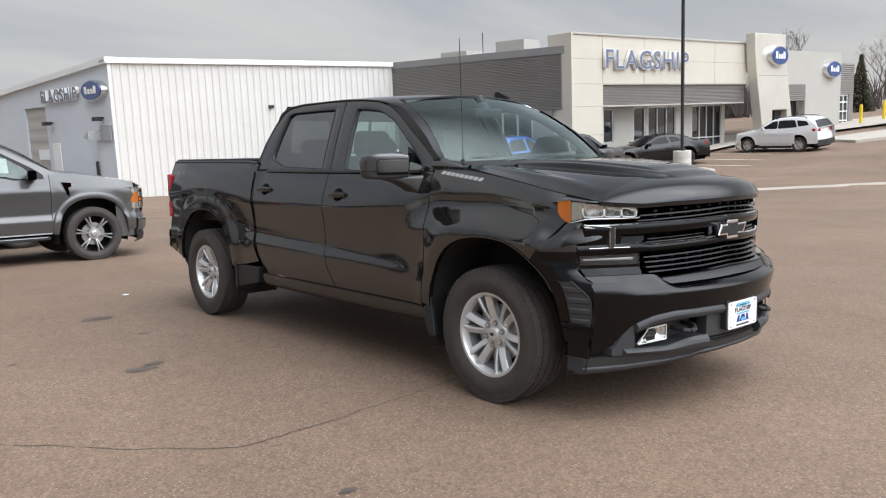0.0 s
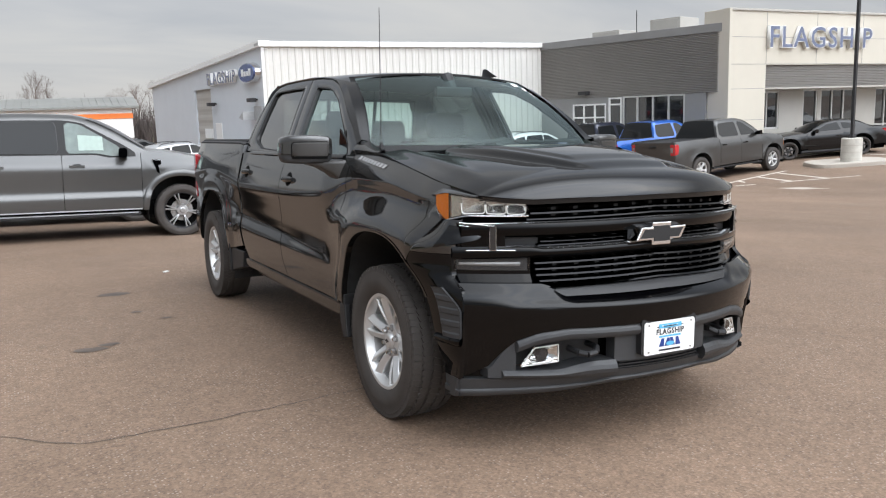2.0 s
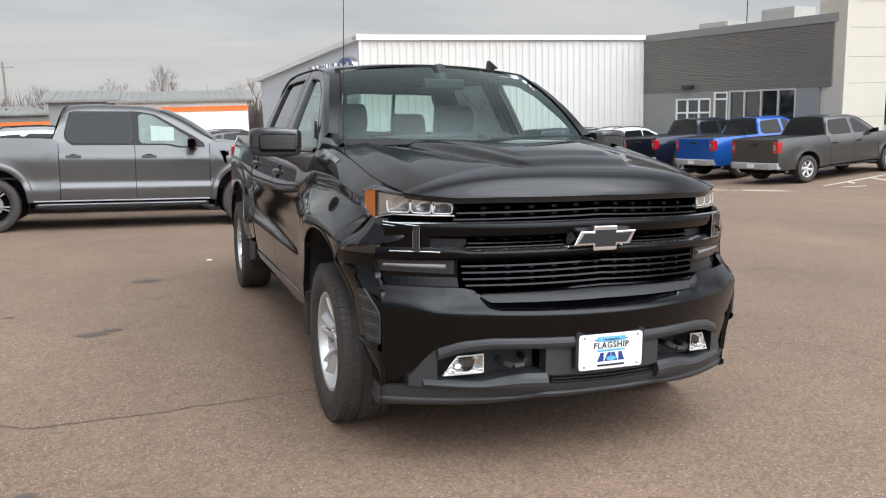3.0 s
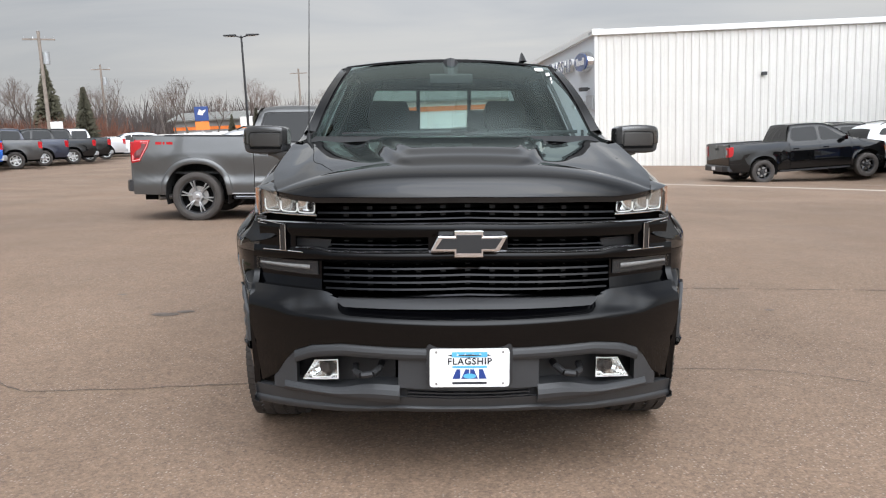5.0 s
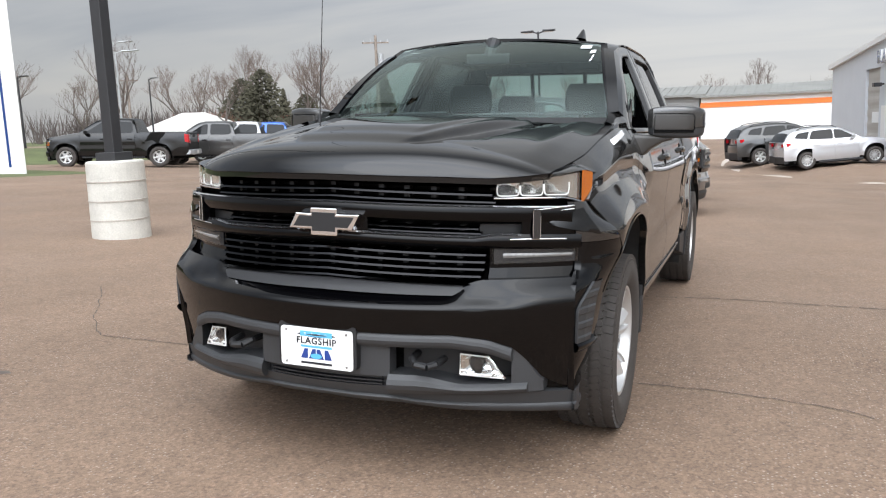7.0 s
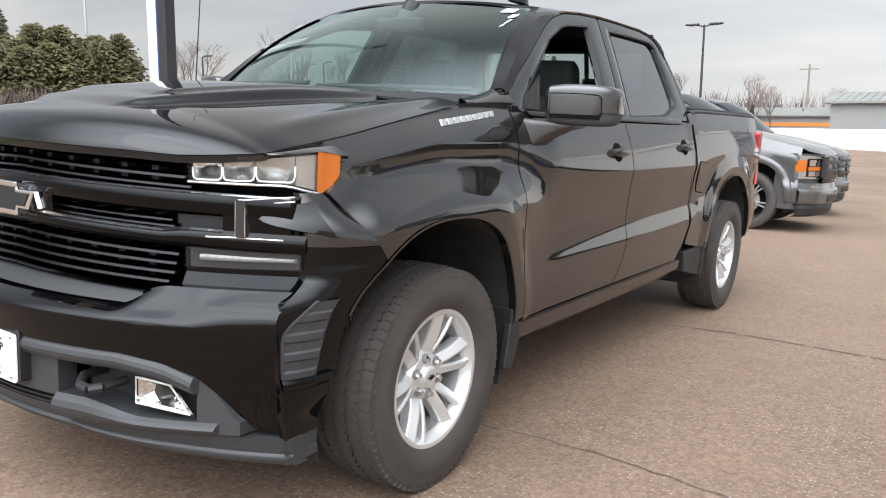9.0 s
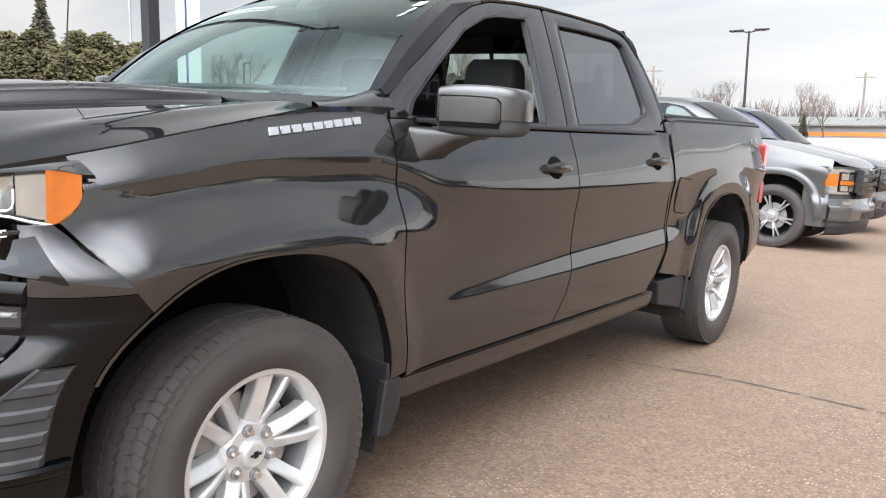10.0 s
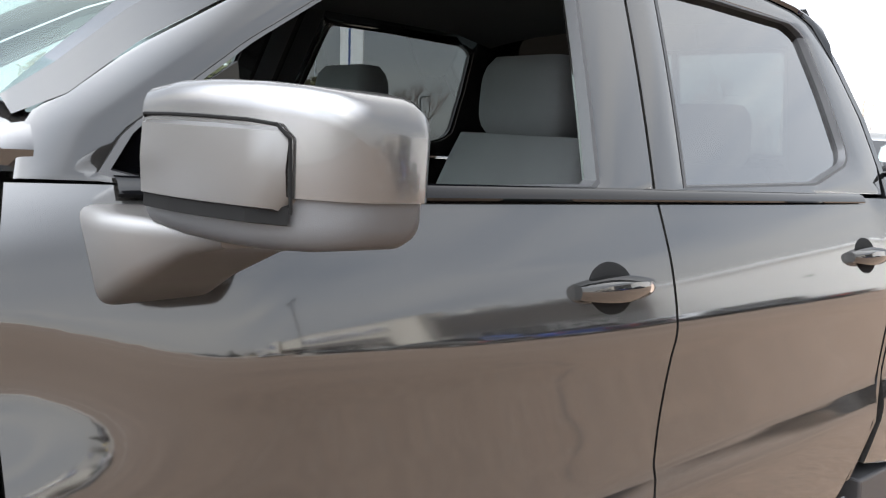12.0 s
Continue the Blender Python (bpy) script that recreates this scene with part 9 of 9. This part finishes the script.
# steering wheel
bm = bmesh.new()
mw = Matrix.Translation((0.40, 1.10, 1.25)) @ Matrix.Rotation(radians(-65), 4, "X")
for k in range(28):
    a0, a1 = 2 * math.pi * k / 28, 2 * math.pi * (k + 1) / 28
    cyl(bm, mw @ Vector((0.19 * math.cos(a0), 0.19 * math.sin(a0), 0)), mw @ Vector((0.19 * math.cos(a1), 0.19 * math.sin(a1), 0)), 0.016, n=8)
cyl(bm, mw @ Vector((-0.18, 0, 0)), mw @ Vector((0.18, 0, 0)), 0.02, n=8)
cyl(bm, mw @ Vector((0, 0, 0)), mw @ Vector((0, -0.18, 0)), 0.02, n=8)
cyl(bm, mw @ Vector((0, 0, -0.03)), mw @ Vector((0, 0, 0.03)), 0.06, n=16)
part("steering_wheel", bm, M["dash"], truck, "black steering wheel", smooth=True)


def seat(x0, x1, y, rest_n, zb=1.02, hb=0.62):
    w = (x1 - x0)
    bm = bmesh.new()
    loft_box(bm, [(x0, y - 0.38, y + 0.10, 0.78, 0.98, 0.07), (x0 + 0.05, y - 0.42, y + 0.12, 0.76, 1.00, 0.07), (x1 - 0.05, y - 0.42, y + 0.12, 0.76, 1.00, 0.07), (x1, y - 0.38, y + 0.10, 0.78, 0.98, 0.07)])
    s = part("seat", bm, M["cloth"], truck, "dark grey cloth seat", smooth=True)
    bm = bmesh.new()
    rings = []
    for f in np.linspace(0, 1, 9):
        z = 0.95 + hb * f
        yc = y + 0.10 + 0.14 * f
        t = 0.085 - 0.03 * f
        hw = w / 2 * (1 - 0.18 * f ** 3)
        c = (x0 + x1) / 2
        lp = rounded([(c - hw, yc - t), (c + hw, yc - t), (c + hw, yc + t), (c - hw, yc + t)], 0.05, 4)
        rings.append([Vector((p[0], p[1], z)) for p in lp] + [Vector((lp[0][0], lp[0][1], z))])
    sheet(bm, rings)
    bm.faces.new([bm.verts.new(p + Vector((0, 0, 0.001))) for p in rings[-1][:-1]])
    part("seat_back", bm, M["cloth"], s, smooth=True)
    for k in range(rest_n):
        c = x0 + w * (k + 0.5) / rest_n
        yy = y + 0.25
        bm = bmesh.new()
        rings = []
        for f in np.linspace(0, 1, 9):
            z = 0.95 + hb - 0.006 + 0.20 * f
            hw = 0.150 * (1 - 0.16 * (2 * f - 1) ** 4) * (1 - 0.06 * f)
            t = 0.066 * (1 - 0.35 * (2 * f - 1) ** 4)
            lp = rounded([(c - hw, yy - t), (c + hw, yy - t), (c + hw, yy + t), (c - hw, yy + t)], 0.04, 4)
            rings.append([Vector((p[0], p[1], z)) for p in lp] + [Vector((lp[0][0], lp[0][1], z))])
        sheet(bm, rings)
        bm.faces.new([bm.verts.new(p) for p in rings[-1][:-1]])
        bm.faces.new([bm.verts.new(p) for p in rings[0][:-1]])
        for dx in (-0.05, 0.05):
            cyl(bm, (c + dx, yy, 0.93 + hb), (c + dx, yy, 0.98 + hb), 0.007, n=6)
        part("headrest", bm, M["cloth"], s, smooth=True)


seat(0.15, 0.68, 1.62, 1, hb=0.485)
seat(-0.68, -0.15, 1.62, 1, hb=0.485)
seat(-0.68, 0.68, 2.52, 2, hb=0.44)

# ---- poles and signs ----
def lamp_pole(name, x, y, h, label, arms=2, base=False, square=False, r=0.07, arm=0.75, head=True, colour="dark_metal", rz=0.0):
    p = thing(name, upright(x, y, rz), label, "lamp pole")
    bm = bmesh.new()
    if square:
        box(bm, -r, r, -r, r, 0.9 if base else -0.2, h)
        box(bm, -r * 2.0, r * 2.0, -r * 2.0, r * 2.0, 0.92, 1.03)
    else:
        cyl(bm, (0, 0, -0.2), (0, 0, h), r, r * 0.6, 14)
    part("pole", bm, M[colour], p, bevel=0.01 if square else 0)
    if base:
        bm = bmesh.new()
        cyl(bm, (0, 0, -0.25), (0, 0, 0.93), 0.345, 0.335, 40)
        part("concrete_base", bm, M["concrete"], p, "round pale concrete pole base", smooth=False, bevel=0.025)
        bm = bmesh.new()
        for z in (0.22, 0.45, 0.68):
            cyl(bm, (0, 0, z), (0, 0, z + 0.012), 0.3475, 0.3475, 40)
        part("form_rings", bm, M["pavement"], p, "faint form rings of the concrete")
    if head:
        for k in range(arms):
            s = 1 if k == 0 else -1
            bm = bmesh.new()
            cyl(bm, (0, 0, h - 0.08), (s * arm * 0.5, 0, h + 0.02), 0.03, n=8)
            loft_box(bm, [(s * arm * 0.35, -0.14, 0.14, h - 0.03, h + 0.07, 0.03), (s * arm * 1.15, -0.12, 0.12, h + 0.0, h + 0.06, 0.03)], 2)
            hd = part("lamp_head", bm, M[colour], p, "flat lamp head")
            bm = bmesh.new()
            box(bm, s * arm * 0.45, s * arm * 1.05, -0.09, 0.09, h - 0.034, h - 0.03)
            part("lamp_glass", bm, M["canvas"], hd)
    return p


lamp_pole("lamp_pole", -5.72, 4.12, 9.5, "dark square lamp pole on a round concrete base", 2, True, True, 0.075)
lamp_pole("lamp_pole", 23.2, 14.2, 9.0, "dark lamp pole on a concrete base by the showroom", 2, True, True, 0.05)
lamp_pole("lamp_pole", -8.2, 34.2, 6.15, "dark twin-head lamp pole at the lot's back", 2, False, False, 0.07, 0.7)
lamp_pole("street_lamp", -49.6, 51.5, 8.6, "galvanised street lamp with one bent arm", 1, False, False, 0.08, 1.4, True, "galv", 20)
lamp_pole("street_lamp", -47.7, 53.2, 5.6, "dark street lamp with one head", 1, False, False, 0.08, 0.8, True, "dark_metal")
lamp_pole("street_lamp", -43.5, 36.1, 4.6, "dark street lamp beyond the road", 1, False, False, 0.08, 0.8, True, "dark_metal")
lamp_pole("street_lamp", -39.3, 40.5, 6.4, "galvanised street lamp with a bent arm", 1, False, False, 0.07, 1.4, True, "galv", 20)
lamp_pole("flag_mast", -47.6, 30.0, 15, "tall pale mast behind the hedge", 0, False, False, 0.11, 0.8, False, "galv")


def utility_pole(x, y, h, rz, box_on=True):
    p = thing("utility_pole", upright(x, y, rz), "weathered wooden utility pole with crossarm", "utility pole", "utility poles")
    bm = bmesh.new()
    cyl(bm, (0, 0, -0.3), (0, 0, h), 0.16, 0.11, 12)
    part("pole", bm, M["wood_pole"], p)
    bm = bmesh.new()
    box(bm, -1.1, 1.1, -0.06, 0.06, h - 0.65, h - 0.53)
    arm = part("crossarm", bm, M["wood_pole"], p)
    for k in (-1.0, -0.4, 0.4, 1.0):
        bm = bmesh.new()
        cyl(bm, (k, 0, h - 0.53), (k, 0, h - 0.36), 0.05, 0.03, 8)
        part("insulator", bm, M["galv"], arm)
    if box_on:
        bm = bmesh.new()
        cyl(bm, (0.36, 0, h - 2.4), (0.36, 0, h - 1.5), 0.25, n=16)
        part("transformer", bm, M["galv"], p, "grey pole transformer")


utility_pole(-28.4, 58.5, 9.1, 30)
utility_pole(-38.5, 96, 9.5, 20)
utility_pole(-16.0, 104, 9.0, 10, False)
utility_pole(-59.0, 63, 7.0, 60, False)
# white pylon sign with a blue stripe
p = thing("pylon_sign", upright(-19.8, 14.7, 52), "tall white pylon sign with a thin blue stripe", "sign")
bm = bmesh.new()
box(bm, -0.36, 0.36, -0.2, 0.2, -0.3, 13.0)
part("pylon_body", bm, M["white_trim"], p, bevel=0.02)
bm = bmesh.new()
box(bm, -0.10, -0.03, -0.206, -0.196, 0.2, 12.9)
part("blue_stripe", bm, M["sign_oval"], p)
# low white building over the road with an unreadable sign
p = thing("roadside_building", upright(-78, 56.5, 55), "low white building over the road", "building")
bm = bmesh.new()
box(bm, -5, 5, 0, 8, -1, 1.2)
part("building_wall", bm, M["lgrey_wall"], p)
bm = bmesh.new()
prism(bm, [(-5.2, 1.2), (5.2, 1.2), (4.6, 3.6), (-4.6, 3.6)], "y", -0.3, 8.3)
rf = part("roof_band", bm, M["white_trim"], p, "deep white roof band")
for k in range(8):
    bm = bmesh.new()
    box(bm, -3.0 + k * 0.75, -2.5 + k * 0.75, -0.36, -0.31, 2.0, 2.7)
    part("sign_bar", bm, M["dark_metal"], rf, "plain dark sign bar" if k == 0 else "")
for k in range(4):
    bm = bmesh.new()
    box(bm, -4.4 + k * 2.3, -2.6 + k * 2.3, -0.03, 0.02, -0.4, 0.9)
    part("pane", bm, M["glass_bldg"], p)
# small road signs and the blue and orange panel
for x, y, h, w, hh, mm, lab in ((-24.5, 51.0, 2.4, 0.75, 0.6, "canvas", "small white square board on a post"), (-13.4, 58.0, 2.6, 0.9, 0.75, "canvas", "small white board on a post")):
    p = thing("road_sign", upright(x, y, 20), lab, "sign")
    bm = bmesh.new()
    cyl(bm, (0, 0, -0.2), (0, 0, h), 0.04, n=8)
    part("post", bm, M["galv"], p)
    bm = bmesh.new()
    box(bm, -w / 2, w / 2, -0.05, -0.03, h - hh, h + 0.05)
    part("board", bm, M[mm], p, bevel=0.01)
p = thing("shop_sign", upright(-20.5, 72, 18), "tall shop sign with a blue and an orange panel", "sign")
bm = bmesh.new()
box(bm, -0.12, 0.12, -0.1, 0.1, -0.3, 3.4)
part("post", bm, M["galv"], p)
for z0, z1, mm in ((2.35, 3.65, "sign_oval"), (1.5, 2.28, "orange")):
    bm = bmesh.new()
    box(bm, -0.62, 0.62, -0.25, -0.1, z0, z1)
    part("panel", bm, M[mm], p, bevel=0.02)
bm = bmesh.new()
prism(bm, [(-0.36, 2.95), (0.06, 2.82), (0.42, 3.36), (0.06, 3.24), (-0.18, 3.42)], "y", -0.27, -0.255)
part("panel_mark", bm, M["canvas"], p)
# white marquee tent
p = thing("marquee_tent", upright(-45.5, 56.0, 38), "white canvas marquee with a pitched roof", "tent")
bm = bmesh.new()
prism(bm, [(-4.2, -0.5), (4.2, -0.5), (4.2, 1.5), (1.0, 2.7), (-1.0, 2.7), (-4.2, 1.5)], "y", 0, 6)
part("canvas", bm, M["canvas"], p, bevel=0.05)

# ---- trees ----
def bare_tree_mesh(seed, h, spread, levels=6):
    """A leafless tree: trunk and limbs in one mesh, the fine twigs in another."""
    rnd = random.Random(seed)
    tb, cb = bmesh.new(), bmesh.new()
    tips = []

    def segs(bm, pts, r0, r1, n):
        rows = []
        for k, p in enumerate(pts):
            dd = (pts[min(k + 1, len(pts) - 1)] - pts[max(k - 1, 0)]).normalized()
            a = dd.orthogonal().normalized()
            b = dd.cross(a)
            r = r0 + (r1 - r0) * k / (len(pts) - 1)
            rows.append([p + (a * math.cos(t) + b * math.sin(t)) * r for t in np.linspace(0, 2 * math.pi, n + 1)])
        sheet(bm, rows)

    def grow(p, d, L, r, lev):
        bm = tb if lev <= 2 else cb
        pts = [p]
        for k in range(3):
            d = (d + Vector((rnd.uniform(-1, 1), rnd.uniform(-1, 1), rnd.uniform(-0.4, 0.9))) * 0.16).normalized()
            pts.append(pts[-1] + d * L / 3)
        segs(bm, pts, r, r * 0.62, 7 if lev == 0 else (5 if lev < 3 else 3))
        if lev >= levels:
            return
        nk = 3 if lev < 2 else rnd.choice((2, 3, 3, 4))
        for k in range(nk):
            a = rnd.uniform(0, 6.28)
            side = Vector((math.cos(a), math.sin(a), 0))
            nd = (d * rnd.uniform(0.75, 1.1) + side * spread * rnd.uniform(0.5, 1.1) + Vector((0, 0, 0.18))).normalized()
            st = pts[-1] if k else pts[-1]
            if k and lev:
                st = pts[2].lerp(pts[3], rnd.random())
            grow(st, nd, L * rnd.uniform(0.62, 0.82), r * (0.62 if k == 0 else 0.5), lev + 1)
    grow(Vector((0, 0, -0.2)), Vector((0, 0, 1)), h * 0.27, h * 0.018, 0)
    return tb, cb


def bare_tree(seed, h, spread, levels, x, y, label):
    t = thing("bare_tree", upright(x, y, seed * 37), label, "tree", "bare trees")
    tb, cb = bare_tree_mesh(seed, h, spread, levels)
    part("trunk", tb, M["bark"], t, "grey-brown trunk and limbs", smooth=True)
    part("crown", cb, M["twig"], t, "leafless crown of fine twigs")
    return t


protos = [bare_tree(3, 11.5, 0.62, 6, -44.0, 66.0, "tall leafless tree beyond the lot"), bare_tree(5, 10.0, 0.7, 6, -49.0, 51.5, "spreading leafless tree beyond the lot"), bare_tree(9, 9.0, 0.75, 6, -56.0, 47.0, "small leafless tree by the road")]
rt = random.Random(21)
for x, y, s, k in [(-34.8, 62.8, 1.0, 0), (-37.2, 61.4, 0.9, 1), (-42.7, 57.2, 0.85, 2), (-48, 71, 1.0, 0), (-40.5, 69.5, 1.05, 1), (-53, 66, 0.9, 1), (-60, 58, 0.85, 2), (-66, 52, 0.8, 0), (-72, 46, 0.8, 2), (-58, 70, 0.9, 0), (-38, 92, 0.9, 2), (-30, 96, 0.8, 1), (-22, 98, 0.8, 0),
                   (-12, 100, 0.85, 2), (-5, 98, 0.8, 1), (3, 96, 0.9, 0), (9.5, 90, 0.95, 2), (13, 84, 0.8, 1), (-46, 84, 0.9, 1), (-66, 64, 0.9, 1), (-80, 60, 0.9, 0), (-70, 38, 0.55, 2), (-82, 46, 0.6, 1), (-76, 56, 0.7, 2), (-88, 40, 0.7, 0), (-94, 52, 0.7, 1),
                   (-28, 84, 0.7, 1), (-34, 80, 0.8, 2), (-17, 90, 0.75, 1), (74, 34, 0.9, 0), (80, 28, 0.8, 1),
                   (-46, 64, 0.7, 1), (-50, 61, 0.75, 2), (-39, 74, 0.8, 2), (-35, 70, 0.7, 0), (-31, 78, 0.75, 1), (-55, 59, 0.7, 0), (-27, 90, 0.8, 0), (-44, 76, 0.85, 2), (-25, 95, 0.75, 2), (-62, 64, 0.75, 1), (-51, 70, 0.8, 0), (-20, 94, 0.7, 1)]:
    c = copy_thing(protos[k], upright(x, y, rt.uniform(0, 360)) @ Matrix.Scale(s, 4))


def conifer_mesh(seed, h, r, n, droop=0.25, narrow=1.0, rag=0.0):
    rnd = random.Random(seed)
    bm = bmesh.new()
    verts, faces = [], []
    for k in range(n):
        f = rnd.random() ** 1.25
        z = h * (0.06 + 0.94 * f)
        a = rnd.uniform(0, 6.283)
        rr = r * (1 - f) ** narrow * rnd.uniform(0.25, 1.08) + 0.04
        rr *= 1 + rag * (noise.noise(Vector((3 * math.cos(a), 3 * math.sin(a), 1.7 * z + seed))) + rnd.uniform(-0.2, 0.5))
        c = Vector((rr * math.cos(a), rr * math.sin(a), z - droop * rr + rnd.uniform(-0.1, 0.1)))
        s = h * rnd.uniform(0.022, 0.05) * (1.15 - 0.6 * f)
        out = Vector((math.cos(a), math.sin(a), rnd.uniform(-0.5, 0.5)))
        tan = Vector((-math.sin(a), math.cos(a), rnd.uniform(-0.4, 0.4)))
        i = len(verts)
        verts += [c - tan * s * 0.6 - out * s * 0.4, c + tan * s * 0.6 - out * s * 0.4, c + out * s * 1.3, c + Vector((0, 0, s * 0.9))]
        faces += [(i, i + 1, i + 2), (i, i + 2, i + 3), (i + 1, i + 3, i + 2)]
    me = bpy.data.meshes.new("crown")
    me.from_pydata(verts, [], faces)
    return me


def conifer(seed, h, r, n, x, y, label, material, name="conifer_tree", droop=0.25, narrow=1.0, rag=0.0):
    t = thing(name, upright(x, y), label, "tree", "conifers")
    bm = bmesh.new()
    cyl(bm, (0, 0, -0.3), (0, 0, h * 0.95), h * 0.016, h * 0.003, 8)
    part("trunk", bm, M["bark"], t)
    me = conifer_mesh(seed, h, r, n, droop, narrow, rag)
    me.materials.append(material)
    c = new("crown", me)
    c.parent = t
    return t


spruce = conifer(2, 8.5, 1.9, 1600, -38.0, 80.0, "dark narrow spruce at the wood's edge", M["conifer"], droop=0.35)
for x, y, s in [(-28.7, 66, 0.62), (-33.5, 78, 0.7), (-50, 78, 0.7), (-15.5, 99, 0.42), (-21, 86, 0.36), (-19.5, 92, 0.45), (66, 25, 0.55), (70, 22, 0.6), (64, 28, 0.42), (-50.5, 25.5, 0.95), (-55, 28, 0.8), (-51.5, 21, 0.9), (5, 106, 0.5), (8, 108, 0.45)]:
    copy_thing(spruce, upright(x, y, rt.uniform(0, 360)) @ Matrix.Scale(s, 4))
pine = conifer(7, 6.5, 3.3, 2200, -41.2, 60.5, "broad dark pine beyond the parked row", M["conifer"], "pine_tree", 0.05, 0.55)
copy_thing(pine, upright(-44.5, 62.0, 80) @ Matrix.Scale(0.9, 4))
copy_thing(pine, upright(-38.5, 63.5, 200) @ Matrix.Scale(0.7, 4))
cedar = conifer(11, 4.9, 1.55, 3400, -38.9, 26.4, "dense olive-green cedar in a tall hedge row", M["cedar"], "cedar_tree", 0.0, 0.45, 0.55)
for k in range(11):
    copy_thing(cedar, upright(-39.0 - 0.42 * k, 26.4 - 1.2 * (k + 1), rt.uniform(0, 360)) @ Matrix.Diagonal((1.2, 1.2, rt.uniform(0.66, 0.90), 1)))
for k in range(14):
    copy_thing(cedar, upright(-39.9 - 0.40 * k + rt.uniform(-0.5, 0.5), 25.9 - 1.05 * k, rt.uniform(0, 360)) @ Matrix.Diagonal((1.25, 1.25, rt.uniform(0.62, 1.06), 1)))
for k in range(2):
    copy_thing(cedar, upright(-39.8 - 0.9 * k, 26.6 + 0.2 * k, rt.uniform(0, 360)) @ Matrix.Diagonal((0.9, 0.9, rt.uniform(0.75, 0.95), 1)))


def brush(name, label, material, spots, n, h, seed, kind="stuff"):
    """A thicket of many thin stems."""
    rnd = random.Random(seed)
    V, F = [], []
    for x, y, rx, ry in spots:
        for k in range(n):
            px, py = x + rnd.gauss(0, rx), y + rnd.gauss(0, ry)
            b = gp(px, py, -0.1)
            hh = h * rnd.uniform(0.5, 1.1)
            for q in range(9):
                lean = Vector((rnd.uniform(-0.42, 0.42), rnd.uniform(-0.42, 0.42), 1)) * hh * rnd.uniform(0.45, 1.0)
                w = 0.010 + 0.0065 * hh * rnd.random()
                sd = Vector((rnd.uniform(-1, 1), rnd.uniform(-1, 1), 0)).normalized() * w
                i = len(V)
                V += [b - sd, b + sd, b + lean * 0.6 + sd * 1.5, b + lean, b + lean * 0.6 - sd * 1.5]
                F.append((i, i + 1, i + 2, i + 3, i + 4))
    me = bpy.data.meshes.new(name)
    me.from_pydata(V, [], F)
    me.materials.append(material)
    ob = new(name, me)
    return tagged(ob, label, "shrubs", kind=kind)


brush("russet_thicket", "russet bare undergrowth below the trees", M["russet"], [(-38, 71, 3, 2), (-43, 66, 3, 2), (-33, 74, 2.5, 2), (-47, 62, 2, 2)], 260, 3.4, 5)
brush("far_woods", "grey-brown bare woods on the skyline", M["far_woods"], [(-100 + 12 * k, 118 - 0.35 * abs(k - 8) * 6, 7, 3) for k in range(13)] + [(-110 - 3 * k, 30 + 9 * k, 3, 6) for k in range(9)] + [(60 + 10 * k, 70 - 6 * k, 6, 4) for k in range(5)], 190, 6.5, 6)
brush("roadside_scrub", "brown roadside scrub before the hedge", M["twig"], [(-37.2 - 0.75 * k, 23.0 - 2.2 * k, 0.5, 1.0) for k in range(6)], 150, 2.0, 8)
